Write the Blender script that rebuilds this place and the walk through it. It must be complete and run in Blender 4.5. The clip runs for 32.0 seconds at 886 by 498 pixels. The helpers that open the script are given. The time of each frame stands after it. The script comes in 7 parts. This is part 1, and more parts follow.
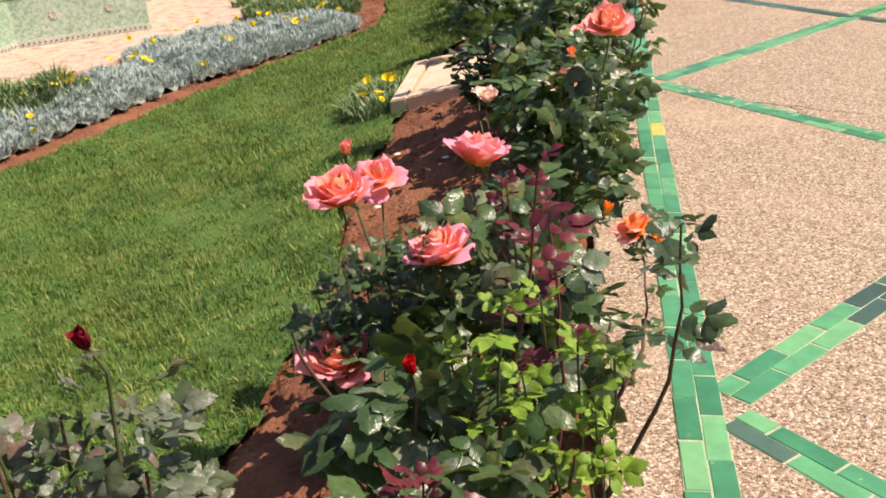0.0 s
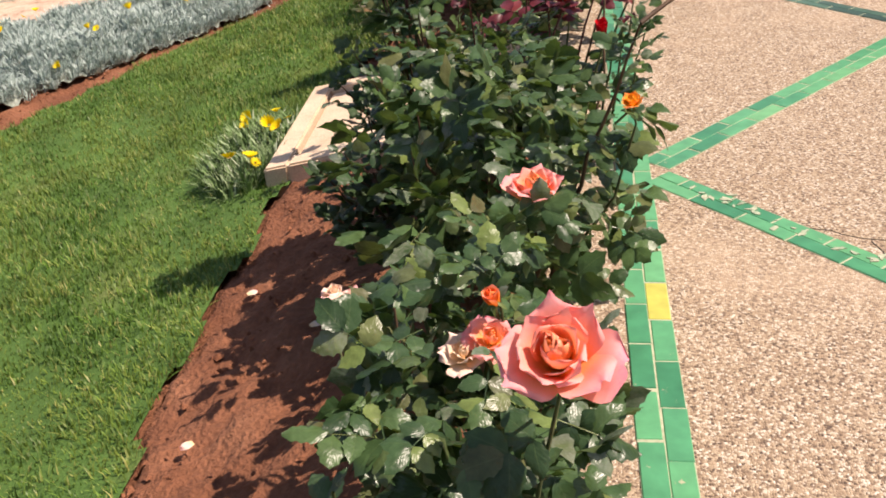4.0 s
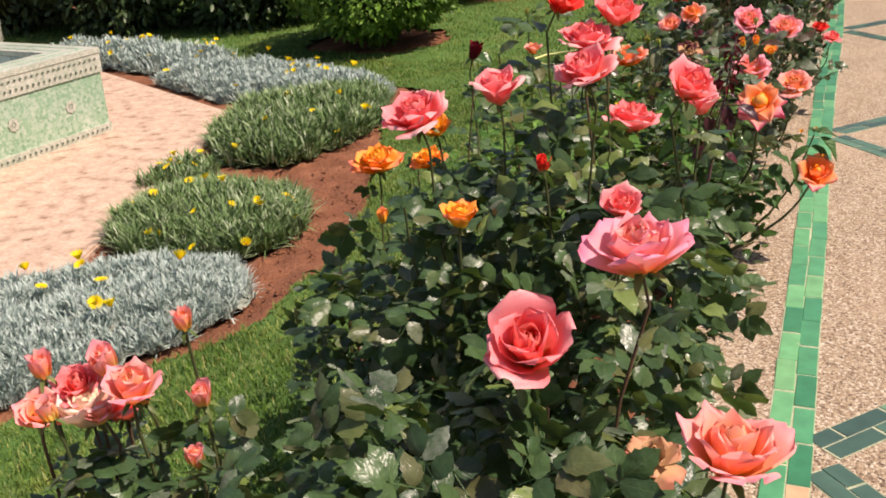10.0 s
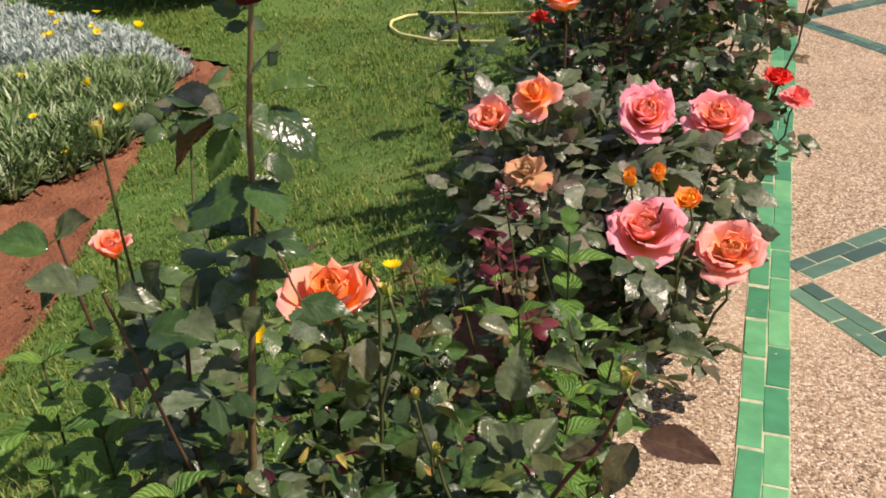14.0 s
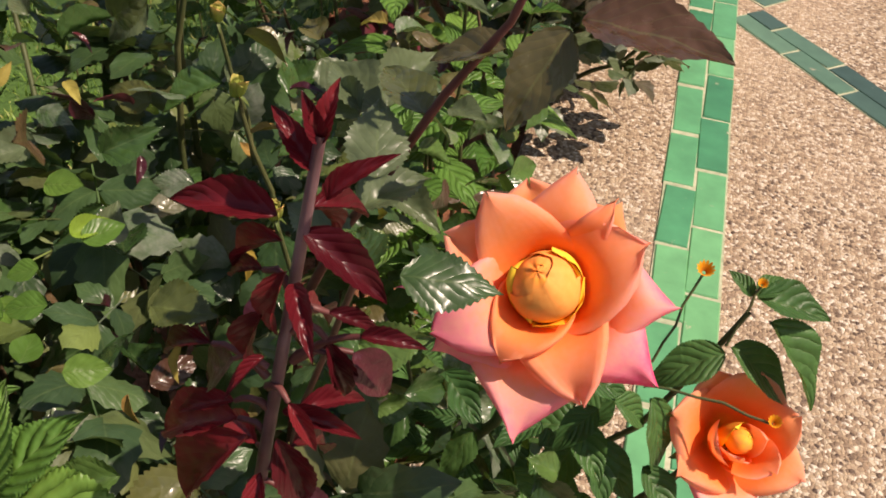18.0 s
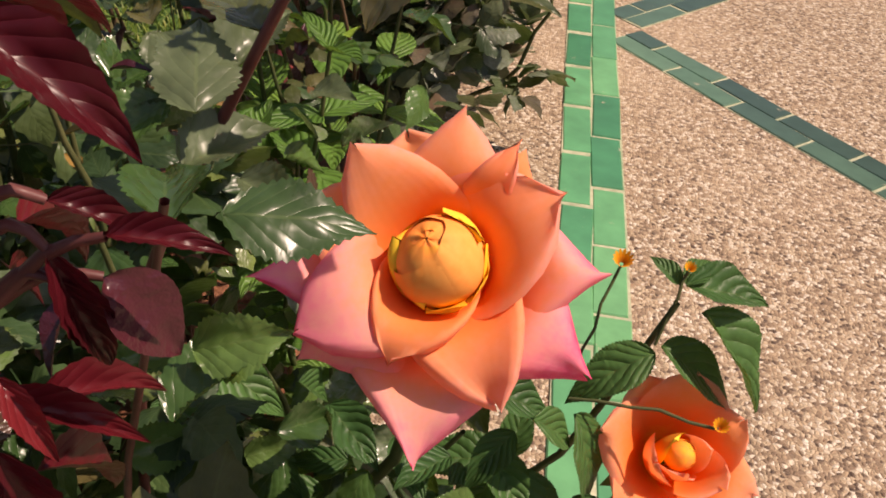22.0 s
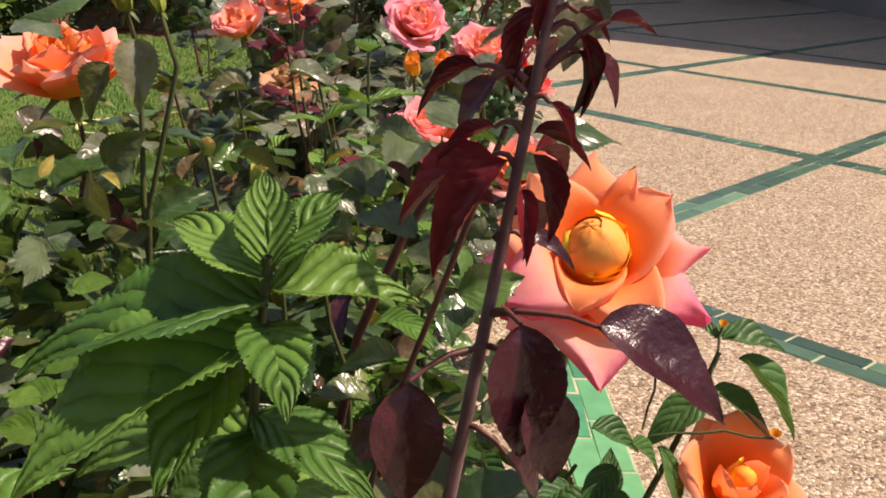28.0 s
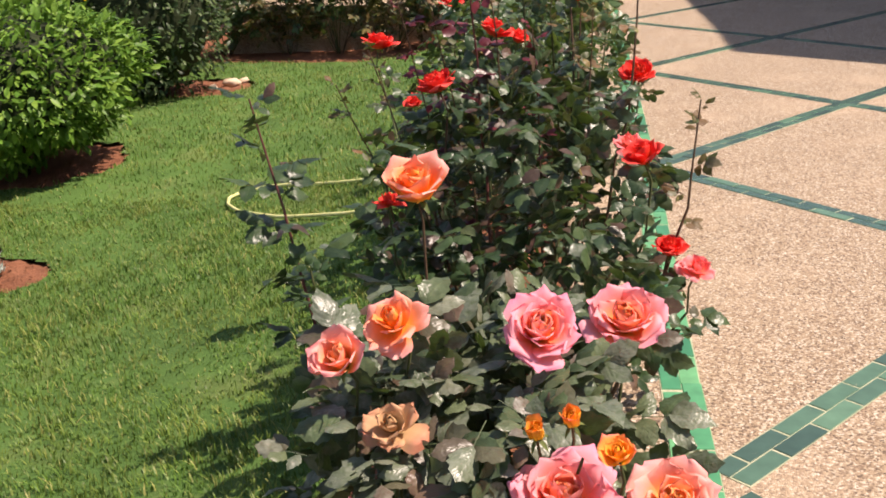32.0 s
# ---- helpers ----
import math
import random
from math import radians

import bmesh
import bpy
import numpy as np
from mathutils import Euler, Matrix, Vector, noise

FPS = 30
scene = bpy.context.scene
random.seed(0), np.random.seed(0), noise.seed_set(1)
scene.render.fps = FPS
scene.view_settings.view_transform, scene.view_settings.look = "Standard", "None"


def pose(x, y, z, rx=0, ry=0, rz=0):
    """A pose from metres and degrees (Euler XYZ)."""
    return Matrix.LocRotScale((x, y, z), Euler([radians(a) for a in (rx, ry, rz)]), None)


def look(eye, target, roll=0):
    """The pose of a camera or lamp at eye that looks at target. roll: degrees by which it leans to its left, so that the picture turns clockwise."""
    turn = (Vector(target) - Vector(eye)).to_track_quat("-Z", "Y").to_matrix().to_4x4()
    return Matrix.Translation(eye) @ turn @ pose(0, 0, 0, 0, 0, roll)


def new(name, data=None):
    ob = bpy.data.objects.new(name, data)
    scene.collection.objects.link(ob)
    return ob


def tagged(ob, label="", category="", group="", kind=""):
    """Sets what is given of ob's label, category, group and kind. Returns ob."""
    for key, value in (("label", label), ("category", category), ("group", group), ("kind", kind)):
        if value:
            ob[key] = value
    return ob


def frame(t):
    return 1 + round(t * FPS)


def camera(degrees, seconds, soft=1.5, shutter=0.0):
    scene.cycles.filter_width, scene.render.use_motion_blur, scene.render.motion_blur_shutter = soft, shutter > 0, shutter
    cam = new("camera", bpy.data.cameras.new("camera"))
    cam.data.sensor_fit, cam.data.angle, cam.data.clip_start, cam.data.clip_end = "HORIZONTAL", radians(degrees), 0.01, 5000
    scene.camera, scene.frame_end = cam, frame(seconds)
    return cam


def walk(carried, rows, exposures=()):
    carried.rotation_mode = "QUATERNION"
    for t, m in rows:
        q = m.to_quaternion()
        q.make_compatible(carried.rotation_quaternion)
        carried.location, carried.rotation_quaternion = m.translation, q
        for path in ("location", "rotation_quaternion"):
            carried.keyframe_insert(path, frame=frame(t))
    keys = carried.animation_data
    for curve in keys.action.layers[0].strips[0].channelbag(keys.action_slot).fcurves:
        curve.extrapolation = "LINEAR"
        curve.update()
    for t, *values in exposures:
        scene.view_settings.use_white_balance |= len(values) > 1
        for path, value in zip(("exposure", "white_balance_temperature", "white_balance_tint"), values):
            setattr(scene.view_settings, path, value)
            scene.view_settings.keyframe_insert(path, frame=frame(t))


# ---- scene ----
cam = camera(48.2, 32.0, 1.8)
METRES, EYE, TILT, LEAN, TURN = 10.5, 1.30, -23.8, 3.1, 7.1
ROWS = [
    (0.0, 0.0, 0.0, 0.0, 0.0, 0.0, -0.0),
    (0.5, 0.0065, 0.0149, 0.0083, 0.26, -1.78, 0.59),
    (1.0, 0.0138, 0.0278, 0.0184, 1.18, -2.73, 1.02),
    (1.5, 0.015, 0.0471, 0.0264, 0.57, -4.28, 1.45),
    (2.0, 0.0099, 0.072, 0.0385, -1.37, -5.39, 1.65),
    (2.5, 0.0167, 0.0944, 0.0487, -0.29, -6.04, 1.07),
    (4.5, 0.0382, 0.1908, 0.0983, -1.34, -4.55, 0.81),
    (5.0, 0.0539, 0.2119, 0.1135, -0.31, -3.97, -0.1),
    (5.5, 0.0578, 0.2389, 0.1224, -2.22, -3.41, -0.07),
    (6.0, 0.0562, 0.2664, 0.1344, 0.29, -4.72, 1.05),
    (6.5, 0.0717, 0.2885, 0.1458, 7.82, -2.71, 1.39),
    (7.0, 0.0848, 0.3078, 0.1604, 12.45, 1.94, 0.39),
    (7.5, 0.084, 0.34, 0.1702, 11.2, 3.52, -1.54),
    (8.0, 0.0843, 0.3676, 0.1826, 9.61, 3.78, -2.62),
    (8.5, 0.1006, 0.3952, 0.1986, 12.92, 5.1, -3.01),
    (9.0, 0.1091, 0.4197, 0.2104, 14.94, 4.52, -3.95),
    (9.5, 0.1007, 0.4575, 0.2207, 13.75, 1.37, -5.75),
    (10.0, 0.1007, 0.485, 0.2325, 12.08, 0.35, -5.14),
    (10.5, 0.1115, 0.517, 0.252, 10.19, 0.53, -3.7),
    (11.0, 0.114, 0.5447, 0.2632, 11.22, 0.71, -4.02),
    (11.5, 0.1067, 0.5771, 0.2757, 11.78, 0.32, -4.89),
    (12.0, 0.1114, 0.6015, 0.285, 12.45, -1.05, -5.81),
    (12.5, 0.1243, 0.6259, 0.3, 15.19, -1.47, -6.03),
    (13.0, 0.1231, 0.6538, 0.3085, 14.36, -3.11, -6.05),
    (13.5, 0.1168, 0.6804, 0.3197, 10.95, -4.3, -6.21),
    (15.5, 0.1197, 0.7312, 0.3217, 4.42, -7.55, -5.5),
    (16.0, 0.1216, 0.7336, 0.3178, 5.02, -9.49, -6.26),
    (16.5, 0.1218, 0.7339, 0.3146, 4.51, -13.26, -8.17),
    (17.0, 0.1229, 0.735, 0.3113, 3.41, -14.62, -8.55),
    (17.5, 0.1209, 0.7384, 0.3078, 3.78, -16.25, -9.52),
    (18.0, 0.121, 0.7423, 0.3053, 3.03, -16.93, -10.26),
    (18.5, 0.1221, 0.7446, 0.3038, 1.81, -17.36, -9.94),
    (19.0, 0.1218, 0.7486, 0.3018, 1.15, -18.37, -9.42),
    (19.5, 0.1214, 0.7515, 0.3015, 0.86, -19.01, -9.58),
    (20.0, 0.1216, 0.7519, 0.301, 0.79, -19.28, -9.52),
    (20.5, 0.1228, 0.7526, 0.3003, 0.59, -19.13, -9.39),
    (21.0, 0.1233, 0.7534, 0.2998, -0.37, -17.4, -8.84),
    (21.5, 0.1235, 0.7543, 0.2988, -2.04, -14.41, -8.18),
    (22.0, 0.1232, 0.7538, 0.2975, -4.02, -11.99, -7.5),
    (22.5, 0.1238, 0.7527, 0.2946, -5.85, -11.08, -6.77),
    (23.0, 0.1242, 0.7524, 0.2928, -7.14, -10.25, -5.27),
    (23.5, 0.1239, 0.7521, 0.2905, -8.02, -9.46, -4.24),
    (24.0, 0.1227, 0.752, 0.2895, -8.35, -7.74, -3.8),
    (24.5, 0.1222, 0.7519, 0.2886, -8.6, -6.22, -3.48),
    (26.5, 0.1178, 0.743, 0.2877, -4.81, -0.29, -3.27),
    (27.0, 0.1136, 0.7374, 0.2841, -5.83, 1.75, -3.27),
    (27.5, 0.1083, 0.7356, 0.28, -8.76, 4.34, -2.36),
    (28.0, 0.1067, 0.7351, 0.2802, -9.73, 6.22, -1.85),
    (28.5, 0.1065, 0.7314, 0.2879, -7.74, 6.66, -2.19),
    (29.0, 0.1044, 0.7273, 0.2953, -5.55, 7.67, -2.49),
    (29.5, 0.1002, 0.7228, 0.3018, -4.0, 9.28, -2.85),
    (30.0, 0.0974, 0.7216, 0.3091, -4.12, 10.64, -2.9),
    (30.5, 0.0962, 0.726, 0.3138, -5.53, 10.18, -2.14),
    (31.0, 0.0966, 0.7274, 0.3208, -6.36, 7.02, -0.39),
    (31.5, 0.1021, 0.7364, 0.3312, -4.4, 5.31, -0.14),
    (32.0, 0.114, 0.7536, 0.3421, -0.05, 4.02, -0.41),
]
EXPOSURES = [(0.0, 0.60, 7450, 22), (8.0, 0.56, 7450, 22), (9.0, 0.48, 7450, 22), (10.0, 0.42, 7450, 22), (11.0, 0.35, 7450, 22), (12.0, 0.05, 7500, 23), (13.0, 0.24, 7500, 23), (16.0, 0.43, 7750, 23), (18.0, 0.34, 7880, 23), (20.0, 0.20, 8150, 27), (22.0, 0.20, 8200, 28), (24.5, 0.08, 8200, 28), (27.0, 0.26, 8000, 26), (28.0, 0.48, 7850, 23), (29.0, 0.36, 7700, 23), (30.0, 0.55, 7550, 24), (31.0, 0.68, 7550, 24), (32.0, 0.67, 7450, 23)]
walk(cam, [(t, pose(0, 0, EYE, TILT, LEAN, TURN) @ pose(METRES * x, METRES * y, METRES * z, 90 + pitch, roll, yaw)) for t, x, y, z, yaw, pitch, roll in ROWS], EXPOSURES)

# ---- light ----
SUN = (0.62, 0.0, 1.0)
EL = math.atan2(SUN[2], math.hypot(SUN[0], SUN[1]))
world = bpy.data.worlds.new("sky")
scene.world = world
world.use_nodes = True
sky = world.node_tree.nodes.new("ShaderNodeTexSky")
sky.sky_type, sky.sun_disc = "NISHITA", False
sky.sun_elevation, sky.sun_rotation = EL, math.atan2(SUN[0], SUN[1])
world.node_tree.nodes["Background"].inputs[1].default_value = 0.10
world.node_tree.links.new(sky.outputs[0], world.node_tree.nodes["Background"].inputs[0])
sun = new("sun", bpy.data.lights.new("sun", "SUN"))
sun.data.energy, sun.data.angle, sun.data.color = 4.6, radians(0.53), (1.0, 0.95, 0.87)
sun.matrix_world = look((SUN[0] * 30, SUN[1] * 30 + 8, SUN[2] * 30), (0, 8, 0))

rng = np.random.default_rng(7)


# ---- helpers for meshes and things ----
def mesh_np(name, verts, faces, material=None, uv=None, smooth=True):
    """A mesh from arrays; every face has the same number of corners."""
    verts, faces = np.asarray(verts, np.float32), np.asarray(faces, np.int32)
    me = bpy.data.meshes.new(name)
    n, k = faces.shape
    me.vertices.add(len(verts))
    me.vertices.foreach_set("co", verts.ravel())
    me.loops.add(n * k)
    me.loops.foreach_set("vertex_index", faces.ravel())
    me.polygons.add(n)
    me.polygons.foreach_set("loop_start", np.arange(0, n * k, k, dtype=np.int32))
    me.polygons.foreach_set("use_smooth", np.full(n, smooth))
    if uv is not None:
        layer = me.uv_layers.new(name="UVMap")
        layer.data.foreach_set("uv", np.asarray(uv, np.float32)[faces.ravel()].ravel())
    me.update()
    me.validate()
    if material:
        me.materials.append(material)
    return me


def thing(name, place, label, category, group="", kind=""):
    ob = new(name)
    ob.empty_display_size = 0.1
    ob.location = place
    return tagged(ob, label, category, group, kind)


def under(ob, parent):
    """Parents ob, whose mesh is in world coordinates, keeping it where it is."""
    ob.parent = parent
    m = parent.matrix_basis
    if parent.parent:
        m = parent.parent.matrix_basis @ parent.matrix_parent_inverse @ m
    ob.matrix_parent_inverse = m.inverted()
    return ob


def part(name, me, parent, label="", kind=""):
    ob = new(name, me)
    under(ob, parent)
    return tagged(ob, label, "", "", kind)


def solid(name, me, label, category, group="", kind=""):
    return tagged(new(name, me), label, category, group, kind)


def bm_mesh(name, bm, material, smooth=False):
    me = bpy.data.meshes.new(name)
    bm.normal_update()
    bm.to_mesh(me)
    bm.free()
    me.materials.append(material)
    if smooth:
        me.polygons.foreach_set("use_smooth", np.full(len(me.polygons), True))
    return me


def box(name, lo, hi, material, bevel=0.0):
    bm = bmesh.new()
    bmesh.ops.create_cube(bm, size=1)
    for v in bm.verts:
        v.co = Vector([lo[i] + (v.co[i] + 0.5) * (hi[i] - lo[i]) for i in range(3)])
    if bevel:
        bmesh.ops.bevel(bm, geom=bm.edges[:], offset=bevel, segments=2, affect="EDGES")
    return bm_mesh(name, bm, material)


def prism(name, outline, z0, z1, material, bevel=0.0):
    """An upright prism over a plan outline."""
    bm = bmesh.new()
    low = [bm.verts.new((x, y, z0)) for x, y in outline]
    top = [bm.verts.new((x, y, z1)) for x, y in outline]
    n = len(outline)
    for i in range(n):
        bm.faces.new((low[i], low[(i + 1) % n], top[(i + 1) % n], top[i]))
    bm.faces.new(top)
    bm.faces.new(low[::-1])
    bmesh.ops.recalc_face_normals(bm, faces=bm.faces[:])
    if bevel:
        bmesh.ops.bevel(bm, geom=[e for e in bm.edges if abs(e.verts[0].co.z - z1) < 1e-6 and abs(e.verts[1].co.z - z1) < 1e-6], offset=bevel, segments=2, affect="EDGES")
    return bm_mesh(name, bm, material)


def tube_arrays(points, radii, sides=6):
    """Vertices and quads of a tube along points."""
    p = np.asarray(points, float)
    r = np.interp(np.linspace(0, 1, len(p)), np.linspace(0, 1, len(radii)), radii)
    t = np.gradient(p, axis=0)
    t /= np.linalg.norm(t, axis=1)[:, None] + 1e-9
    ref = np.array([0.31, 0.9, 0.2]) if abs(t[0][2]) > 0.6 else np.array([0.1, 0.2, 1.0])
    a = np.cross(t, ref)
    a /= np.linalg.norm(a, axis=1)[:, None] + 1e-9
    b = np.cross(t, a)
    ang = np.linspace(0, 2 * np.pi, sides, endpoint=False)
    v = (p[:, None, :] + r[:, None, None] * (np.cos(ang)[None, :, None] * a[:, None, :] + np.sin(ang)[None, :, None] * b[:, None, :])).reshape(-1, 3)
    f = []
    for i in range(len(p) - 1):
        for j in range(sides):
            k = (j + 1) % sides
            f.append((i * sides + j, i * sides + k, (i + 1) * sides + k, (i + 1) * sides + j))
    return v, np.array(f)


def tube(name, points, radii, material, sides=6):
    v, f = tube_arrays(points, radii, sides)
    return mesh_np(name, v, f, material)


def bend(a, b, n=8, sag=(0, 0, 0), wob=0.01):
    """A gently curved line of points from a to b."""
    a, b, s = np.array(a, float), np.array(b, float), np.array(sag, float)
    t = np.linspace(0, 1, n)[:, None]
    w = rng.normal(0, wob, (n, 3)) * np.sin(np.pi * t)
    return a + (b - a) * t + s * np.sin(np.pi * t) + w


def joined(items):
    """Joins (verts, faces, uv) arrays."""
    vs, fs, us, k = [], [], [], 0
    for v, f, u in items:
        vs.append(v), fs.append(np.asarray(f) + k), us.append(u)
        k += len(v)
    return np.concatenate(vs), np.concatenate(fs), np.concatenate(us)


PROFILE_X = [-60, -6, -3, -2.5, -2, -1.5, -1, -0.7, -0.3, 0.05, 0.3, 60]
PROFILE_Z = [-0.62, -0.62, -0.6, -0.58, -0.52, -0.41, -0.28, -0.19, -0.08, -0.03, -0.03, -0.03]


def height(x, y=0):
    """The garden's ground: level with the paving at the bed, falling to the fountain court."""
    return np.interp(x, PROFILE_X, PROFILE_Z)


def inside(x, y, outline):
    """Which plan points lie in an outline."""
    x, y = np.asarray(x), np.asarray(y)
    res = np.zeros(np.broadcast(x, y).shape, bool)
    n = len(outline)
    for i in range(n):
        (x1, y1), (x2, y2) = outline[i], outline[(i + 1) % n]
        c = (y1 > y) != (y2 > y)
        xs = x1 + (y - y1) / ((y2 - y1) or 1e-9) * (x2 - x1)
        res ^= c & (x < xs)
    return res


# ---- materials ----
def shader(name):
    m = bpy.data.materials.new(name)
    m.use_nodes = True
    return m, m.node_tree, m.node_tree.nodes["Principled BSDF"]


def ramp(nt, fac, stops):
    n = nt.nodes.new("ShaderNodeValToRGB")
    e = n.color_ramp.elements
    while len(e) < len(stops):
        e.new(0.5)
    for k, (pos, c) in enumerate(stops):
        e[k].position, e[k].color = pos, (*c, 1)
    nt.links.new(fac, n.inputs[0])
    return n.outputs[0]


def coords(nt, space="Object"):
    return nt.nodes.new("ShaderNodeTexCoord").outputs[space]


def world_at(nt):
    return nt.nodes.new("ShaderNodeNewGeometry").outputs["Position"]


def noise_tex(nt, vec, scale, detail=4.0, rough=0.55):
    n = nt.nodes.new("ShaderNodeTexNoise")
    n.inputs["Scale"].default_value, n.inputs["Detail"].default_value, n.inputs["Roughness"].default_value = scale, detail, rough
    nt.links.new(vec, n.inputs["Vector"])
    return n.outputs["Fac"]


def voronoi(nt, vec, scale, feature="F1"):
    n = nt.nodes.new("ShaderNodeTexVoronoi")
    n.feature = feature
    n.inputs["Scale"].default_value = scale
    nt.links.new(vec, n.inputs["Vector"])
    return n


def mix(nt, fac, a, b, mode="MIX"):
    n = nt.nodes.new("ShaderNodeMix")
    n.data_type, n.blend_type = "RGBA", mode
    for idx, val in ((0, fac), (6, a), (7, b)):
        if isinstance(val, (int, float)):
            n.inputs[idx].default_value = val
        elif isinstance(val, tuple):
            n.inputs[idx].default_value = (*val, 1)
        else:
            nt.links.new(val, n.inputs[idx])
    return n.outputs[2]


def maths(nt, op, a, b=0.0):
    n = nt.nodes.new("ShaderNodeMath")
    n.operation = op
    for idx, val in ((0, a), (1, b)):
        if isinstance(val, (int, float)):
            n.inputs[idx].default_value = val
        else:
            nt.links.new(val, n.inputs[idx])
    return n.outputs[0]


def bump(nt, bsdf, hgt, strength=0.3, dist=0.01):
    n = nt.nodes.new("ShaderNodeBump")
    n.inputs["Strength"].default_value, n.inputs["Distance"].default_value = strength, dist
    nt.links.new(hgt, n.inputs["Height"])
    nt.links.new(n.outputs[0], bsdf.inputs["Normal"])


def island(nt):
    return nt.nodes.new("ShaderNodeNewGeometry").outputs["Random Per Island"]


def lone(nt):
    return nt.nodes.new("ShaderNodeObjectInfo").outputs["Random"]


def translucent(nt, bsdf, col, share):
    t = nt.nodes.new("ShaderNodeBsdfTranslucent")
    nt.links.new(col, t.inputs[0])
    m = nt.nodes.new("ShaderNodeMixShader")
    m.inputs[0].default_value = share
    nt.links.new(bsdf.outputs[0], m.inputs[1])
    nt.links.new(t.outputs[0], m.inputs[2])
    nt.links.new(m.outputs[0], nt.nodes["Material Output"].inputs[0])


def rough_stuff(name, stops, scale, rough=0.8, relief=0.4, dist=0.01, fine=80.0, spec=0.3):
    """A dull mineral or painted surface: blotches, fine grain and relief."""
    m, nt, b = shader(name)
    p = world_at(nt)
    big, small = noise_tex(nt, p, scale), noise_tex(nt, p, fine, 6)
    col = ramp(nt, big, stops)
    col = mix(nt, 0.35, col, ramp(nt, small, [(0.3, (0.35, 0.33, 0.3)), (0.7, (0.9, 0.88, 0.85))]), "OVERLAY")
    nt.links.new(col, b.inputs["Base Color"])
    b.inputs["Roughness"].default_value, b.inputs["Specular IOR Level"].default_value = rough, spec
    bump(nt, b, maths(nt, "ADD", small, big), relief, dist)
    return m


def leaf_stuff(name, stops, rough=0.42, share=0.22, mildew=0.0, by_object=False, vein=True, spec=0.28, relief=0.07):
    """Leaf blades: a tone for each leaf, mottling, a paler midrib and side veins, quilting as relief, greyish bloom in blotches."""
    m, nt, b = shader(name)
    seed = lone(nt) if by_object else island(nt)
    col = ramp(nt, seed, stops)
    p = world_at(nt)
    blot = noise_tex(nt, p, 42, 5, 0.65)
    col = mix(nt, 0.42, col, ramp(nt, blot, [(0.3, (0.18, 0.18, 0.18)), (0.7, (0.78, 0.78, 0.78))]), "OVERLAY")
    if vein:
        rib_tone = (0.22, 0.03, 0.03) if name == "young_wine_leaf" else (0.18, 0.25, 0.09)
        uv = nt.nodes.new("ShaderNodeUVMap").outputs[0]
        sep = nt.nodes.new("ShaderNodeSeparateXYZ")
        nt.links.new(uv, sep.inputs[0])
        side = maths(nt, "ABSOLUTE", maths(nt, "SUBTRACT", sep.outputs[0], 0.5))
        rib = maths(nt, "LESS_THAN", side, 0.022)
        wave = maths(nt, "ABSOLUTE", maths(nt, "SINE", maths(nt, "ADD", maths(nt, "MULTIPLY", maths(nt, "SUBTRACT", sep.outputs[1], maths(nt, "MULTIPLY", side, 0.8)), 20.0), maths(nt, "MULTIPLY", noise_tex(nt, p, 60, 2), 2.0))))
        line = maths(nt, "MAXIMUM", maths(nt, "MULTIPLY", maths(nt, "LESS_THAN", wave, 0.13), 0.22), maths(nt, "MULTIPLY", rib, 0.42))
        col = mix(nt, maths(nt, "MULTIPLY", line, 0.4), col, rib_tone)
        ridged = name.endswith("lantana_leaf")
        crumple = maths(nt, "MULTIPLY", noise_tex(nt, p, 44, 2), 1.2 if ridged else 3.6)
        quilt = maths(nt, "ADD", maths(nt, "MULTIPLY", maths(nt, "POWER", wave, 0.7), 1.1 if ridged else 0.16), crumple)
        bump(nt, b, maths(nt, "SUBTRACT", quilt, maths(nt, "MULTIPLY", rib, 0.7)), min(1.0, 0.45 + 3 * relief), 0.0018)
    if mildew:
        n2 = noise_tex(nt, p, 60, 5, 0.7)
        dust = maths(nt, "MULTIPLY", maths(nt, "GREATER_THAN", maths(nt, "FRACT", maths(nt, "MULTIPLY", seed, 7.3)), 1.0 - mildew), ramp(nt, n2, [(0.32, (0, 0, 0)), (0.75, (0.7, 0.7, 0.7))]))
        col = mix(nt, dust, col, (0.28, 0.30, 0.25))
    nt.links.new(col, b.inputs["Base Color"])
    nt.links.new(maths(nt, "ADD", rough - 0.10, maths(nt, "MULTIPLY", blot, 0.2)), b.inputs["Roughness"])
    b.inputs["Specular IOR Level"].default_value = spec
    if share:
        translucent(nt, b, mix(nt, 0.5, col, (0.18, 0.30, 0.03)) if vein and name != "young_wine_leaf" else col, share)
    return m


def petal_stuff(name, stops, share=0.2):
    """Rose petals: pigment that changes from the claw to the rim, with faint veins."""
    m, nt, b = shader(name)
    uv = nt.nodes.new("ShaderNodeUVMap").outputs[0]
    sep = nt.nodes.new("ShaderNodeSeparateXYZ")
    nt.links.new(uv, sep.inputs[0])
    n = noise_tex(nt, coords(nt), 30, 3)
    v = maths(nt, "ADD", sep.outputs[1], maths(nt, "MULTIPLY", maths(nt, "SUBTRACT", n, 0.5), 0.25))
    v = maths(nt, "ADD", v, maths(nt, "MULTIPLY", maths(nt, "SUBTRACT", lone(nt), 0.5), 0.16))
    col = ramp(nt, v, stops)
    nt.links.new(col, b.inputs["Base Color"])
    b.inputs["Roughness"].default_value, b.inputs["Specular IOR Level"].default_value = 0.62, 0.18
    ribs = maths(nt, "SINE", maths(nt, "MULTIPLY", sep.outputs[0], 90.0))
    bump(nt, b, ribs, 0.02, 0.001)
    translucent(nt, b, col, share)
    return m


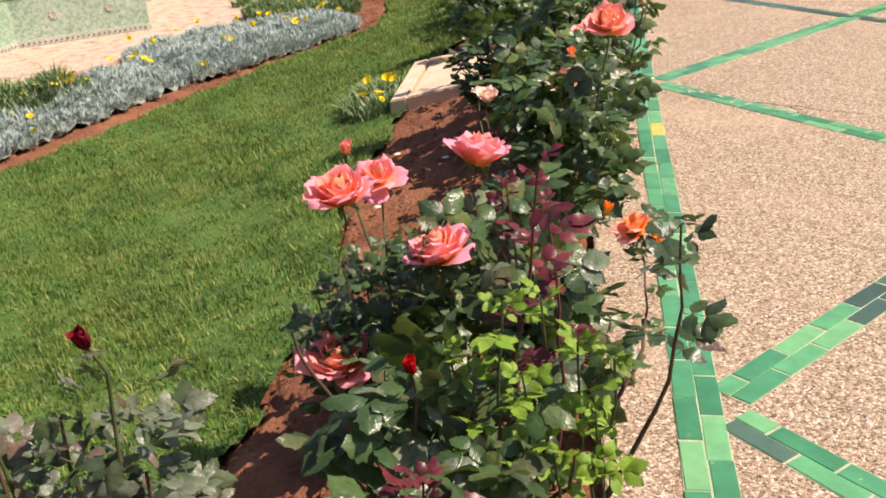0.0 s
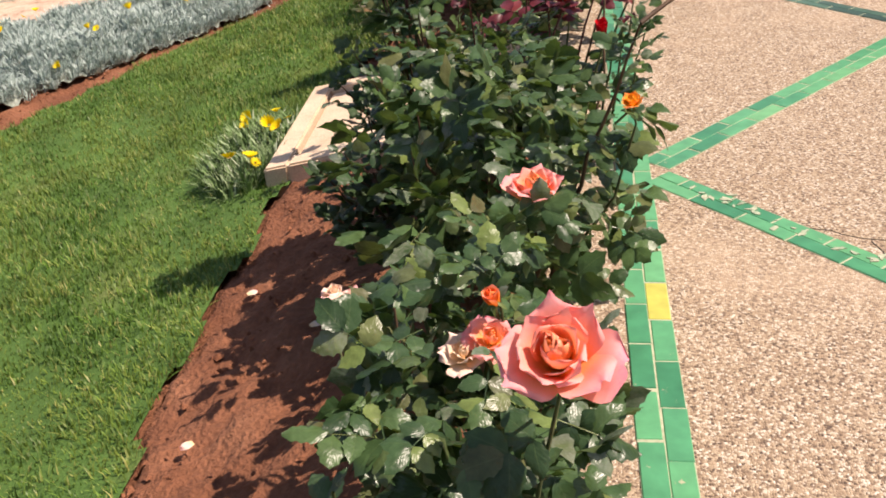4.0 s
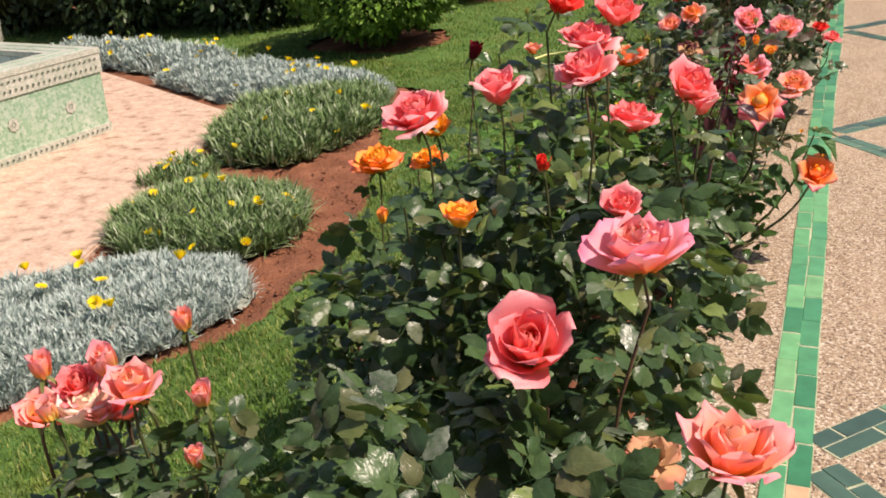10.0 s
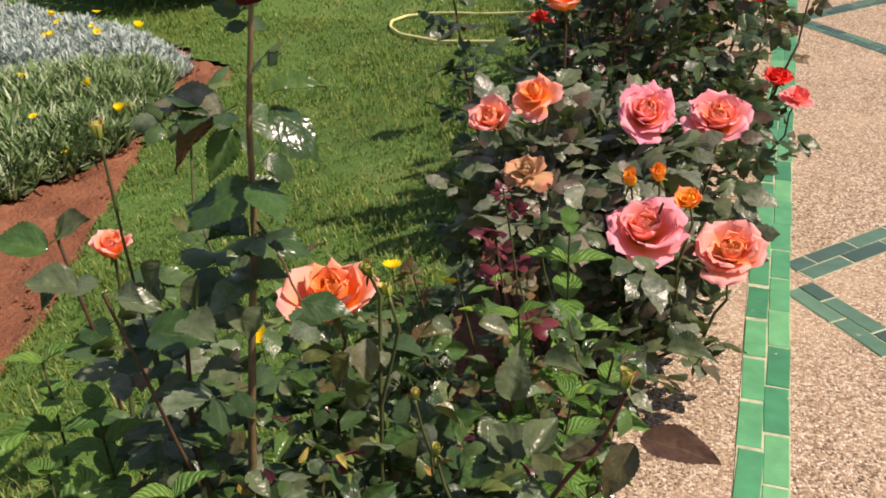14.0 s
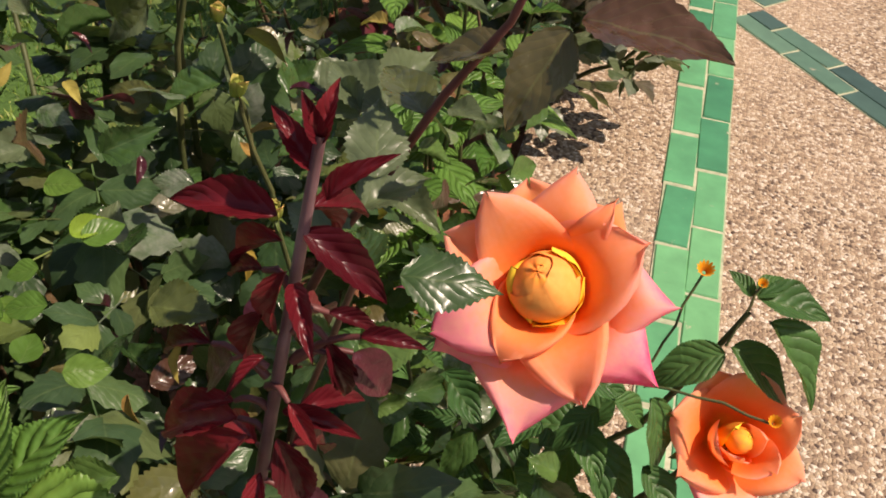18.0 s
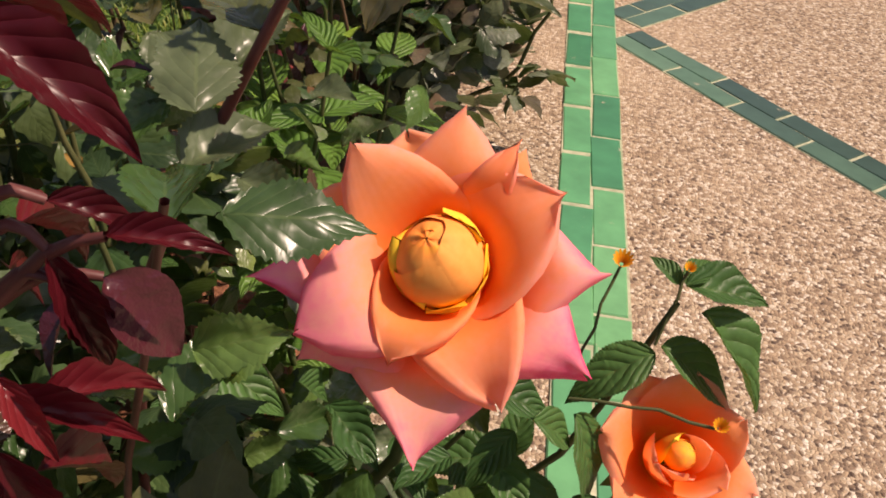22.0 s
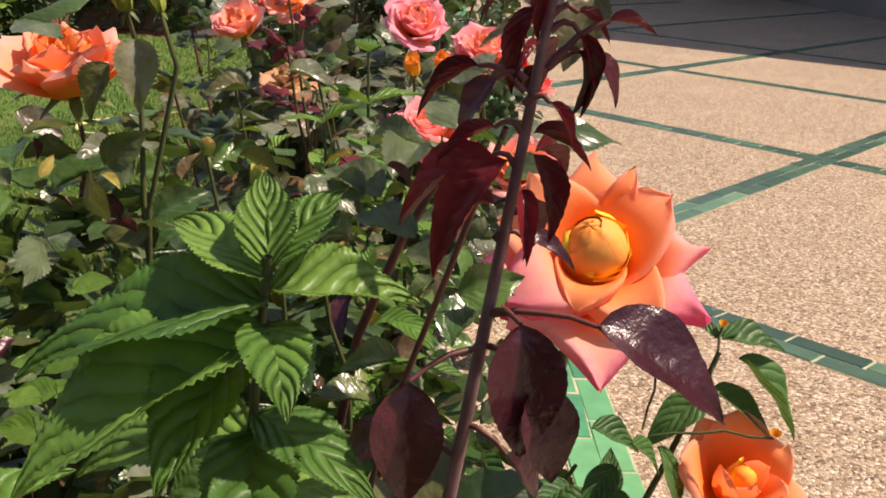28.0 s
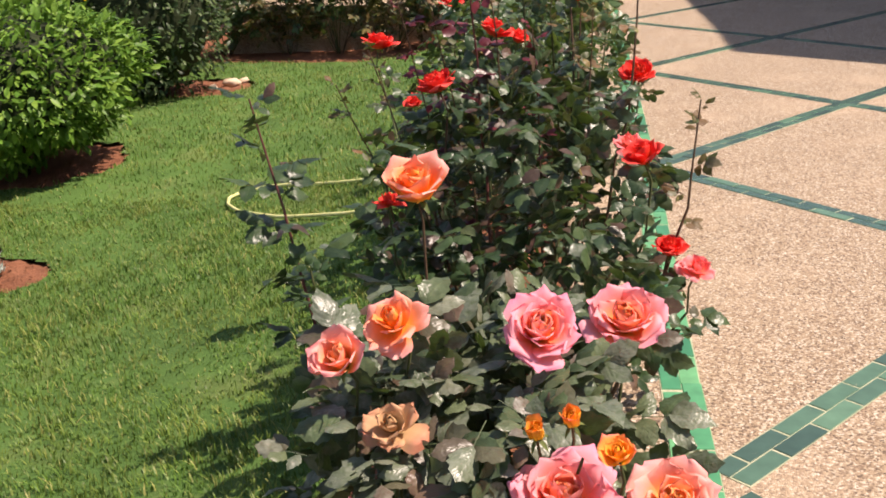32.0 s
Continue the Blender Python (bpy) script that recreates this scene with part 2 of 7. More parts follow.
M_leaf = leaf_stuff("rose_leaf", [(0.0, (0.026, 0.056, 0.024)), (0.45, (0.046, 0.095, 0.036)), (0.75, (0.072, 0.130, 0.045)), (0.88, (0.10, 0.10, 0.045)), (0.97, (0.15, 0.21, 0.06))], 0.32, 0.2, 0.07, False, True, 0.36, 0.035)
M_leaf_dusty = leaf_stuff("dusty_rose_leaf", [(0.0, (0.040, 0.066, 0.032)), (0.45, (0.07, 0.105, 0.05)), (0.75, (0.12, 0.15, 0.08)), (0.9, (0.10, 0.075, 0.055)), (1.0, (0.17, 0.11, 0.075))], 0.34, 0.18, 0.42, False, True, 0.4, 0.08)
M_leaf_gloss = leaf_stuff("glossy_dark_leaf", [(0.0, (0.024, 0.06, 0.019)), (0.5, (0.052, 0.12, 0.031)), (0.8, (0.095, 0.18, 0.045)), (0.9, (0.11, 0.05, 0.03)), (1.0, (0.08, 0.15, 0.04))], 0.25, 0.2, 0.16, True, True, 0.55, 0.10)
M_leaf_purple = leaf_stuff("purple_bronze_leaf", [(0.0, (0.075, 0.035, 0.024)), (0.5, (0.085, 0.06, 0.028)), (1.0, (0.07, 0.095, 0.03))], 0.25, 0.18, 0.06, True, True, 0.55, 0.08)
M_leaf_dusk = leaf_stuff("dark_purplish_leaf", [(0.0, (0.020, 0.040, 0.020)), (0.5, (0.036, 0.070, 0.030)), (0.75, (0.06, 0.10, 0.04)), (0.9, (0.07, 0.04, 0.035)), (1.0, (0.12, 0.07, 0.05))], 0.32, 0.16, 0.05, False, True, 0.4, 0.035)
M_leaf_lime = leaf_stuff("young_green_leaf", [(0.0, (0.14, 0.28, 0.03)), (1.0, (0.28, 0.42, 0.06))], 0.45, 0.3)
M_leaf_maroon = leaf_stuff("young_maroon_leaf", [(0.0, (0.075, 0.014, 0.02)), (0.6, (0.15, 0.028, 0.036)), (1.0, (0.25, 0.05, 0.05))], 0.36, 0.26, 0.0, False, False, 0.35)
M_maroon_gloss = leaf_stuff("glossy_maroon_leaf", [(0.0, (0.035, 0.007, 0.012)), (0.5, (0.055, 0.010, 0.017)), (1.0, (0.09, 0.016, 0.022))], 0.30, 0.12, 0.0, True, False, 0.55)
mnt = M_maroon_gloss.node_tree
bump(mnt, mnt.nodes["Principled BSDF"], noise_tex(mnt, world_at(mnt), 90, 4), 0.6, 0.004)
M_leaf_bronze = leaf_stuff("bronze_rose_leaf", [(0.0, (0.05, 0.075, 0.025)), (0.4, (0.10, 0.09, 0.035)), (0.7, (0.16, 0.08, 0.04)), (1.0, (0.22, 0.19, 0.06))], 0.42, 0.2, 0.15)
M_lantana = leaf_stuff("lantana_leaf", [(0.0, (0.055, 0.15, 0.028)), (0.5, (0.10, 0.23, 0.044)), (1.0, (0.16, 0.31, 0.06))], 0.42, 0.3, 0, True, True, 0.32, 0.55)
# hedge tone set darker, standing in for shade on the hedge's face
M_hedge = leaf_stuff("hedge_leaf", [(0.0, (0.030, 0.055, 0.022)), (0.6, (0.055, 0.10, 0.034)), (1.0, (0.10, 0.15, 0.05))], 0.42, 0.2, 0, False, False, 0.28)
M_bush = leaf_stuff("bright_bush_leaf", [(0.0, (0.07, 0.165, 0.022)), (0.6, (0.12, 0.245, 0.034)), (1.0, (0.19, 0.32, 0.05))], 0.45, 0.22, 0, False, False, 0.22)
M_silver = leaf_stuff("silver_leaf", [(0.0, (0.25, 0.33, 0.29)), (0.5, (0.37, 0.46, 0.42)), (1.0, (0.54, 0.62, 0.58))], 0.8, 0.12, 0, False, False, 0.2)
M_gaz = leaf_stuff("gazania_leaf", [(0.0, (0.07, 0.14, 0.04)), (0.55, (0.15, 0.24, 0.09)), (0.85, (0.26, 0.35, 0.18)), (1.0, (0.50, 0.56, 0.40))], 0.6, 0.15, 0, False, False, 0.2)
M_grass = leaf_stuff("grass_blade", [(0.0, (0.058, 0.128, 0.022)), (0.45, (0.112, 0.23, 0.036)), (0.8, (0.19, 0.315, 0.056)), (0.92, (0.42, 0.40, 0.14))], 0.45, 0.28, 0, False, False, 0.3)
gt = M_grass.node_tree
spots_at = world_at(gt)
gcol = gt.nodes["Principled BSDF"].inputs["Base Color"].links[0].from_socket
dry = ramp(gt, noise_tex(gt, spots_at, 1.7, 6, 0.65), [(0.44, (0, 0, 0)), (0.66, (0.8, 0.8, 0.8))])
deep = ramp(gt, noise_tex(gt, spots_at, 4.5, 4, 0.6), [(0.35, (0.7, 0.7, 0.7)), (0.58, (0, 0, 0))])
gcol = mix(gt, deep, mix(gt, dry, gcol, (0.24, 0.28, 0.06)), (0.045, 0.105, 0.017))
gt.links.new(gcol, gt.nodes["Principled BSDF"].inputs["Base Color"])
for nd in gt.nodes:
    if nd.bl_idname == "ShaderNodeBsdfTranslucent":
        gt.links.new(gcol, nd.inputs[0])
M_stem = rough_stuff("green_cane", [(0.3, (0.045, 0.065, 0.022)), (0.7, (0.09, 0.095, 0.038))], 14, 0.55, 0.2, 0.002)
M_stem_brown = rough_stuff("brown_cane", [(0.3, (0.06, 0.035, 0.02)), (0.7, (0.12, 0.075, 0.045))], 14, 0.6, 0.2, 0.002)
M_stem_tan = rough_stuff("tan_cane", [(0.3, (0.12, 0.085, 0.04)), (0.7, (0.21, 0.155, 0.08))], 22, 0.55, 0.25, 0.002)
M_stem_plum = rough_stuff("plum_cane", [(0.3, (0.10, 0.045, 0.05)), (0.7, (0.20, 0.12, 0.13))], 30, 0.45, 0.2, 0.002)
M_stem_maroon = rough_stuff("maroon_cane", [(0.3, (0.07, 0.018, 0.018)), (0.7, (0.14, 0.05, 0.045))], 14, 0.45, 0.2, 0.002)
M_soil = rough_stuff("red_soil", [(0.25, (0.13, 0.048, 0.024)), (0.55, (0.21, 0.085, 0.045)), (0.8, (0.28, 0.125, 0.07))], 4, 0.95, 0.9, 0.02, 55)
M_turf = rough_stuff("turf_base", [(0.3, (0.045, 0.10, 0.02)), (0.55, (0.065, 0.14, 0.028)), (0.8, (0.13, 0.16, 0.05))], 2.2, 0.9, 0.6, 0.01, 120)
M_stone = rough_stuff("pale_cast_stone", [(0.3, (0.50, 0.37, 0.26)), (0.7, (0.64, 0.50, 0.37))], 6, 0.85, 0.3, 0.006, 120)
M_court = rough_stuff("court_stone", [(0.30, (0.22, 0.14, 0.09)), (0.42, (0.41, 0.29, 0.22)), (0.6, (0.48, 0.355, 0.275)), (0.8, (0.54, 0.415, 0.325))], 8.5, 0.85, 0.5, 0.01, 40)
M_grout = rough_stuff("pale_grout", [(0.3, (0.26, 0.30, 0.20)), (0.7, (0.42, 0.42, 0.30))], 10, 0.9, 0.3, 0.003)
M_wall = rough_stuff("grey_beige_render", [(0.3, (0.20, 0.18, 0.17)), (0.7, (0.24, 0.22, 0.205))], 0.8, 0.9, 0.15, 0.003, 60)
M_dark = rough_stuff("dark_door_paint", [(0.3, (0.012, 0.011, 0.012)), (0.7, (0.02, 0.018, 0.018))], 3, 0.5, 0.1, 0.002)
M_wood = rough_stuff("dark_bark", [(0.3, (0.05, 0.035, 0.022)), (0.7, (0.10, 0.07, 0.045))], 10, 0.9, 0.7, 0.01)
M_hose = rough_stuff("pale_yellow_hose", [(0.3, (0.60, 0.60, 0.22)), (0.7, (0.72, 0.70, 0.34))], 20, 0.4, 0.05, 0.001)
# shrub cores: inner shade put into a near-black colour; also fills the wall joints
M_core = rough_stuff("shade_and_joint_dark", [(0.3, (0.012, 0.02, 0.008)), (0.7, (0.025, 0.035, 0.012))], 12, 0.9, 0.5, 0.02)
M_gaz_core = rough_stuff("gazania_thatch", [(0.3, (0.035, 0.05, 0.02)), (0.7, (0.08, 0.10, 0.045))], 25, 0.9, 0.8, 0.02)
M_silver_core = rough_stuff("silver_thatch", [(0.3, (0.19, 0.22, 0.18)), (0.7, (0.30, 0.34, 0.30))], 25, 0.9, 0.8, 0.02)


def aggregate():
    """Exposed-aggregate paving: small rounded pebbles of buff, brown, grey and white in pale mortar."""
    m, nt, b = shader("washed_pebble_paving")
    p = world_at(nt)
    v = voronoi(nt, p, 165)
    sepc = nt.nodes.new("ShaderNodeSeparateColor")
    nt.links.new(v.outputs["Color"], sepc.inputs[0])
    col = ramp(nt, sepc.outputs[0], [(0.0, (0.075, 0.048, 0.036)), (0.2, (0.225, 0.155, 0.102)), (0.5, (0.38, 0.276, 0.178)), (0.75, (0.48, 0.38, 0.262)), (1.0, (0.70, 0.63, 0.52))])
    edge = voronoi(nt, p, 165, "DISTANCE_TO_EDGE")
    gap = ramp(nt, edge.outputs["Distance"], [(0.0, (1, 1, 1)), (0.11, (0, 0, 0))])
    col = mix(nt, maths(nt, "MULTIPLY", gap, 0.55), col, (0.30, 0.22, 0.15))
    patch = noise_tex(nt, p, 1.3, 5)
    col = mix(nt, maths(nt, "MULTIPLY", ramp(nt, patch, [(0.52, (0, 0, 0)), (0.72, (1, 1, 1))]), 0.6), col, (0.52, 0.395, 0.275))
    nt.links.new(col, b.inputs["Base Color"])
    b.inputs["Roughness"].default_value, b.inputs["Specular IOR Level"].default_value = 0.7, 0.35
    bump(nt, b, ramp(nt, edge.outputs["Distance"], [(0.0, (0, 0, 0)), (0.35, (1, 1, 1))]), 0.6, 0.004)
    return m


def glazed(name, stops, rough=0.33, by_object=True):
    """Hand-cut glazed tile: a tone for each tile, cloudy glaze, chips."""
    m, nt, b = shader(name)
    p = world_at(nt)
    col = ramp(nt, lone(nt) if by_object else island(nt), stops)
    n = noise_tex(nt, p, 18, 5)
    col = mix(nt, 0.5, col, ramp(nt, n, [(0.25, (0.3, 0.3, 0.3)), (0.75, (0.72, 0.72, 0.72))]), "OVERLAY")
    chip = ramp(nt, noise_tex(nt, p, 30, 6, 0.7), [(0.66, (0, 0, 0)), (0.70, (1, 1, 1))])
    col = mix(nt, maths(nt, "MULTIPLY", chip, 0.7), col, (0.50, 0.42, 0.30))
    nt.links.new(col, b.inputs["Base Color"])
    b.inputs["Roughness"].default_value = rough
    bump(nt, b, n, 0.15, 0.004)
    return m


M_agg = aggregate()
GREENS = [(0.0, (0.03, 0.18, 0.085)), (0.3, (0.045, 0.23, 0.11)), (0.6, (0.065, 0.275, 0.13)), (0.85, (0.09, 0.32, 0.145)), (1.0, (0.13, 0.37, 0.165))]
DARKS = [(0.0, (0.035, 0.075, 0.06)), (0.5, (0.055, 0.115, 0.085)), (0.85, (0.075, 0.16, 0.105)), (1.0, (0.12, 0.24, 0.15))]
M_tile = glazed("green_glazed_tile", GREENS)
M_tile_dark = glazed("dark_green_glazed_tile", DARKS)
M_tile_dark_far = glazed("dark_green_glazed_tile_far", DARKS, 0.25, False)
M_tile_yellow = glazed("yellow_glazed_tile", [(0.0, (0.42, 0.40, 0.06)), (1.0, (0.48, 0.46, 0.10))])
M_tile_lime = glazed("pale_green_glazed_tile", [(0.0, (0.11, 0.34, 0.15)), (1.0, (0.17, 0.38, 0.17))])
M_tile_pink = glazed("worn_pinkish_tile", [(0.0, (0.5, 0.30, 0.17)), (1.0, (0.55, 0.36, 0.22))], 0.6)

PETALS = {
    "coral": petal_stuff("coral_petal", [(0.10, (1.0, 0.62, 0.14)), (0.34, (1.0, 0.44, 0.18)), (0.55, (1.0, 0.42, 0.31)), (0.82, (1.0, 0.44, 0.42)), (1.0, (0.98, 0.33, 0.40))], 0.3),
    "pink": petal_stuff("pink_petal", [(0.10, (1.0, 0.54, 0.12)), (0.32, (1.0, 0.41, 0.20)), (0.5, (1.0, 0.40, 0.34)), (0.75, (1.0, 0.43, 0.49)), (1.0, (0.99, 0.32, 0.47))], 0.34),
    "rosy": petal_stuff("rosy_petal", [(0.10, (1.0, 0.34, 0.17)), (0.35, (0.97, 0.24, 0.20)), (0.6, (0.97, 0.25, 0.26)), (0.85, (0.98, 0.34, 0.36)), (1.0, (1.0, 0.58, 0.56))], 0.32),
    "green": petal_stuff("green_bud_petal", [(0.10, (0.26, 0.34, 0.06)), (0.5, (0.32, 0.38, 0.08)), (0.8, (0.55, 0.48, 0.14)), (1.0, (0.75, 0.40, 0.16))], 0.15),
    "orange": petal_stuff("orange_petal", [(0.08, (1.0, 0.50, 0.05)), (0.25, (1.0, 0.30, 0.05)), (0.6, (1.0, 0.33, 0.10)), (0.85, (1.0, 0.38, 0.20)), (1.0, (1.0, 0.42, 0.31))], 0.36),
    "peach": petal_stuff("peach_petal", [(0.08, (1.0, 0.50, 0.08)), (0.32, (1.0, 0.36, 0.07)), (0.5, (1.0, 0.36, 0.16)), (0.8, (1.0, 0.42, 0.34)), (1.0, (1.0, 0.46, 0.42))], 0.28),
    "blush": petal_stuff("pink_tipped_orange_petal", [(0.06, (1.0, 0.5, 0.05)), (0.25, (1.0, 0.32, 0.09)), (0.5, (1.0, 0.39, 0.22)), (0.68, (1.0, 0.40, 0.36)), (0.84, (1.0, 0.27, 0.36)), (1.0, (0.90, 0.09, 0.23))], 0.3),
    "heart": petal_stuff("golden_heart_petal", [(0.08, (1.0, 0.40, 0.10)), (0.2, (1.0, 0.34, 0.07)), (0.32, (1.0, 0.46, 0.05)), (0.7, (1.0, 0.40, 0.05)), (0.92, (1.0, 0.60, 0.05)), (1.0, (1.0, 0.68, 0.06))], 0.08),
    "red": petal_stuff("red_petal", [(0.05, (0.34, 0.003, 0.006)), (0.5, (0.52, 0.006, 0.012)), (1.0, (0.66, 0.014, 0.022))], 0.16),
    "scarlet": petal_stuff("scarlet_petal", [(0.05, (0.88, 0.14, 0.04)), (0.5, (0.84, 0.05, 0.035)), (0.85, (0.86, 0.06, 0.05)), (1.0, (0.92, 0.13, 0.10))], 0.2),
    "dark": petal_stuff("dark_red_petal", [(0.05, (0.09, 0.002, 0.007)), (0.5, (0.14, 0.003, 0.011)), (1.0, (0.22, 0.009, 0.022))], 0.14),
    "cream": petal_stuff("cream_petal", [(0.05, (0.92, 0.66, 0.34)), (0.5, (0.94, 0.72, 0.54)), (0.85, (0.93, 0.66, 0.58)), (1.0, (0.90, 0.46, 0.44))]),
    "amber": petal_stuff("amber_petal", [(0.05, (1.0, 0.60, 0.04)), (0.5, (1.0, 0.46, 0.05)), (0.85, (0.98, 0.32, 0.08)), (1.0, (0.95, 0.22, 0.16))]),
    "spent": petal_stuff("spent_petal", [(0.05, (0.5, 0.32, 0.14)), (0.6, (0.62, 0.36, 0.2)), (1.0, (0.6, 0.22, 0.14))]),
}
M_sepal = leaf_stuff("sepal", [(0.0, (0.08, 0.13, 0.03)), (1.0, (0.16, 0.20, 0.06))], 0.5, 0.2, 0, True, False)
M_daisy = petal_stuff("yellow_daisy", [(0.0, (0.75, 0.42, 0.01)), (0.3, (0.85, 0.62, 0.01)), (1.0, (0.88, 0.70, 0.02))], 0.3)


# ---- large structure: ground, lawn, paving, court, building ----
def sheet(name, xs, ys, zfun, material, keep=None):
    """A height field over a grid of plan lines; keep chooses its cells."""
    X, Y = np.meshgrid(xs, ys, indexing="ij")
    v = np.stack([X, Y, zfun(X, Y)], -1).reshape(-1, 3)
    i, j = np.meshgrid(np.arange(len(xs) - 1), np.arange(len(ys) - 1), indexing="ij")
    k = len(ys)
    f = np.stack([i * k + j, (i + 1) * k + j, (i + 1) * k + j + 1, i * k + j + 1], -1).reshape(-1, 4)
    if keep is not None:
        c = v[f].mean(1)
        f = f[keep(c[:, 0], c[:, 1])]
        used, f = np.unique(f, return_inverse=True)
        v, f = v[used], f.reshape(-1, 4)
    return mesh_np(name, v, f, material)


def lumps(x, y, s, seed=0.0):
    """Cheap rolling noise in plan."""
    return (np.sin(x * s + 1.3 * np.sin(y * s * 0.7 + seed)) * np.cos(y * s * 1.1 + 0.9 * np.sin(x * s * 0.8 - seed))
            + 0.5 * np.sin(x * s * 2.3 + y * s * 1.7 + seed * 2) + 0.35 * np.cos(x * s * 4.1 - y * s * 3.7))


gx = np.concatenate([[-400, -100, -40, -20, -12], np.linspace(-9, -4.2, 40), np.linspace(-4.1, -1.2, 80), np.linspace(-1.18, 0.1, 65), [0.3, 1, 8, 40, 100, 400]])
gy = np.concatenate([[-400, -100, -30, -8], np.linspace(-3, 0.9, 30), np.linspace(1, 15, 330), np.linspace(15.2, 22, 40), [26, 40, 100, 400]])


LAWN = [(-0.9, -2.5), (-0.98, 2), (-0.84, 3), (-1.0, 4), (-1.02, 5.2), (-1.02, 6.6), (-0.78, 7.4), (-0.62, 8.4), (-0.5, 9.4), (-0.48, 12.5), (-0.5, 16), (-0.6, 20.4), (-2.2, 20.7), (-4.6, 21.2),
        (-10, 21), (-10.5, 15.6), (-6.2, 15.3), (-4.6, 14.4), (-3.4, 14.1), (-3.0, 13.5), (-2.76, 12.5), (-2.27, 11.2), (-1.98, 10.4), (-1.84, 9.6), (-1.92, 9.0), (-2.5, 8.2), (-2.88, 7.3), (-3.5, 5.5), (-4.4, 3.9), (-5.8, 2), (-6.5, -2.5)]
BARE = [(-3.1, 13.6, 0.28), (-4.35, 16.15, 0.82), (-4.05, 19.4, 0.55)]


def on_lawn(x, y):
    k = inside(x + 0.03 * lumps(x, y, 6), y + 0.03 * lumps(x, y, 5, 3), LAWN)
    for bx, by, r in BARE:
        k &= np.hypot(x - bx, y - by) > r * (1 + 0.06 * lumps(x, y, 5, 1))
    return k


def soil_z(x, y):
    near = (x > -9) & (x < 0.12) & (y > -3) & (y < 22)
    clods = 0.012 * lumps(x, y, 9) + 0.008 * lumps(x, y, 31, 2.0) + 0.005 * lumps(x, y, 77, 4.0)
    return height(x) - 0.01 + np.where(near, np.where(on_lawn(x, y), -0.03, clods * np.clip((0.1 - x) * 5, 0, 1)), 0)


ground = solid("ground", sheet("ground", gx, gy, soil_z, M_soil), "dry red-brown garden soil with small clods", "soil", "", "structure")

lx, ly = np.concatenate([np.linspace(-10.5, -4.5, 60), np.linspace(-4.45, -0.4, 135)]), np.concatenate([np.linspace(-2.6, 1.9, 40), np.linspace(2, 21.3, 480)])
lawn = solid("lawn", sheet("lawn", lx, ly, lambda x, y: height(x) + 0.012 + 0.004 * lumps(x, y, 7), M_turf, on_lawn), "mown green lawn with a few dry straw-coloured patches", "lawn", "", "structure")


def blades(n, region, length, width, lean=0.5, patchy=True):
    """Grass blades as bent slivers, three corners and a knee each."""
    (x0, x1), (y0, y1) = region
    x, y = rng.uniform(x0, x1, n), rng.uniform(y0, y1, n)
    k = on_lawn(x, y)
    x, y = x[k], y[k]
    n = len(x)
    az = rng.uniform(0, 2 * np.pi, n)
    L = length * rng.uniform(0.5, 1.25, n) * (1 + 0.25 * lumps(x, y, 2.2, 5) + 0.22 * lumps(x, y, 26, 9) if patchy else 1)
    ln = np.abs(rng.normal(0, lean, n))
    d = np.stack([np.cos(az) * np.sin(ln), np.sin(az) * np.sin(ln), np.cos(ln)], -1)
    s = np.stack([-np.sin(az), np.cos(az), 0 * az], -1) * (width * rng.uniform(0.6, 1.3, n))[:, None]
    b = np.stack([x, y, height(x) + 0.006], -1)
    mid = b + d * (0.55 * L)[:, None]
    tip = mid + (d * 0.8 + np.stack([np.cos(az), np.sin(az), -0.2 + 0 * az], -1) * 0.45) * (0.45 * L)[:, None]
    v = np.stack([b - s, b + s, mid + s * 0.8, mid - s * 0.8, tip], 1).reshape(-1, 3)
    o = np.arange(n)[:, None] * 5
    f = np.concatenate([o + [[0, 1, 2]], o + [[0, 2, 3]], o + [[3, 2, 4]]])
    return v, f


for reg, n, L, w in ((((-4.2, -0.4), (1.5, 9.0)), 190000, 0.042, 0.0025), (((-4.6, -0.4), (9.0, 15.0)), 110000, 0.043, 0.0028), (((-10.4, -0.45), (15.0, 21.2)), 60000, 0.05, 0.004), (((-6.4, -3.0), (-2.0, 5.0)), 15000, 0.04, 0.003)):
    v, f = blades(n, reg, L, w)
    part("grass", mesh_np("grass", v, f, M_grass, None, False), lawn, "short green grass blades", "stuff")

# exposed-aggregate paving
pavement = solid("pavement", prism("pavement", [(0.06, -6), (14, -6), (14, 25.15), (0.1, 25.1), (0.08, 12), (0.05, 6)], -0.12, 0.0, M_agg, 0.004), "buff washed-pebble paving with inlaid green tile lines", "paving", "", "structure")
solid("far_paving", prism("far_paving", [(-4.6, 22.0), (0.08, 22.0), (0.08, 25.1), (-4.6, 25.1)], -0.7, -0.02, M_agg), "plain pebble paving strip before the building", "paving", "", "structure")

# fountain court: an octagon of pale stone
CX, CY, STAR = -7.5, 10.2, 3.15
A0 = radians(-7)
octagon = [(CX + 4.18 * math.cos(A0 + k * math.pi / 4), CY + 4.18 * math.sin(A0 + k * math.pi / 4)) for k in range(8)]
court = solid("court_paving", prism("court_paving", octagon, -0.75, -0.585, M_court, 0.012), "worn pinkish stone paving round the fountain", "paving", "", "structure")

# building across the far end; the sun stands behind it
WY = 25.2


def wall_run(name, x0, x1, z0, z1, label):
    return solid(name, box(name, (x0, WY, z0), (x1, WY + 0.3, z1), M_wall, 0.01), label, "wall", "", "structure")


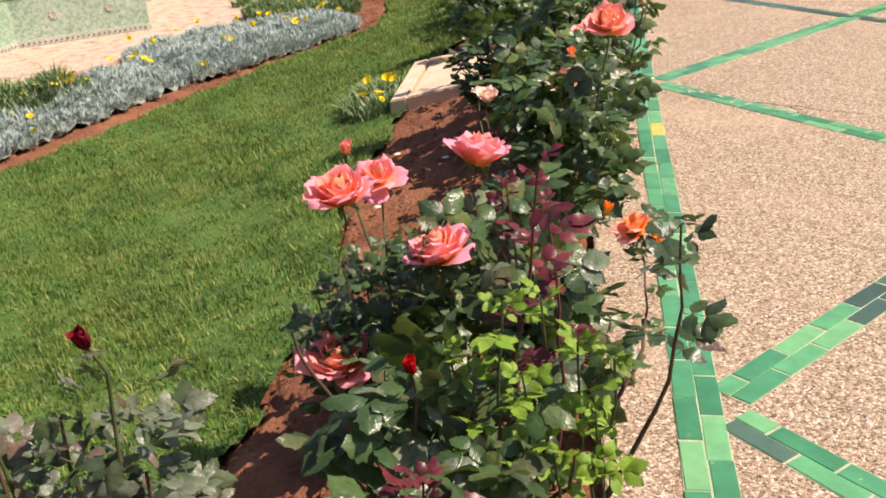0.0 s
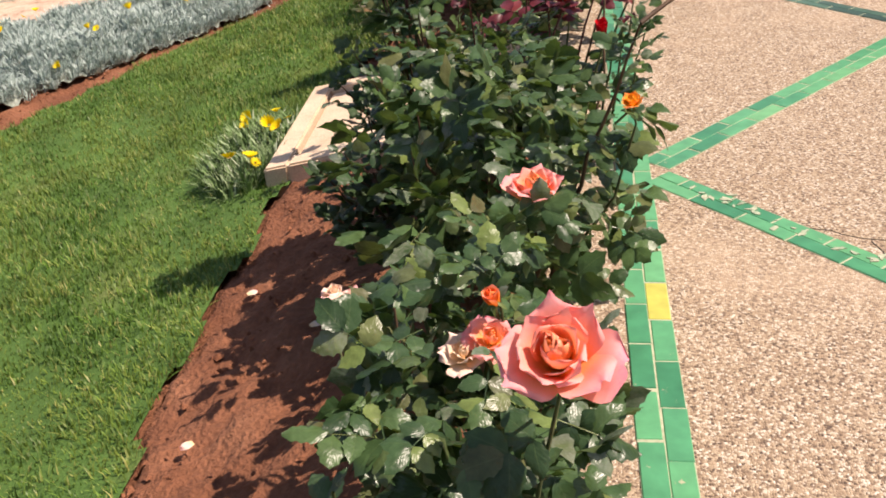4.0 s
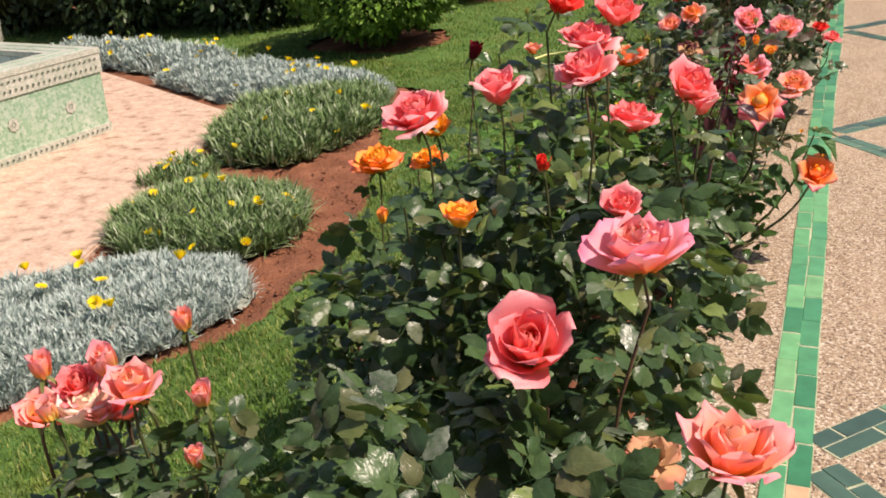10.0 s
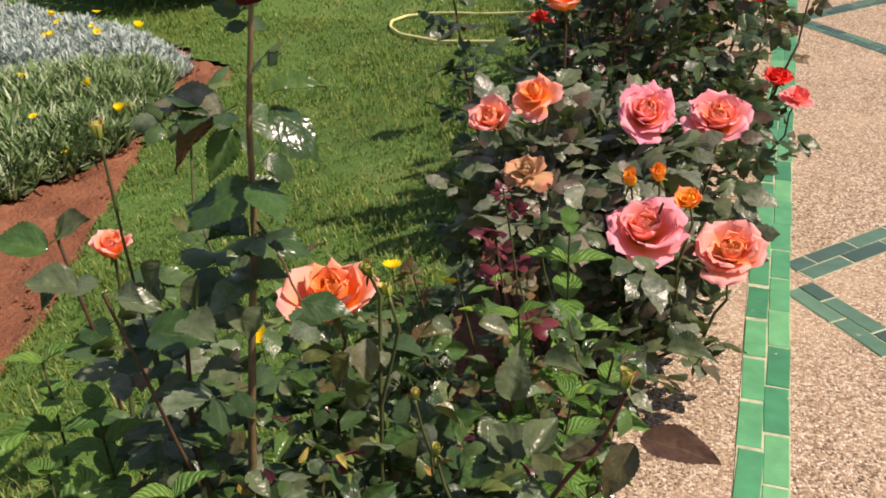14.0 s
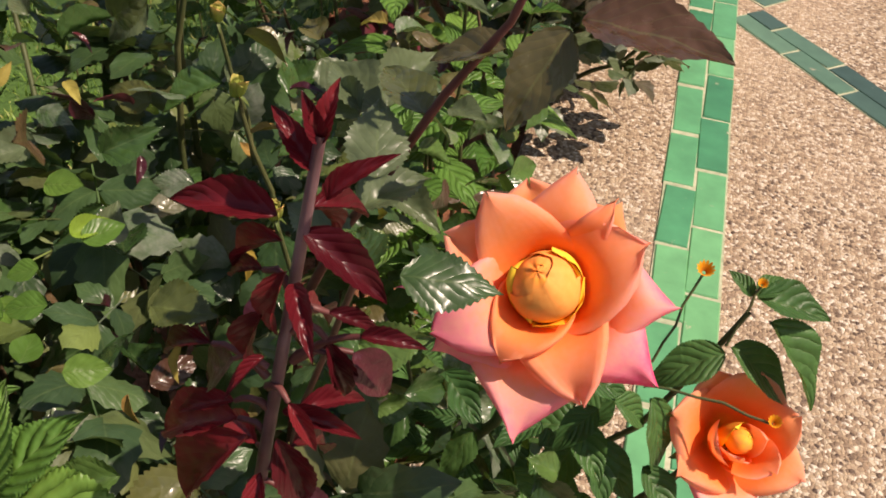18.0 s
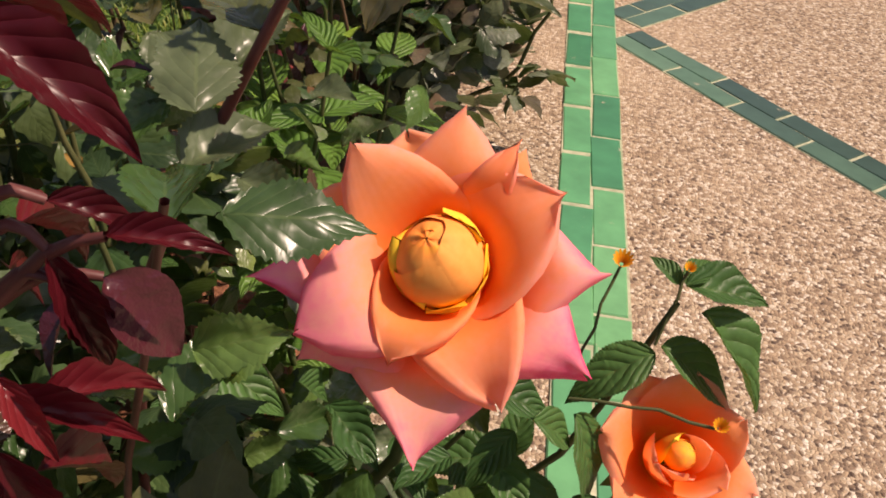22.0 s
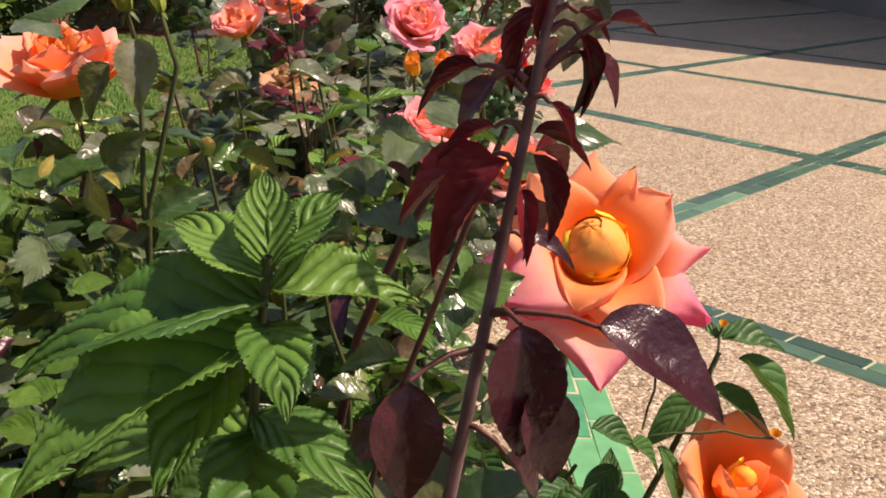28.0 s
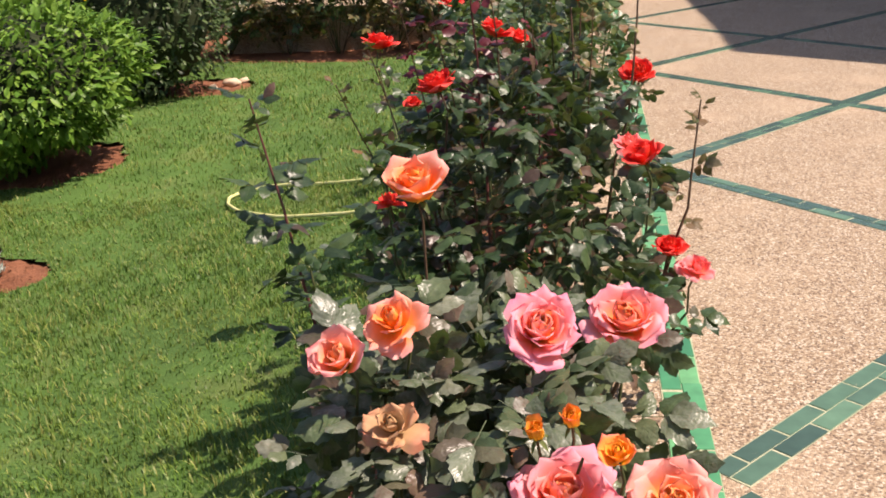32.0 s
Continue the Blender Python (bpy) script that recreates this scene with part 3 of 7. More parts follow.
wall_run("wall_west", -16, -4.62, -0.7, 3.0, "grey-beige rendered garden wall in shade")
wall_run("wall_middle", -2.95, 1.35, -0.7, 3.0, "grey-beige rendered wall panels in shade")
solid("wall_lintel", box("wall_lintel", (-4.62, WY, 2.15), (-2.95, WY + 0.3, 3.0), M_wall), "grey-beige rendered lintel over the dark doorway", "wall", "", "structure")
wall_house = wall_run("wall_house", 1.35, 14, -0.1, 3.0, "grey-beige rendered wall panels in shade")
# unseen house block added to the east, its plan shaped to shade the far paving
solid("wall_annex", prism("wall_annex", [(5.84, 17.15), (5.88, 19.0), (5.82, 25.1), (14, 25.1), (14, 10.5), (10.5, 13.4), (7.44, 15.85)], -0.1, 7.2, M_wall), "tall unseen grey-beige block added east of the paving to shade it", "wall", "", "structure")
for jx in (-1.56, 2.78, 7.1, 11.4):
    part("panel_joint", box("panel_joint", (jx - 0.015, WY - 0.012, 0.12), (jx + 0.02, WY + 0.01, 3.0), M_core), wall_house)
solid("baseboard", box("baseboard", (0.5, WY - 0.05, -0.01), (14, WY - 0.022, 0.10), M_dark), "dark skirting at the foot of the wall", "skirting", "", "structure")
door = thing("door_1", (-3.8, WY, -0.1), "dark recessed doorway in the cream wall", "door", "", "structure")
part("door_leaf", box("door_leaf", (-4.62, WY + 0.22, -0.3), (-2.95, WY + 0.28, 2.15), M_dark), door)
part("door_frame", box("door_frame", (-4.62, WY + 0.02, -0.3), (-4.55, WY + 0.22, 2.15), M_wall), door)
part("door_step", box("door_step", (-5.2, WY - 0.4, -0.7), (-2.6, WY, -0.05), M_stone, 0.01), door)
solid("wall_side", box("wall_side", (-16.3, -8, -0.7), (-16, WY + 0.3, 3.0), M_wall), "grey-beige rendered boundary wall", "wall", "", "structure")
solid("wall_back", box("wall_back", (-16, -8.3, -0.7), (14, -8, 3.0), M_wall), "grey-beige rendered boundary wall", "wall", "", "structure")
solid("wall_east", box("wall_east", (14, -8.3, -0.1), (14.3, WY, 3.0), M_wall), "grey-beige rendered boundary wall", "wall", "", "structure")


# ---- fountain: an eight-pointed star basin faced with glazed tile ----
def star(r, grow=0.0):
    pts = []
    for k in range(16):
        a = A0 + k * math.pi / 8
        rad = (r + grow * math.sqrt(2)) * (1 if k % 2 == 0 else 0.76537)
        pts.append((CX + rad * math.cos(a), CY + rad * math.sin(a)))
    return pts


def mosaic(name, stops, scale, mortar=(0.55, 0.58, 0.5)):
    """Small mosaic tiles of mixed tone, weathered pale."""
    m, nt, b = shader(name)
    p = world_at(nt)
    v = voronoi(nt, p, scale)
    sepc = nt.nodes.new("ShaderNodeSeparateColor")
    nt.links.new(v.outputs["Color"], sepc.inputs[0])
    cloud = noise_tex(nt, p, 1.7, 5, 0.65)
    col = ramp(nt, maths(nt, "ADD", maths(nt, "MULTIPLY", sepc.outputs[0], 0.35), maths(nt, "MULTIPLY", cloud, 0.75)), stops)
    e = voronoi(nt, p, scale, "DISTANCE_TO_EDGE")
    gap = ramp(nt, e.outputs["Distance"], [(0.0, (1, 1, 1)), (0.08, (0, 0, 0))])
    col = mix(nt, maths(nt, "MULTIPLY", gap, 0.5), col, mortar)
    nt.links.new(col, b.inputs["Base Color"])
    b.inputs["Roughness"].default_value = 0.3
    bump(nt, b, e.outputs["Distance"], 0.3, 0.004)
    return m


M_mos = mosaic("weathered_green_mosaic", [(0.25, (0.13, 0.28, 0.16)), (0.5, (0.25, 0.41, 0.27)), (0.68, (0.39, 0.50, 0.39)), (0.95, (0.60, 0.65, 0.55))], 40)
M_white = mosaic("white_mosaic", [(0.25, (0.26, 0.31, 0.24)), (0.45, (0.42, 0.45, 0.36)), (0.62, (0.52, 0.52, 0.44)), (0.95, (0.66, 0.65, 0.57))], 46, (0.3, 0.34, 0.28))
M_blue = mosaic("pale_blue_mosaic", [(0.25, (0.20, 0.29, 0.27)), (0.5, (0.36, 0.44, 0.40)), (0.75, (0.50, 0.56, 0.50)), (0.95, (0.64, 0.67, 0.60))], 34)
M_dash = rough_stuff("dark_mosaic_band", [(0.3, (0.06, 0.09, 0.07)), (0.7, (0.12, 0.16, 0.12))], 9, 0.4)


def ring(name, out, inn, z0, z1, material, bevel=0.0):
    bm = bmesh.new()
    n = len(out)
    rows = [[bm.verts.new((x, y, z)) for x, y in pts] for pts, z in ((out, z0), (out, z1), (inn, z1), (inn, z0))]
    for a, b in ((0, 1), (1, 2), (2, 3), (3, 0)):
        for i in range(n):
            j = (i + 1) % n
            bm.faces.new((rows[a][i], rows[a][j], rows[b][j], rows[b][i]))
    bmesh.ops.recalc_face_normals(bm, faces=bm.faces[:])
    return bm_mesh(name, bm, material)


fountain = thing("star_fountain", (CX, CY, -0.585), "low star-shaped fountain basin in weathered pale-green mosaic", "fountain")
part("basin_wall", ring("basin_wall", star(STAR), star(STAR, -0.26), -0.6, 0.05, M_mos), fountain)
part("base_band", ring("base_band", star(STAR, 0.012), star(STAR, -0.02), -0.585, -0.515, M_white), fountain, "white patterned base band")
part("top_band", ring("top_band", star(STAR, 0.012), star(STAR, -0.02), -0.10, 0.05, M_white), fountain, "white patterned band under the rim")
part("rim", ring("rim", star(STAR, 0.018), star(STAR, -0.28), 0.05, 0.09, M_white), fountain, "white and green mosaic coping")
part("rim_line", ring("rim_line", star(STAR, -0.06), star(STAR, -0.09), 0.05, 0.093, M_mos), fountain)
part("rim_line", ring("rim_line", star(STAR, -0.18), star(STAR, -0.21), 0.05, 0.093, M_mos), fountain)
part("basin_floor", prism("basin_floor", star(STAR, -0.25), -0.55, -0.35, M_blue), fountain, "pale blue-white tiled basin floor")
part("inner_lining", ring("inner_lining", star(STAR, -0.262), star(STAR, -0.275), -0.35, 0.045, M_blue), fountain)
part("plinth", prism("plinth", star(1.25), -0.4, 0.12, M_blue, 0.01), fountain, "small star-shaped plinth in the basin")
part("plinth_rim", prism("plinth_rim", star(1.3), 0.12, 0.17, M_white, 0.01), fountain)


def rosette(x, y, z, ang):
    """A raised eight-petalled mosaic medallion on a wall face that looks towards ang."""
    bm = bmesh.new()
    for k in range(8):
        a = k * math.pi / 4
        bmesh.ops.create_circle(bm, cap_ends=True, segments=7, radius=0.017, matrix=Matrix.Translation((0.034 * math.cos(a), 0.034 * math.sin(a), 0.0)))
    bmesh.ops.create_circle(bm, cap_ends=True, segments=8, radius=0.013)
    out = bmesh.ops.extrude_face_region(bm, geom=bm.faces[:])
    for v in out["geom"]:
        if isinstance(v, bmesh.types.BMVert):
            v.co.z += 0.006
    turn = Matrix.Translation((x, y, z)) @ Euler((math.pi / 2, 0, ang + math.pi / 2)).to_matrix().to_4x4()
    bm.transform(turn)
    bmesh.ops.recalc_face_normals(bm, faces=bm.faces[:])
    return bm_mesh("rosette", bm, M_white)


sp = star(STAR)
for k in range(16):
    (x1, y1), (x2, y2) = sp[k], sp[(k + 1) % 16]
    ang = math.atan2(-(x2 - x1), y2 - y1)
    nx, ny = math.cos(ang), math.sin(ang)
    for u in (0.3, 0.72):
        x, y = x1 + (x2 - x1) * u + nx * 0.003, y1 + (y2 - y1) * u + ny * 0.003
        part("rosette", rosette(x, y, -0.30, ang), fountain)
    dashes = []
    for u in np.linspace(0.04, 0.96, 24):
        for zz, hg, wd in ((-0.055, 0.014, 0.013), (0.012, 0.008, 0.02), (-0.55, 0.013, 0.013)):
            c = np.array([x1 + (x2 - x1) * u + nx * 0.02, y1 + (y2 - y1) * u + ny * 0.02, zz])
            t = np.array([x2 - x1, y2 - y1, 0.0])
            t /= np.linalg.norm(t)
            up = np.array([0, 0, hg])
            dashes.append(np.array([c - t * wd, c - up, c + t * wd, c + up]))
    part("mosaic_band", mesh_np("mosaic_band", np.concatenate(dashes), np.arange(len(dashes) * 4).reshape(-1, 4), M_dash, None, False), fountain, "", "stuff")

# stone-framed valve box in the bed
vbox = thing("valve_box", (-0.5, 5.9, -0.3), "pale cast-stone valve box with a raised rim, set in the slope", "valve box")
X0, X1, Y0, Y1, ZT = -1.08, 0.02, 5.50, 6.46, 0.01
part("chamber", box("chamber", (X0 + 0.01, Y0 + 0.01, -0.5), (X1 - 0.01, Y1 - 0.01, ZT - 0.045), M_stone), vbox)
for lo, hi in (((X0, Y0, -0.45), (X0 + 0.1, Y1, ZT)), ((X1 - 0.1, Y0, -0.45), (X1, Y1, ZT)), ((X0 + 0.1, Y0, -0.45), (X1 - 0.1, Y0 + 0.1, ZT)), ((X0 + 0.1, Y1 - 0.1, -0.45), (X1 - 0.1, Y1, ZT))):
    part("rim", box("rim", lo, hi, M_stone, 0.008), vbox)
part("lid", box("lid", (X0 + 0.115, Y0 + 0.115, ZT - 0.045), (X1 - 0.115, Y1 - 0.115, ZT - 0.02), M_stone, 0.006), vbox, "recessed stone lid")
for s in (-1, 1):
    part("lid_grip", tube("lid_grip", bend((-0.49 + s * 0.2 - 0.05, 5.88, ZT - 0.022), (-0.49 + s * 0.2 + 0.05, 5.88, ZT - 0.022), 7, (0, 0, 0.03), 0), [0.005], M_dark), vbox)

# the box lies with the fall of the ground
for ob in vbox.children:
    for v in ob.data.vertices:
        v.co.z += 0.2 * (v.co.x - X1)

# garden hose lying in a loop on the lawn
hp = [(-0.2, 13.5), (-0.7, 13.62), (-1.1, 13.75), (-1.6, 14.08), (-1.95, 14.42), (-2.12, 14.66), (-2.17, 14.83), (-2.1, 14.96), (-1.95, 14.98), (-1.7, 14.84), (-1.35, 14.58), (-0.9, 14.3), (-0.3, 14.1)]
hp = [tuple(np.array([np.interp(q, range(len(hp)), [p[0] for p in hp]), np.interp(q, range(len(hp)), [p[1] for p in hp])])) for q in np.linspace(0, len(hp) - 1, 60)]
hose = solid("garden_hose", tube("garden_hose", [(x, y, float(height(x)) + 0.035) for x, y in hp], [0.011], M_hose, 8), "pale yellow garden hose looped on the grass", "hose")


# ---- low planting ----
def tufts(points, n_each, length, width, spread, seed_lean=0.15):
    """Upright strap leaves in tufts, as bent slivers with a knee."""
    p = np.repeat(points, n_each, axis=0)
    n = len(p)
    az, ln = rng.uniform(0, 2 * np.pi, n), np.abs(rng.normal(seed_lean + 0.15, 0.45, n))
    L = length * rng.uniform(0.6, 1.2, n)
    d = np.stack([np.cos(az) * np.sin(ln), np.sin(az) * np.sin(ln), np.cos(ln)], -1)
    s = np.stack([-np.sin(az), np.cos(az), 0 * az], -1) * (width * rng.uniform(0.7, 1.3, n))[:, None]
    b = p + np.stack([np.cos(az), np.sin(az), 0 * az], -1) * (spread * rng.uniform(0, 1, n))[:, None]
    m = b + d * (0.6 * L)[:, None]
    t = m + (d + np.stack([np.cos(az), np.sin(az), -0.3 + 0 * az], -1) * 0.5) * (0.4 * L)[:, None]
    v = np.stack([b - s * 0.6, b + s * 0.6, m + s, m - s, t], 1).reshape(-1, 3)
    o = np.arange(n)[:, None] * 5
    return v, np.concatenate([o + [[0, 1, 2]], o + [[0, 2, 3]], o + [[3, 2, 4]]])


def daisy_mesh(closed=0.0):
    items, eye = [], []
    for k in range(13):
        a = k * 2 * math.pi / 13
        r = np.array([0.006, 0.016, 0.026, 0.031])
        w = np.array([0.003, 0.0055, 0.005, 0.001])
        z = np.array([0, 0.003, 0.005, 0.004]) + closed * r
        c, s = math.cos(a), math.sin(a)
        v = []
        for i in range(4):
            for q in (-1, 1):
                v.append((r[i] * c - q * w[i] * s, r[i] * s + q * w[i] * c, z[i]))
        items.append((np.array(v), np.array([(0, 1, 3, 2), (2, 3, 5, 4), (4, 5, 7, 6)]), np.array([(0.5, t) for t in (0, 0, .4, .4, .8, .8, 1, 1)])))
    v, f, u = joined(items)
    return mesh_np("daisy", v, f, M_daisy, u)


ME_DAISY = [daisy_mesh(0.1), daisy_mesh(0.5), daisy_mesh(1.2)]


def daisies(parent, spots, zfun, size=1.0):
    for x, y in spots:
        ob = part("flower", ME_DAISY[rng.integers(3)], parent, "yellow daisy flower")
        tilt = Euler((rng.normal(-0.2, 0.35), rng.normal(0, 0.35), rng.uniform(0, 6.28))).to_matrix().to_4x4()
        ob.matrix_basis = Matrix.Translation((x, y, zfun(x, y))) @ tilt @ Matrix.Scale(size * rng.uniform(0.75, 1.15), 4)


def planting(name, outline, material, core, label, category, n_tuft, n_each, length, width, mound, spots=()):
    """A bed of low plants over an outline: a thatch mound, strap leaves, and flowers."""
    xs, ys = [p[0] for p in outline], [p[1] for p in outline]
    cx, cy = float(np.mean(xs)), float(np.mean(ys))
    root = thing(name, (cx, cy, float(height(cx))), label, category)
    edge = np.array(outline, float)

    def rise(x, y):
        d = np.full(np.shape(x), 9.0)
        for i in range(len(edge)):
            a, b = edge[i], edge[(i + 1) % len(edge)]
            t = np.clip(((x - a[0]) * (b[0] - a[0]) + (y - a[1]) * (b[1] - a[1])) / (np.sum((b - a) ** 2) + 1e-9), 0, 1)
            d = np.minimum(d, np.hypot(x - a[0] - t * (b[0] - a[0]), y - a[1] - t * (b[1] - a[1])))
        return mound * np.clip(d / 0.22, 0, 1) ** 0.5 * (0.85 + 0.18 * lumps(x, y, 6, 2))

    gxs, gys = np.arange(min(xs), max(xs), 0.06), np.arange(min(ys), max(ys), 0.06)
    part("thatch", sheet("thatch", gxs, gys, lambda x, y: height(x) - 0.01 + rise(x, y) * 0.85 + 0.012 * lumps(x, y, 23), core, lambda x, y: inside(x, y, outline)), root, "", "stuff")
    x, y = rng.uniform(min(xs), max(xs), n_tuft * 3), rng.uniform(min(ys), max(ys), n_tuft * 3)
    k = inside(x + 0.02 * lumps(x, y, 9), y, outline)
    x, y = x[k][:n_tuft], y[k][:n_tuft]
    p = np.stack([x, y, height(x) + rise(x, y) * rng.uniform(0.35, 1.0, len(x))], -1)
    v, f = tufts(p, n_each, length, width, 0.02)
    part("leaves", mesh_np("leaves", v, f, material, None, False), root, "", "stuff")
    daisies(root, spots, lambda a, b: float(height(a)) + float(rise(np.float64(a), np.float64(b))) + rng.uniform(0.05, 0.11))
    return root


def scatter(outline, n):
    xs, ys = [p[0] for p in outline], [p[1] for p in outline]
    res = []
    while len(res) < n:
        x, y = rng.uniform(min(xs), max(xs)), rng.uniform(min(ys), max(ys))
        if inside(np.array([x]), np.array([y]), outline)[0]:
            res.append((x, y))
    return res


SILVER_NEAR = [(-3.05, 7.55), (-2.62, 8.3), (-2.12, 8.95), (-2.05, 9.35), (-2.35, 9.75), (-3.0, 9.6), (-3.62, 9.1), (-4.1, 8.5), (-3.75, 7.9)]
SILVER_START = [(-5.2, 3.6), (-4.5, 4.2), (-3.72, 5.6), (-3.08, 7.5), (-3.78, 7.9), (-4.25, 6.9), (-4.9, 5.6), (-5.6, 4.6)]
GAZ_A = [(-2.4, 9.85), (-2.25, 10.3), (-2.5, 10.75), (-3.0, 10.9), (-3.45, 10.7), (-3.5, 10.2), (-3.1, 9.75)]
GAZ_B = [(-3.05, 11.5), (-2.8, 12.2), (-2.85, 12.9), (-3.15, 13.45), (-3.7, 13.3), (-4.15, 12.8), (-3.95, 12.0), (-3.6, 11.45)]
SILVER_B = [(-3.1, 13.0), (-3.15, 13.7), (-3.9, 14.2), (-4.9, 14.4), (-5.6, 14.5), (-5.8, 13.8), (-4.7, 13.2), (-4.1, 13.1)]
SILVER_C = [(-5.6, 14.1), (-5.4, 14.8), (-6.6, 15.2), (-7.8, 15.1), (-7.8, 14.5), (-6.6, 14.3)]
SIL = "silver-grey leafy edging plants in a dense low row"
planting("silver_border", SILVER_NEAR, M_silver, M_silver_core, SIL, "border plant", 5200, 9, 0.075, 0.0036, 0.17, scatter(SILVER_NEAR, 24))
planting("silver_border", SILVER_START, M_silver, M_silver_core, SIL, "border plant", 5200, 9, 0.075, 0.0036, 0.17, scatter(SILVER_START, 18))
planting("silver_border", SILVER_B, M_silver, M_silver_core, SIL, "border plant", 2400, 9, 0.085, 0.0055, 0.18, scatter(SILVER_B, 16))
planting("silver_border", SILVER_C, M_silver, M_silver_core, SIL + " with yellow flowers", "border plant", 900, 8, 0.13, 0.008, 0.18, scatter(SILVER_C, 22))
GAZ = "green strap-leaved gazania clump with yellow daisies"
planting("gazania_clump", GAZ_A, M_gaz, M_gaz_core, GAZ, "border plant", 1500, 8, 0.14, 0.0055, 0.13, scatter(GAZ_A, 16))
planting("gazania_clump", GAZ_B, M_gaz, M_gaz_core, GAZ, "border plant", 1500, 8, 0.16, 0.007, 0.15, scatter(GAZ_B, 8))
GAZ_C = [(-4.35, 5.95), (-3.95, 6.1), (-3.65, 6.6), (-3.6, 7.05), (-4.0, 7.15), (-4.4, 6.7)]
planting("gazania_clump", GAZ_C, M_gaz, M_gaz_core, GAZ, "border plant", 700, 8, 0.17, 0.0055, 0.2, scatter(GAZ_C, 16))
GAZ_D = [(-1.42, 5.68), (-1.22, 5.45), (-1.07, 5.6), (-1.07, 6.15), (-1.3, 6.3), (-1.48, 6.05)]
planting("gazania_clump", GAZ_D, M_gaz, M_gaz_core, GAZ + " beside the stone box", "border plant", 260, 7, 0.11, 0.004, 0.05, scatter(GAZ_D, 9))
GAZ_E = [(-3.9, 10.9), (-3.4, 10.95), (-3.5, 11.4), (-3.85, 11.5)]
planting("gazania_clump", GAZ_E, M_gaz, M_gaz_core, "sparse gazania with orange-yellow daisies at the court edge", "border plant", 130, 7, 0.12, 0.0055, 0.06, scatter(GAZ_E, 7))


# ---- leaves ----
def leaf_template(width=0.6, fold=0.12, droop=0.16):
    """A cheap leaf: midrib and two folded halves, unit length along x."""
    vv = np.array([0, 0.28, 0.58, 0.83, 1.0])
    ww = np.array([0, 0.40, 0.50, 0.30, 0.0]) * width
    mid = np.stack([vv, 0 * vv, -droop * vv ** 2], -1)
    lft = np.stack([vv, ww, fold * ww * 2 - droop * vv ** 2], -1)[1:4]
    rgt = lft * [1, -1, 1]
    v = np.concatenate([mid, lft, rgt])
    f = []
    for o, flip in ((5, False), (8, True)):
        q = [(0, 1, o), (1, o + 1, o), (1, 2, o + 1), (2, o + 2, o + 1), (2, 3, o + 2), (3, 4, o + 2)]
        f += [t[::-1] if flip else t for t in q]
    u = np.stack([0.5 + v[:, 1] / width, v[:, 0]], -1)
    return v, np.array(f), u


def soft_leaf(width=0.68, arch=0.3, cross=0.35, wavy=0.03, nv=9, seed=0):
    """A rose leaflet: broad, toothed, short-tipped, arched along its length, folded a little along the midrib, unit length along x."""
    r = np.random.default_rng(seed)
    p1, p2, hook = r.uniform(0, 6), r.uniform(0, 6), r.normal(0, 0.06)
    v, u = [], []
    for i in range(nv + 1):
        t = i / nv
        w = 0.5 * width * (math.sin(math.pi * t ** 0.82) ** 0.75 if 0 < t < 1 else 0.0)
        w *= 1.07 if i % 2 else 0.90
        for q in (-1, 0, 1):
            z = arch * (0.25 * t - t * t) - cross * abs(q) * w + wavy * math.sin(7 * t + (p1 if q > 0 else p2)) * abs(q)
            v.append((t + (0.025 if q and i % 2 else 0.0), q * w + hook * t * t, z))
            u.append((0.5 + 0.5 * q, t))
    f = [(i * 3 + j, i * 3 + 3 + j, i * 3 + 4 + j, i * 3 + 1 + j) for i in range(nv) for j in range(2)]
    return np.array(v), np.array(f), np.array(u)


def rose_spray(width=0.62, fine=False, seed=0):
    """A rose's compound leaf: a stalk and five leaflets, unit = one leaflet's length."""
    r = np.random.default_rng(seed)
    items = []
    for k, (at, ang, s, tip) in enumerate(((1.05, 0, 1.0, 0.05), (0.95, 62, 0.92, 0.0), (0.95, -62, 0.92, 0.0), (0.42, 70, 0.75, -0.02), (0.42, -70, 0.75, -0.02))):
        lv, lf, lu = soft_leaf(width * r.uniform(0.9, 1.1), r.uniform(0.15, 0.55), r.uniform(-0.35, 0.55), 0.045, 9, seed * 9 + k) if fine else leaf_template(width)
        a = radians(ang + (r.normal(0, 7) if fine else 0))
        c, d = math.cos(a), math.sin(a)
        R = np.array([[c, -d, 0], [d, c, 0], [0, 0, 1]])
        if fine:
            e, g = r.normal(0, 0.28), r.normal(0, 0.22)
            roll = np.array([[1, 0, 0], [0, math.cos(e), -math.sin(e)], [0, math.sin(e), math.cos(e)]])
            nod = np.array([[math.cos(g), 0, -math.sin(g)], [0, 1, 0], [math.sin(g), 0, math.cos(g)]])
            R = R @ nod @ roll
        items.append(((lv * s) @ R.T + [at, 0, -0.06 * at ** 2 + tip], lf, lu))
    w = 0.012
    xs = np.array([0, 0.5, 1.07])
    sv = np.array([(x, k * w, -0.06 * x * x) for x in xs for k in (-1, 1)])
    sf = [(0, 2, 3, 1), (2, 4, 5, 3)] if fine else [(0, 2, 3), (0, 3, 1), (2, 4, 5), (2, 5, 3)]
    items.append((sv, np.array(sf), np.full((6, 2), 0.35)))
    return joined(items)


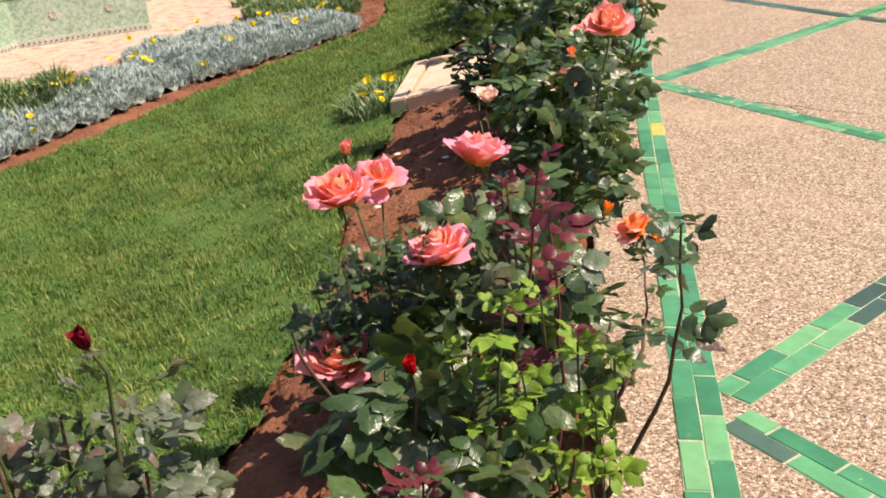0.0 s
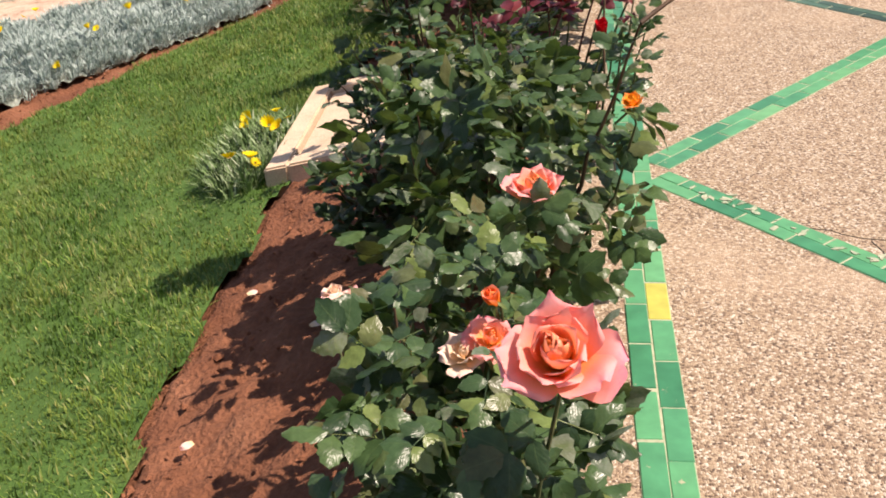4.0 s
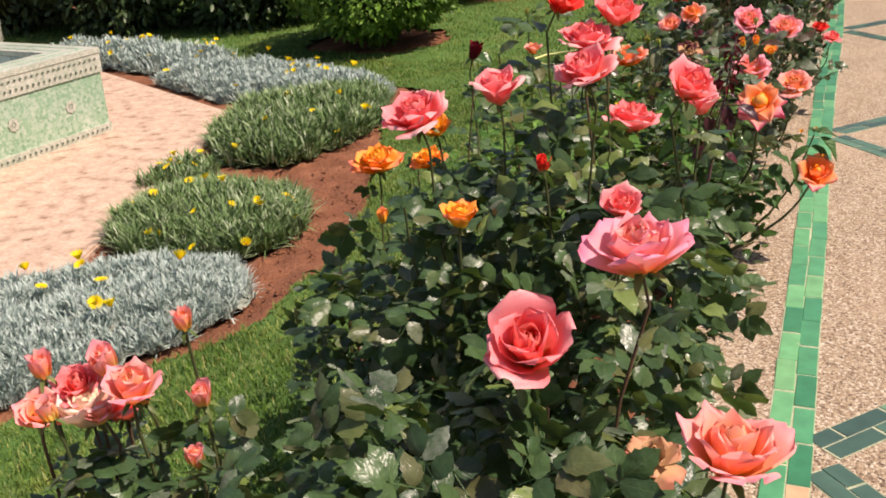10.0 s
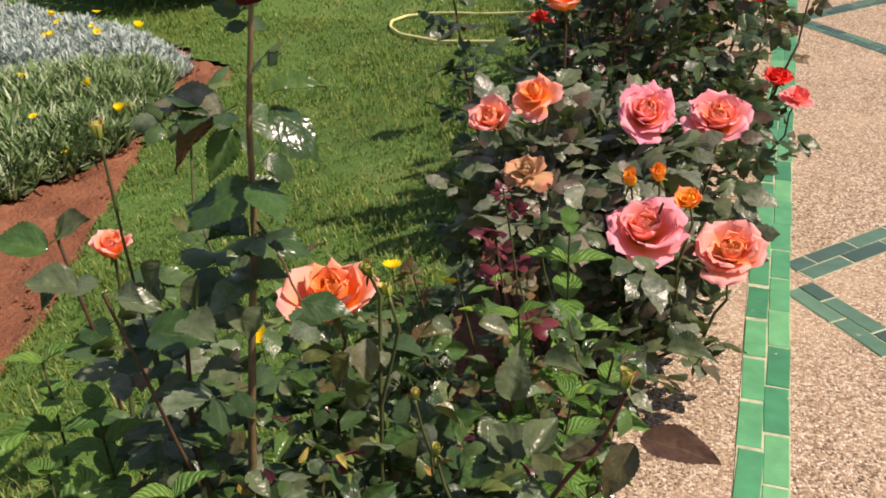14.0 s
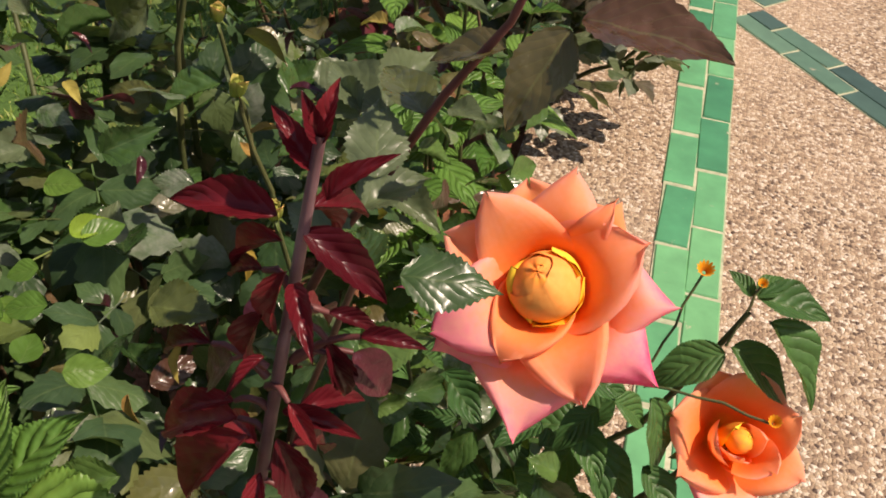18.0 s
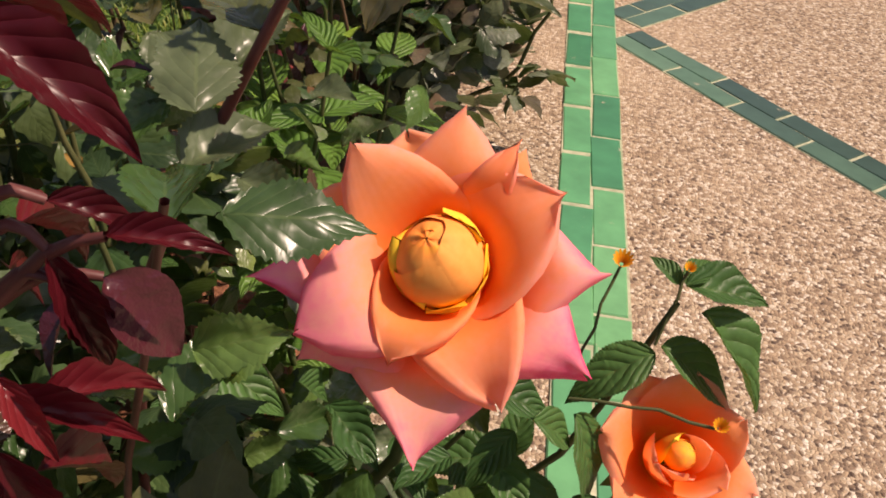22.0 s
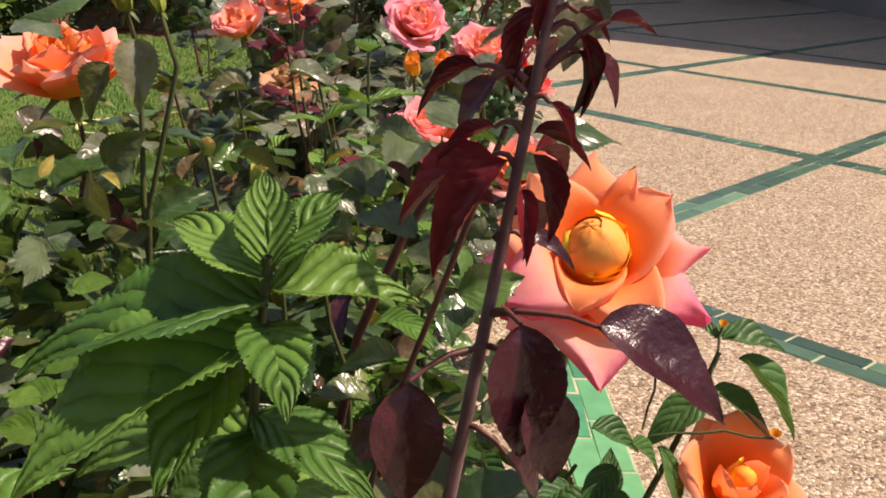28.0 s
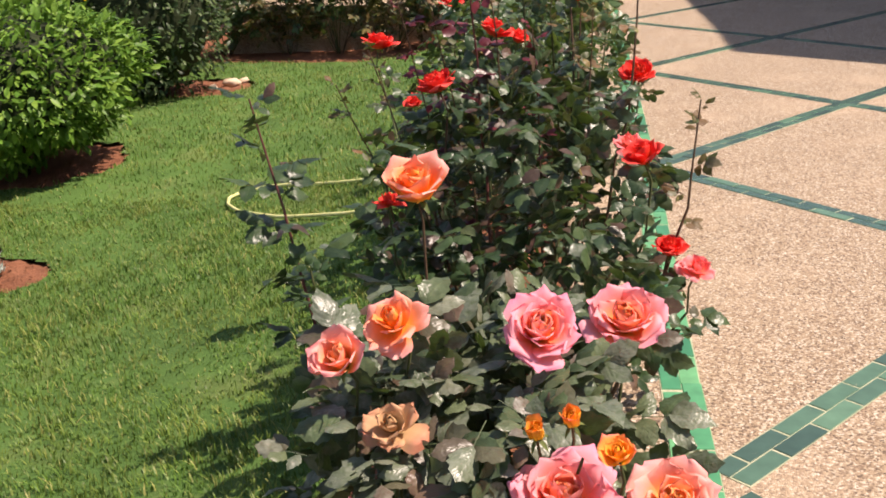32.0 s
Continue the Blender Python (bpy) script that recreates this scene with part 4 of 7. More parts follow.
def fine_leaf(width=0.62, teeth=0.012, fold=0.12, droop=0.2, cup=0.0, nu=6, nv=24, seed=0, wave=0.0, taper=0.0):
    """A finer leaf with toothed edges and quilted surface, for those seen close."""
    r = np.random.default_rng(seed)
    v, u = [], []
    for i in range(nv + 1):
        t = i / nv
        w = 0.5 * width * (math.sin(math.pi * min(1, t ** 0.75)) ** 0.85 if 0 < t < 1 else 0.0)
        w *= 1 - taper * t ** 3
        tooth = teeth * (1 if i % 2 else -1) * min(1.0, 6 * w) if 0 < i < nv else 0
        for j in range(nu + 1):
            s = 2 * j / nu - 1
            ww = w + (tooth if abs(s) == 1 else 0)
            z = fold * abs(s) * w * 2 - droop * t * t + 0.012 * math.sin(14 * t - 5 * abs(s)) + cup * s * s * w + wave * s * s * math.sin(9 * t + seed + (2 if s > 0 else 0))
            v.append((t, s * ww, z + r.normal(0, 0.003)))
            u.append((0.5 + 0.5 * s, t))
    f = []
    k = nu + 1
    for i in range(nv):
        for j in range(nu):
            f.append((i * k + j, (i + 1) * k + j, (i + 1) * k + j + 1, i * k + j + 1))
    return np.array(v), np.array(f), np.array(u)


def place_many(tpl, pos, way, normal, size):
    """Many copies of a template as arrays: x axis along way, z axis near normal."""
    v, f, u = tpl
    pos, way, normal = np.asarray(pos, float), np.asarray(way, float), np.asarray(normal, float)
    x = way / (np.linalg.norm(way, axis=1)[:, None] + 1e-9)
    y = np.cross(normal, x)
    y /= np.linalg.norm(y, axis=1)[:, None] + 1e-9
    z = np.cross(x, y)
    B = np.stack([x, y, z], 1) * np.asarray(size)[:, None, None]
    V = np.einsum("kc,ncd->nkd", v, B) + pos[:, None, :]
    n, k = len(pos), len(v)
    F = (f[None] + (np.arange(n) * k)[:, None, None]).reshape(-1, f.shape[1])
    return V.reshape(-1, 3), F, np.tile(u, (n, 1))


SPRAY, LEAF = rose_spray(), leaf_template()
FINE_SPRAYS = [rose_spray(0.68, True, k) for k in range(1, 5)]


def mixed_sprays(pos, way, normal, size):
    """Sprays of several shapes in one set of arrays."""
    return joined([place_many(FINE_SPRAYS[k], pos[k::4], way[k::4], normal[k::4], size[k::4]) for k in range(4)])


LANCE = leaf_template(0.42, 0.1, 0.2)


def turn_to(way, normal, at, size):
    """A matrix whose x axis runs along way and whose z axis is near normal."""
    x = Vector(way).normalized()
    y = Vector(normal).cross(x).normalized()
    z = x.cross(y)
    m = Matrix((x, y, z)).transposed().to_4x4()
    return Matrix.Translation(at) @ m @ Matrix.Scale(size, 4)


# ---- roses ----
def bloom_arrays(n, openness, seed, ruffle=1.0, point=0.018, shut=0.0):
    """A high-centred rose of n petals on the z axis, about one unit across: a closed heart, rolled rims, reflexed outer petals."""
    r = np.random.default_rng(seed)
    items = []
    NU, NV = 10, 10
    tv = np.linspace(0, 1, NV + 1)
    for i in range(n):
        f = i / (n - 1)
        phi = i * 2.39996 + r.normal(0, 0.15)
        a = -5 + 92 * openness * max(0.0, (f - 0.1) / 0.9) ** 1.2 + r.normal(0, 4)
        bulge = (62 * (1 - f) + 22) * (0.6 + 0.4 * openness) + shut * 62 * f
        curl = r.uniform(30, 85) * max(0.0, (f - 0.2) / 0.8) ** 0.8 * min(1.0, openness + 0.25)
        r0, L, W = 0.012 + 0.05 * f, (0.36 + 0.16 * f) * r.uniform(0.9, 1.08), (0.15 + 0.19 * f) * r.uniform(0.9, 1.1)
        th = np.radians(a + bulge * (0.5 - tv) + curl * np.clip((tv - 0.70) / 0.30, 0, 1) ** 1.3)
        rr = np.maximum(0.012, r0 + np.concatenate([[0], np.cumsum(np.sin((th[1:] + th[:-1]) / 2) * L / NV)]))
        zz = 0.02 - 0.05 * f + np.concatenate([[0], np.cumsum(np.cos((th[1:] + th[:-1]) / 2) * L / NV)])
        ph1, ph2, lean = r.uniform(0, 6), r.uniform(0, 6), r.normal(0, 0.05)
        v, u = [], []
        for q in range(NV + 1):
            t = tv[q]
            w = W * (0.3 + 0.7 * t ** 0.55) * max(0.0, 1 - (max(0, t - 0.62) / 0.385) ** 3.4) ** 0.45
            Rc = max(rr[q] * 1.12, 0.05 + 0.15 * f)
            for j in range(NU + 1):
                s = 2 * j / NU - 1
                b = s * w / Rc
                tan = Rc * math.sin(b) + lean * t
                rad = rr[q] - Rc * (1 - math.cos(b)) * (1 - 0.5 * f * t)
                z = zz[q] - 0.10 * L * s * s * t + point * f * (1 - s * s) ** 3 * t ** 4
                z += ruffle * (0.024 * math.sin(3.6 * s + ph1) + 0.010 * math.sin(8.5 * s + ph2)) * f * t * t
                rad += ruffle * 0.024 * f * math.sin(3.9 * s + ph2) * t * t + point * f * (1 - s * s) ** 3 * t ** 4
                v.append((rad * math.cos(phi) - tan * math.sin(phi), rad * math.sin(phi) + tan * math.cos(phi), z))
                u.append((0.5 + 0.5 * s, t * (0.32 + 0.68 * f)))
        k = NU + 1
        fc = [(p * k + j, p * k + j + 1, (p + 1) * k + j + 1, (p + 1) * k + j) for p in range(NV) for j in range(NU)]
        items.append((np.array(v), np.array(fc), np.array(u)))
    v, f, u = joined(items)
    v = v / (2 * np.percentile(np.hypot(v[:, 0], v[:, 1]), 96))
    tall = v[:, 2].max()
    top = 1.15 if shut else 0.72 if openness > 0.9 else 0.9 if openness > 0.6 else 1.0 if openness > 0.4 else 1.7
    if tall > top:
        v[:, 2] *= top / tall
    return v, f, u


FORMS = {"full": (32, 0.68, 1.1), "half": (24, 0.60, 1.1), "cup": (18, 0.50, 1.0), "loose": (18, 1.0, 1.8), "bud": (10, 0.16, 0.3), "opening": (14, 0.20, 0.4)}
BLOOMS = {}


def bloom_mesh(kind, form, variant):
    key = (kind, form, variant)
    if key not in BLOOMS:
        n, o, ruf = FORMS[form]
        v, f, u = bloom_arrays(n, o, 11 + variant * 7 + len(form), ruf, 0.018, 1.0 if form == "opening" else 0.0)
        BLOOMS[key] = mesh_np("bloom", v, f, PETALS[kind], u)
    return BLOOMS[key]


def calyx_mesh():
    items = []
    lv, lf, lu = leaf_template(0.32, 0.1, 0.5)
    for k in range(5):
        a = k * 2 * math.pi / 5
        R = np.array([[math.cos(a), -math.sin(a), 0], [math.sin(a), math.cos(a), 0], [0, 0, 1]])
        items.append(((lv * 0.34) @ R.T + [0, 0, -0.01], lf, lu))
    v, f = tube_arrays([(0, 0, -0.11), (0, 0, -0.08), (0, 0, -0.03), (0, 0, 0.03)], [0.025, 0.055, 0.065, 0.05], 7)
    tri = np.concatenate([f[:, [0, 1, 2]], f[:, [0, 2, 3]]])
    items.append((v, tri, np.full((len(v), 2), 0.5)))
    v, f, u = joined(items)
    return mesh_np("calyx", v, f, M_sepal, u)


ME_CALYX = calyx_mesh()
BLOOM_NAMES = {"coral": "coral rose bloom with a yellow heart", "pink": "bright pink and orange rose bloom", "rosy": "salmon-pink rose bloom", "orange": "orange rose bloom with pink tips",
               "red": "deep red rose bloom", "scarlet": "scarlet rose bloom", "dark": "very dark red rose bud", "cream": "faded cream-pink rose bloom", "green": "closed green rose bud", "peach": "orange and pink rose bloom", "amber": "small amber rose bloom", "spent": "withered brown rose bloom"}


def rose(parent, x, y, z, d, kind, form="full", axis=None):
    """One bloom with its calyx; its stalk end is returned."""
    if axis is None:
        axis = (rng.normal(0, 0.2), rng.normal(-0.25, 0.2), 1.0)
    ax = Vector(axis).normalized()
    q = Vector((0, 0, 1)).rotation_difference(ax).to_matrix().to_4x4() @ Matrix.Rotation(rng.uniform(0, 6.28), 4, "Z")
    size = d
    low = Vector((x, y, z)) - ax * (0.22 * size)
    ob = part("bloom", bloom_mesh(kind, form, int(rng.integers(3))), parent, BLOOM_NAMES[kind] if form not in ("bud", "cup") else BLOOM_NAMES[kind].replace("bloom", "bud"))
    ob.matrix_basis = Matrix.Translation(low) @ q @ Matrix.Scale(size, 4)
    c = new("calyx", ME_CALYX)
    c.parent = ob
    if form == "opening":
        c.matrix_basis = Matrix.Translation((0, 0, -0.02)) @ Matrix.Diagonal((1.5, 1.5, -1.3, 1))
    if form == "bud":
        c.matrix_basis = Matrix.Diagonal((2.1, 2.1, 3.4, 1))
    return low - ax * (0.1 * size), ax


def rose_bush(cx, cy, rx, ry, top, n, blooms, label, leaf=None, size=0.05, stem=None, floor=0.16, seed_shape=0.4, clear=None, face=None, near=True):
    """A rose bush: canes from the crown, a stalk to every bloom, and sprays of leaves."""
    g0 = float(height(cx)) if cx < 0.05 else 0.0
    root = thing("rose_bush", (cx, cy, g0), label, "rose bush", "roses of the long bed")
    leaf, stem = leaf or M_leaf, stem or M_stem
    canes = []
    for x, y, z, d, kind, form in blooms:
        low, ax = rose(root, x, y, z, d, kind, form, face and (face[0] + rng.normal(0, 0.15), face[1] + rng.normal(0, 0.12), face[2]))
        foot = (cx + rng.normal(0, 0.05) + 0.15 * (x - cx), cy + rng.normal(0, 0.05) + 0.15 * (y - cy), g0)
        pts = bend(foot, low, 9, (0.25 * (x - cx), 0.25 * (y - cy), 0.0), 0.008)
        pts[-2] = np.array(low) - np.array(ax) * 0.05
        canes.append(pts)
        part("cane", tube("cane", pts, [0.0058, 0.0038, 0.0025], stem if rng.random() < 0.75 else M_stem_brown), root)
    for k in range(7):
        a, r = rng.uniform(0, 6.28), rng.uniform(0.4, 0.9)
        tip = (cx + rx * r * math.cos(a), cy + ry * r * math.sin(a), g0 + (top - g0) * rng.uniform(0.6, 0.97))
        pts = bend((cx + 0.05 * math.cos(a), cy + 0.05 * math.sin(a), g0), tip, 9, (0.12 * rx * math.cos(a), 0.12 * ry * math.sin(a), 0), 0.012)
        canes.append(pts)
        part("cane", tube("cane", pts, [0.008, 0.005, 0.0025], M_stem_brown if k % 2 else stem), root)
    n, size = int(n * 1.25), size * 1.17
    # sprays through the volume, denser to the outside
    a, h = rng.uniform(0, 2 * np.pi, n), rng.uniform(0, 1, n) ** 0.8
    rad = rng.uniform(0.05, 1, n) ** 0.55
    prof = 0.62 + 0.45 * np.sin(np.pi * np.clip(h * 0.95, 0, 1)) - 0.25 * np.clip(h - 0.8, 0, 1) * 5 * rng.uniform(0, 1, n)
    lob = 1 + 0.22 * np.sin(3 * a + seed_shape * 9) + 0.13 * np.sin(5 * a - seed_shape * 5 + 4 * h)
    px, py = cx + rx * rad * prof * lob * np.cos(a), cy + ry * rad * prof * lob * np.sin(a)
    gz = np.where(px < 0.05, height(px), 0.0)
    pz = gz + (floor + (1 - floor) * h) * (top - gz) * (1 - 0.18 * rad * rng.uniform(0, 1, n))
    pos = [np.stack([px, py, pz], -1)]
    way = [np.stack([np.cos(a) * rad + rng.normal(0, 0.45, n), np.sin(a) * rad + rng.normal(0, 0.45, n), rng.normal(0.05, 0.32, n)], -1)]
    # sprays along the stalks
    for pts in canes:
        m = 8
        t = rng.uniform(0.4, 0.96, m)
        i = np.clip((t * (len(pts) - 1)).astype(int), 0, len(pts) - 2)
        pos.append(pts[i] + (pts[i + 1] - pts[i]) * rng.uniform(0, 1, m)[:, None])
        b = rng.uniform(0, 2 * np.pi, m)
        way.append(np.stack([np.cos(b), np.sin(b), rng.normal(0.25, 0.25, m)], -1))
    pos, way = np.concatenate(pos), np.concatenate(way)
    if clear:
        ok = ~clear(pos[:, 0], pos[:, 1], pos[:, 2])
        pos, way = pos[ok], way[ok]
    ok = np.ones(len(pos), bool)
    mid = pos + way / (np.linalg.norm(way, axis=1)[:, None] + 1e-9) * size * 1.1
    for x, y, z, d, kind, form in blooms:
        if d > 0.07:
            for q in ((0, 0, 0.02), (0, -0.07, 0.09), (0, -0.15, 0.18)):
                ok &= np.linalg.norm(mid - np.array((x, y, z)) - np.array(q), axis=1) > 0.55 * d + 0.035
    pos, way = pos[ok], way[ok]
    nrm = np.stack([rng.normal(0, 0.82, len(pos)), rng.normal(-0.05, 0.82, len(pos)), np.ones(len(pos))], -1)
    sizes = size * rng.uniform(0.65, 1.2, len(pos))
    v, f, u = mixed_sprays(pos, way, nrm, sizes) if near else place_many(SPRAY, pos, way, nrm, sizes)
    part("foliage", mesh_np("foliage", v, f, leaf, u), root, "", "stuff")
    return root


def sprays(parent, spots, material, size, name="foliage", label=""):
    """A few single sprays at chosen spots: (x, y, z, way x, way y, way z)."""
    s = np.array(spots, float)
    n = len(s)
    v, f, u = place_many(SPRAY, s[:, :3], s[:, 3:], np.stack([rng.normal(0, 0.3, n), rng.normal(-0.2, 0.3, n), np.ones(n)], -1), size * rng.uniform(0.85, 1.15, n))
    return part(name, mesh_np(name, v, f, material, u), parent, label, "stuff")


def shoot(parent, foot, tip, material, stem, n, size, sag=(0, 0, 0), first=0.45, tpl=None, thick=0.004, curl=0.1):
    """A young shoot: a cane with sprays of leaves spiralling up it, crowded at the tip."""
    pts = bend(foot, tip, 10, sag, 0.006)
    part("cane", tube("cane", pts, [thick * 1.5, thick, thick * 0.5], stem), parent)
    t = np.concatenate([np.linspace(first, 0.9, n - 3), [0.94, 0.97, 1.0]])
    i = np.clip((t * (len(pts) - 1)).astype(int), 0, len(pts) - 2)
    fr = t * (len(pts) - 1) - i
    pos = pts[i] + (pts[i + 1] - pts[i]) * fr[:, None]
    b = np.arange(n) * 2.4 + rng.uniform(0, 6)
    up = np.where(t > 0.92, 0.9, 0.25 + curl)
    way = np.stack([np.cos(b), np.sin(b), up + rng.normal(0, 0.15, n)], -1)
    nrm = np.stack([rng.normal(0, 0.3, n), rng.normal(-0.15, 0.3, n), np.ones(n)], -1)
    sz = size * np.where(t > 0.92, 0.6, 1.0) * rng.uniform(0.8, 1.15, n)
    v, f, u = place_many(tpl, pos, way, nrm, sz) if tpl else mixed_sprays(pos, way, nrm, sz)
    part("foliage", mesh_np("foliage", v, f, material, u), parent, "", "stuff")


def low_rows(x, y, z):
    """The open air over the bed where the walker leans in."""
    return ((y > 8.0) & (y < 8.74) & (x > -0.22)) | ((y > 9.28) & (x > -0.18))


BUSHES = {}
BUSHES["a"] = rose_bush(-0.22, 1.75, 0.42, 0.75, 0.42, 270, [
    (-0.555, 2.12, 0.505, 0.142, "pink", "full"), (-0.52, 2.40, 0.45, 0.14, "pink", "loose"), (-0.315, 2.03, 0.40, 0.142, "pink", "full"), (-0.255, 2.48, 0.475, 0.15, "pink", "half"), (-0.56, 2.25, 0.56, 0.028, "coral", "bud"),
    (-0.555, 1.96, 0.15, 0.16, "coral", "full"), (-0.27, 1.38, 0.47, 0.024, "red", "bud")], "leafy rose bush with coral-pink full blooms", None, 0.064, None, 0.16, 0.4, lambda x, y, z: (x > 0.03) | ((x > -0.08) & (y < 1.8)) | ((x < -0.42) & (z > 0.20) & (y > 1.3)) | ((x < -0.30) & (y > 1.45) & (y < 2.1) & (z > -0.02)))
BUSHES["b"] = rose_bush(-0.07, 3.2, 0.20, 0.55, 0.58, 270, [
    (0.085, 2.93, 0.72, 0.12, "coral", "half"), (-0.023, 3.33, 0.47, 0.085, "coral", "loose"), (-0.07, 3.32, 0.45, 0.08, "cream", "loose"), (-0.343, 3.67, 0.30, 0.08, "cream", "cup"), (-0.38, 3.72, 0.32, 0.05, "cream", "loose"), (-0.02, 3.35, 0.53, 0.03, "orange", "bud")],
    "rose bush with pale coral blooms beside the tiled edge", None, 0.05, None, 0.16, 0.4, lambda x, y, z: (x < -0.2) & (z > 0.12))
BUSHES["c"] = rose_bush(-0.08, 4.42, 0.32, 0.60, 0.60, 220, [
    (0.04, 3.78, 0.52, 0.10, "coral", "half"), (0.25, 4.09, 0.58, 0.045, "amber", "cup"), (0.2, 4.62, 0.80, 0.036, "red", "bud"), (0.2, 4.53, 0.61, 0.032, "red", "bud")],
    "broad glossy green rose bush with few blooms", M_leaf, 0.062, None, 0.16, 0.4, lambda x, y, z: (x > 0.15) & (y > 4.25))
BUSHES["d"] = rose_bush(-0.1, 5.2, 0.28, 0.35, 0.42, 110, [
    (-0.47, 5.59, 0.70, 0.09, "red", "full"), (0.29, 5.11, 0.96, 0.10, "red", "half"), (0.11, 5.11, 0.55, 0.08, "red", "cup")], "rose bush with deep red blooms and maroon shoots", None, 0.054, None, 0.16, 0.4, lambda x, y, z: x > 0.08)
BUSHES["e"] = rose_bush(-0.06, 6.8, 0.38, 0.48, 0.68, 380, [
    (-0.47, 6.36, 0.585, 0.125, "pink", "full"), (-0.40, 6.5, 0.51, 0.115, "cream", "loose"), (0.07, 6.38, 0.62, 0.125, "coral", "full"), (0.30, 6.8, 0.72, 0.13, "coral", "half"), (0.0, 6.96, 0.74, 0.12, "rosy", "cup"),
    (0.14, 7.05, 0.87, 0.135, "pink", "half"), (0.04, 6.45, 0.70, 0.028, "coral", "bud"), (0.18, 6.98, 0.58, 0.08, "spent", "loose")], "tall rose bush with coral and pink blooms")
BUSHES["f"] = rose_bush(-0.64, 6.85, 0.16, 0.2, 0.46, 60, [
    (-0.58, 6.79, 0.68, 0.085, "coral", "cup"), (-0.76, 6.8, 0.68, 0.036, "coral", "bud"), (-0.71, 6.82, 0.65, 0.08, "rosy", "half"), (-0.68, 6.8, 0.62, 0.095, "cream", "cup"), (-0.665, 6.84, 0.68, 0.04, "coral", "bud"), (-0.64, 6.78, 0.63, 0.045, "coral", "cup"), (-0.59, 6.82, 0.645, 0.036, "coral", "bud"), (-0.75, 6.77, 0.62, 0.07, "coral", "cup"), (-0.66, 6.85, 0.60, 0.08, "rosy", "cup"), (-0.5, 6.85, 0.64, 0.036, "coral", "bud"), (-0.55, 6.9, 0.74, 0.03, "coral", "bud"), (-0.68, 6.72, 0.66, 0.03, "coral", "bud"), (-0.45, 6.75, 0.6, 0.03, "coral", "bud")],
    "small rose bush with clustered coral buds", None, 0.042)
BUSHES["g"] = rose_bush(-0.16, 7.65, 0.40, 0.5, 0.80, 470, [
    (-0.07, 7.63, 1.0, 0.108, "rosy", "full"), (-0.105, 7.8, 1.03, 0.105, "rosy", "full"), (-0.40, 7.55, 0.92, 0.125, "rosy", "full"), (-0.26, 7.67, 0.94, 0.095, "rosy", "cup"), (-0.045, 8.02, 0.80, 0.12, "rosy", "full"), (0.13, 7.86, 0.88, 0.085, "rosy", "cup"),
    (0.15, 7.5, 1.0, 0.085, "rosy", "cup"), (-0.26, 7.4, 0.76, 0.07, "amber", "cup"), (-0.18, 7.88, 1.09, 0.08, "scarlet", "cup"), (-0.05, 7.86, 1.07, 0.09, "rosy", "cup"), (0.05, 7.41, 0.80, 0.07, "rosy", "cup"), (-0.22, 8.15, 0.55, 0.07, "rosy", "loose"), (-0.48, 7.86, 0.8, 0.07, "amber", "cup"), (-0.12, 7.5, 0.84, 0.03, "scarlet", "bud")],
    "tall rose bush crowded with salmon-pink blooms", None, 0.05, None, 0.16, 0.4, lambda x, y, z: (y > 7.92) & (x > -0.2))
BUSHES["h"] = rose_bush(-0.7, 8.05, 0.22, 0.28, 0.35, 110, [
    (-0.75, 8.1, 0.63, 0.12, "amber", "full"), (-0.62, 8.15, 0.63, 0.09, "amber", "full"), (-0.7, 8.0, 0.5, 0.03, "amber", "bud"), (-0.64, 8.62, 0.82, 0.045, "dark", "bud")], "small rose bush with amber-yellow blooms", None, 0.045)
BUSHES["i"] = rose_bush(-0.2, 9.2, 0.36, 0.5, 0.50, 250, [
    (-0.283, 9.323, 0.672, 0.12, "peach", "half"), (-0.65, 9.34, 0.69, 0.055, "peach", "cup"), (-0.216, 9.30, 0.737, 0.02, "green", "bud"), (-0.17, 9.25, 0.74, 0.016, "green", "bud"), (-0.82, 9.86, 0.74, 0.02, "green", "bud")],
    "rose bush with peach blooms among lantana", None, 0.052, None, 0.1, 0.4, low_rows)
BUSHES["j"] = rose_bush(-0.05, 10.3, 0.29, 0.48, 0.60, 390, [
    (0.059, 10.26, 0.65, 0.118, "pink", "full"), (0.206, 10.46, 0.58, 0.128, "pink", "full"), (0.097, 10.02, 0.49, 0.138, "pink", "full"), (0.268, 10.15, 0.40, 0.13, "coral", "full"), (-0.178, 10.51, 0.82, 0.11, "peach", "cup"),
    (-0.174, 10.18, 0.70, 0.105, "peach", "loose"), (-0.258, 10.16, 0.64, 0.085, "coral", "cup"), (0.058, 10.026, 0.589, 0.03, "amber", "bud"), (0.109, 10.064, 0.59, 0.028, "amber", "bud"), (0.175, 10.014, 0.566, 0.05, "amber", "cup"), (-0.17, 10.1, 0.56, 0.09, "spent", "loose")],
    "rose bush with pink and orange blooms and dusty leaves", M_leaf_dusty, 0.058, None, 0.16, 0.4, lambda x, y, z: ((y < 9.86) & (x > -0.2)) | ((y < 10.3) & (x < 0.02) & (z < 0.47)) | ((x > 0.15) & (y < 10.26) & (z > 0.24)), (0.0, -0.5, 0.85))
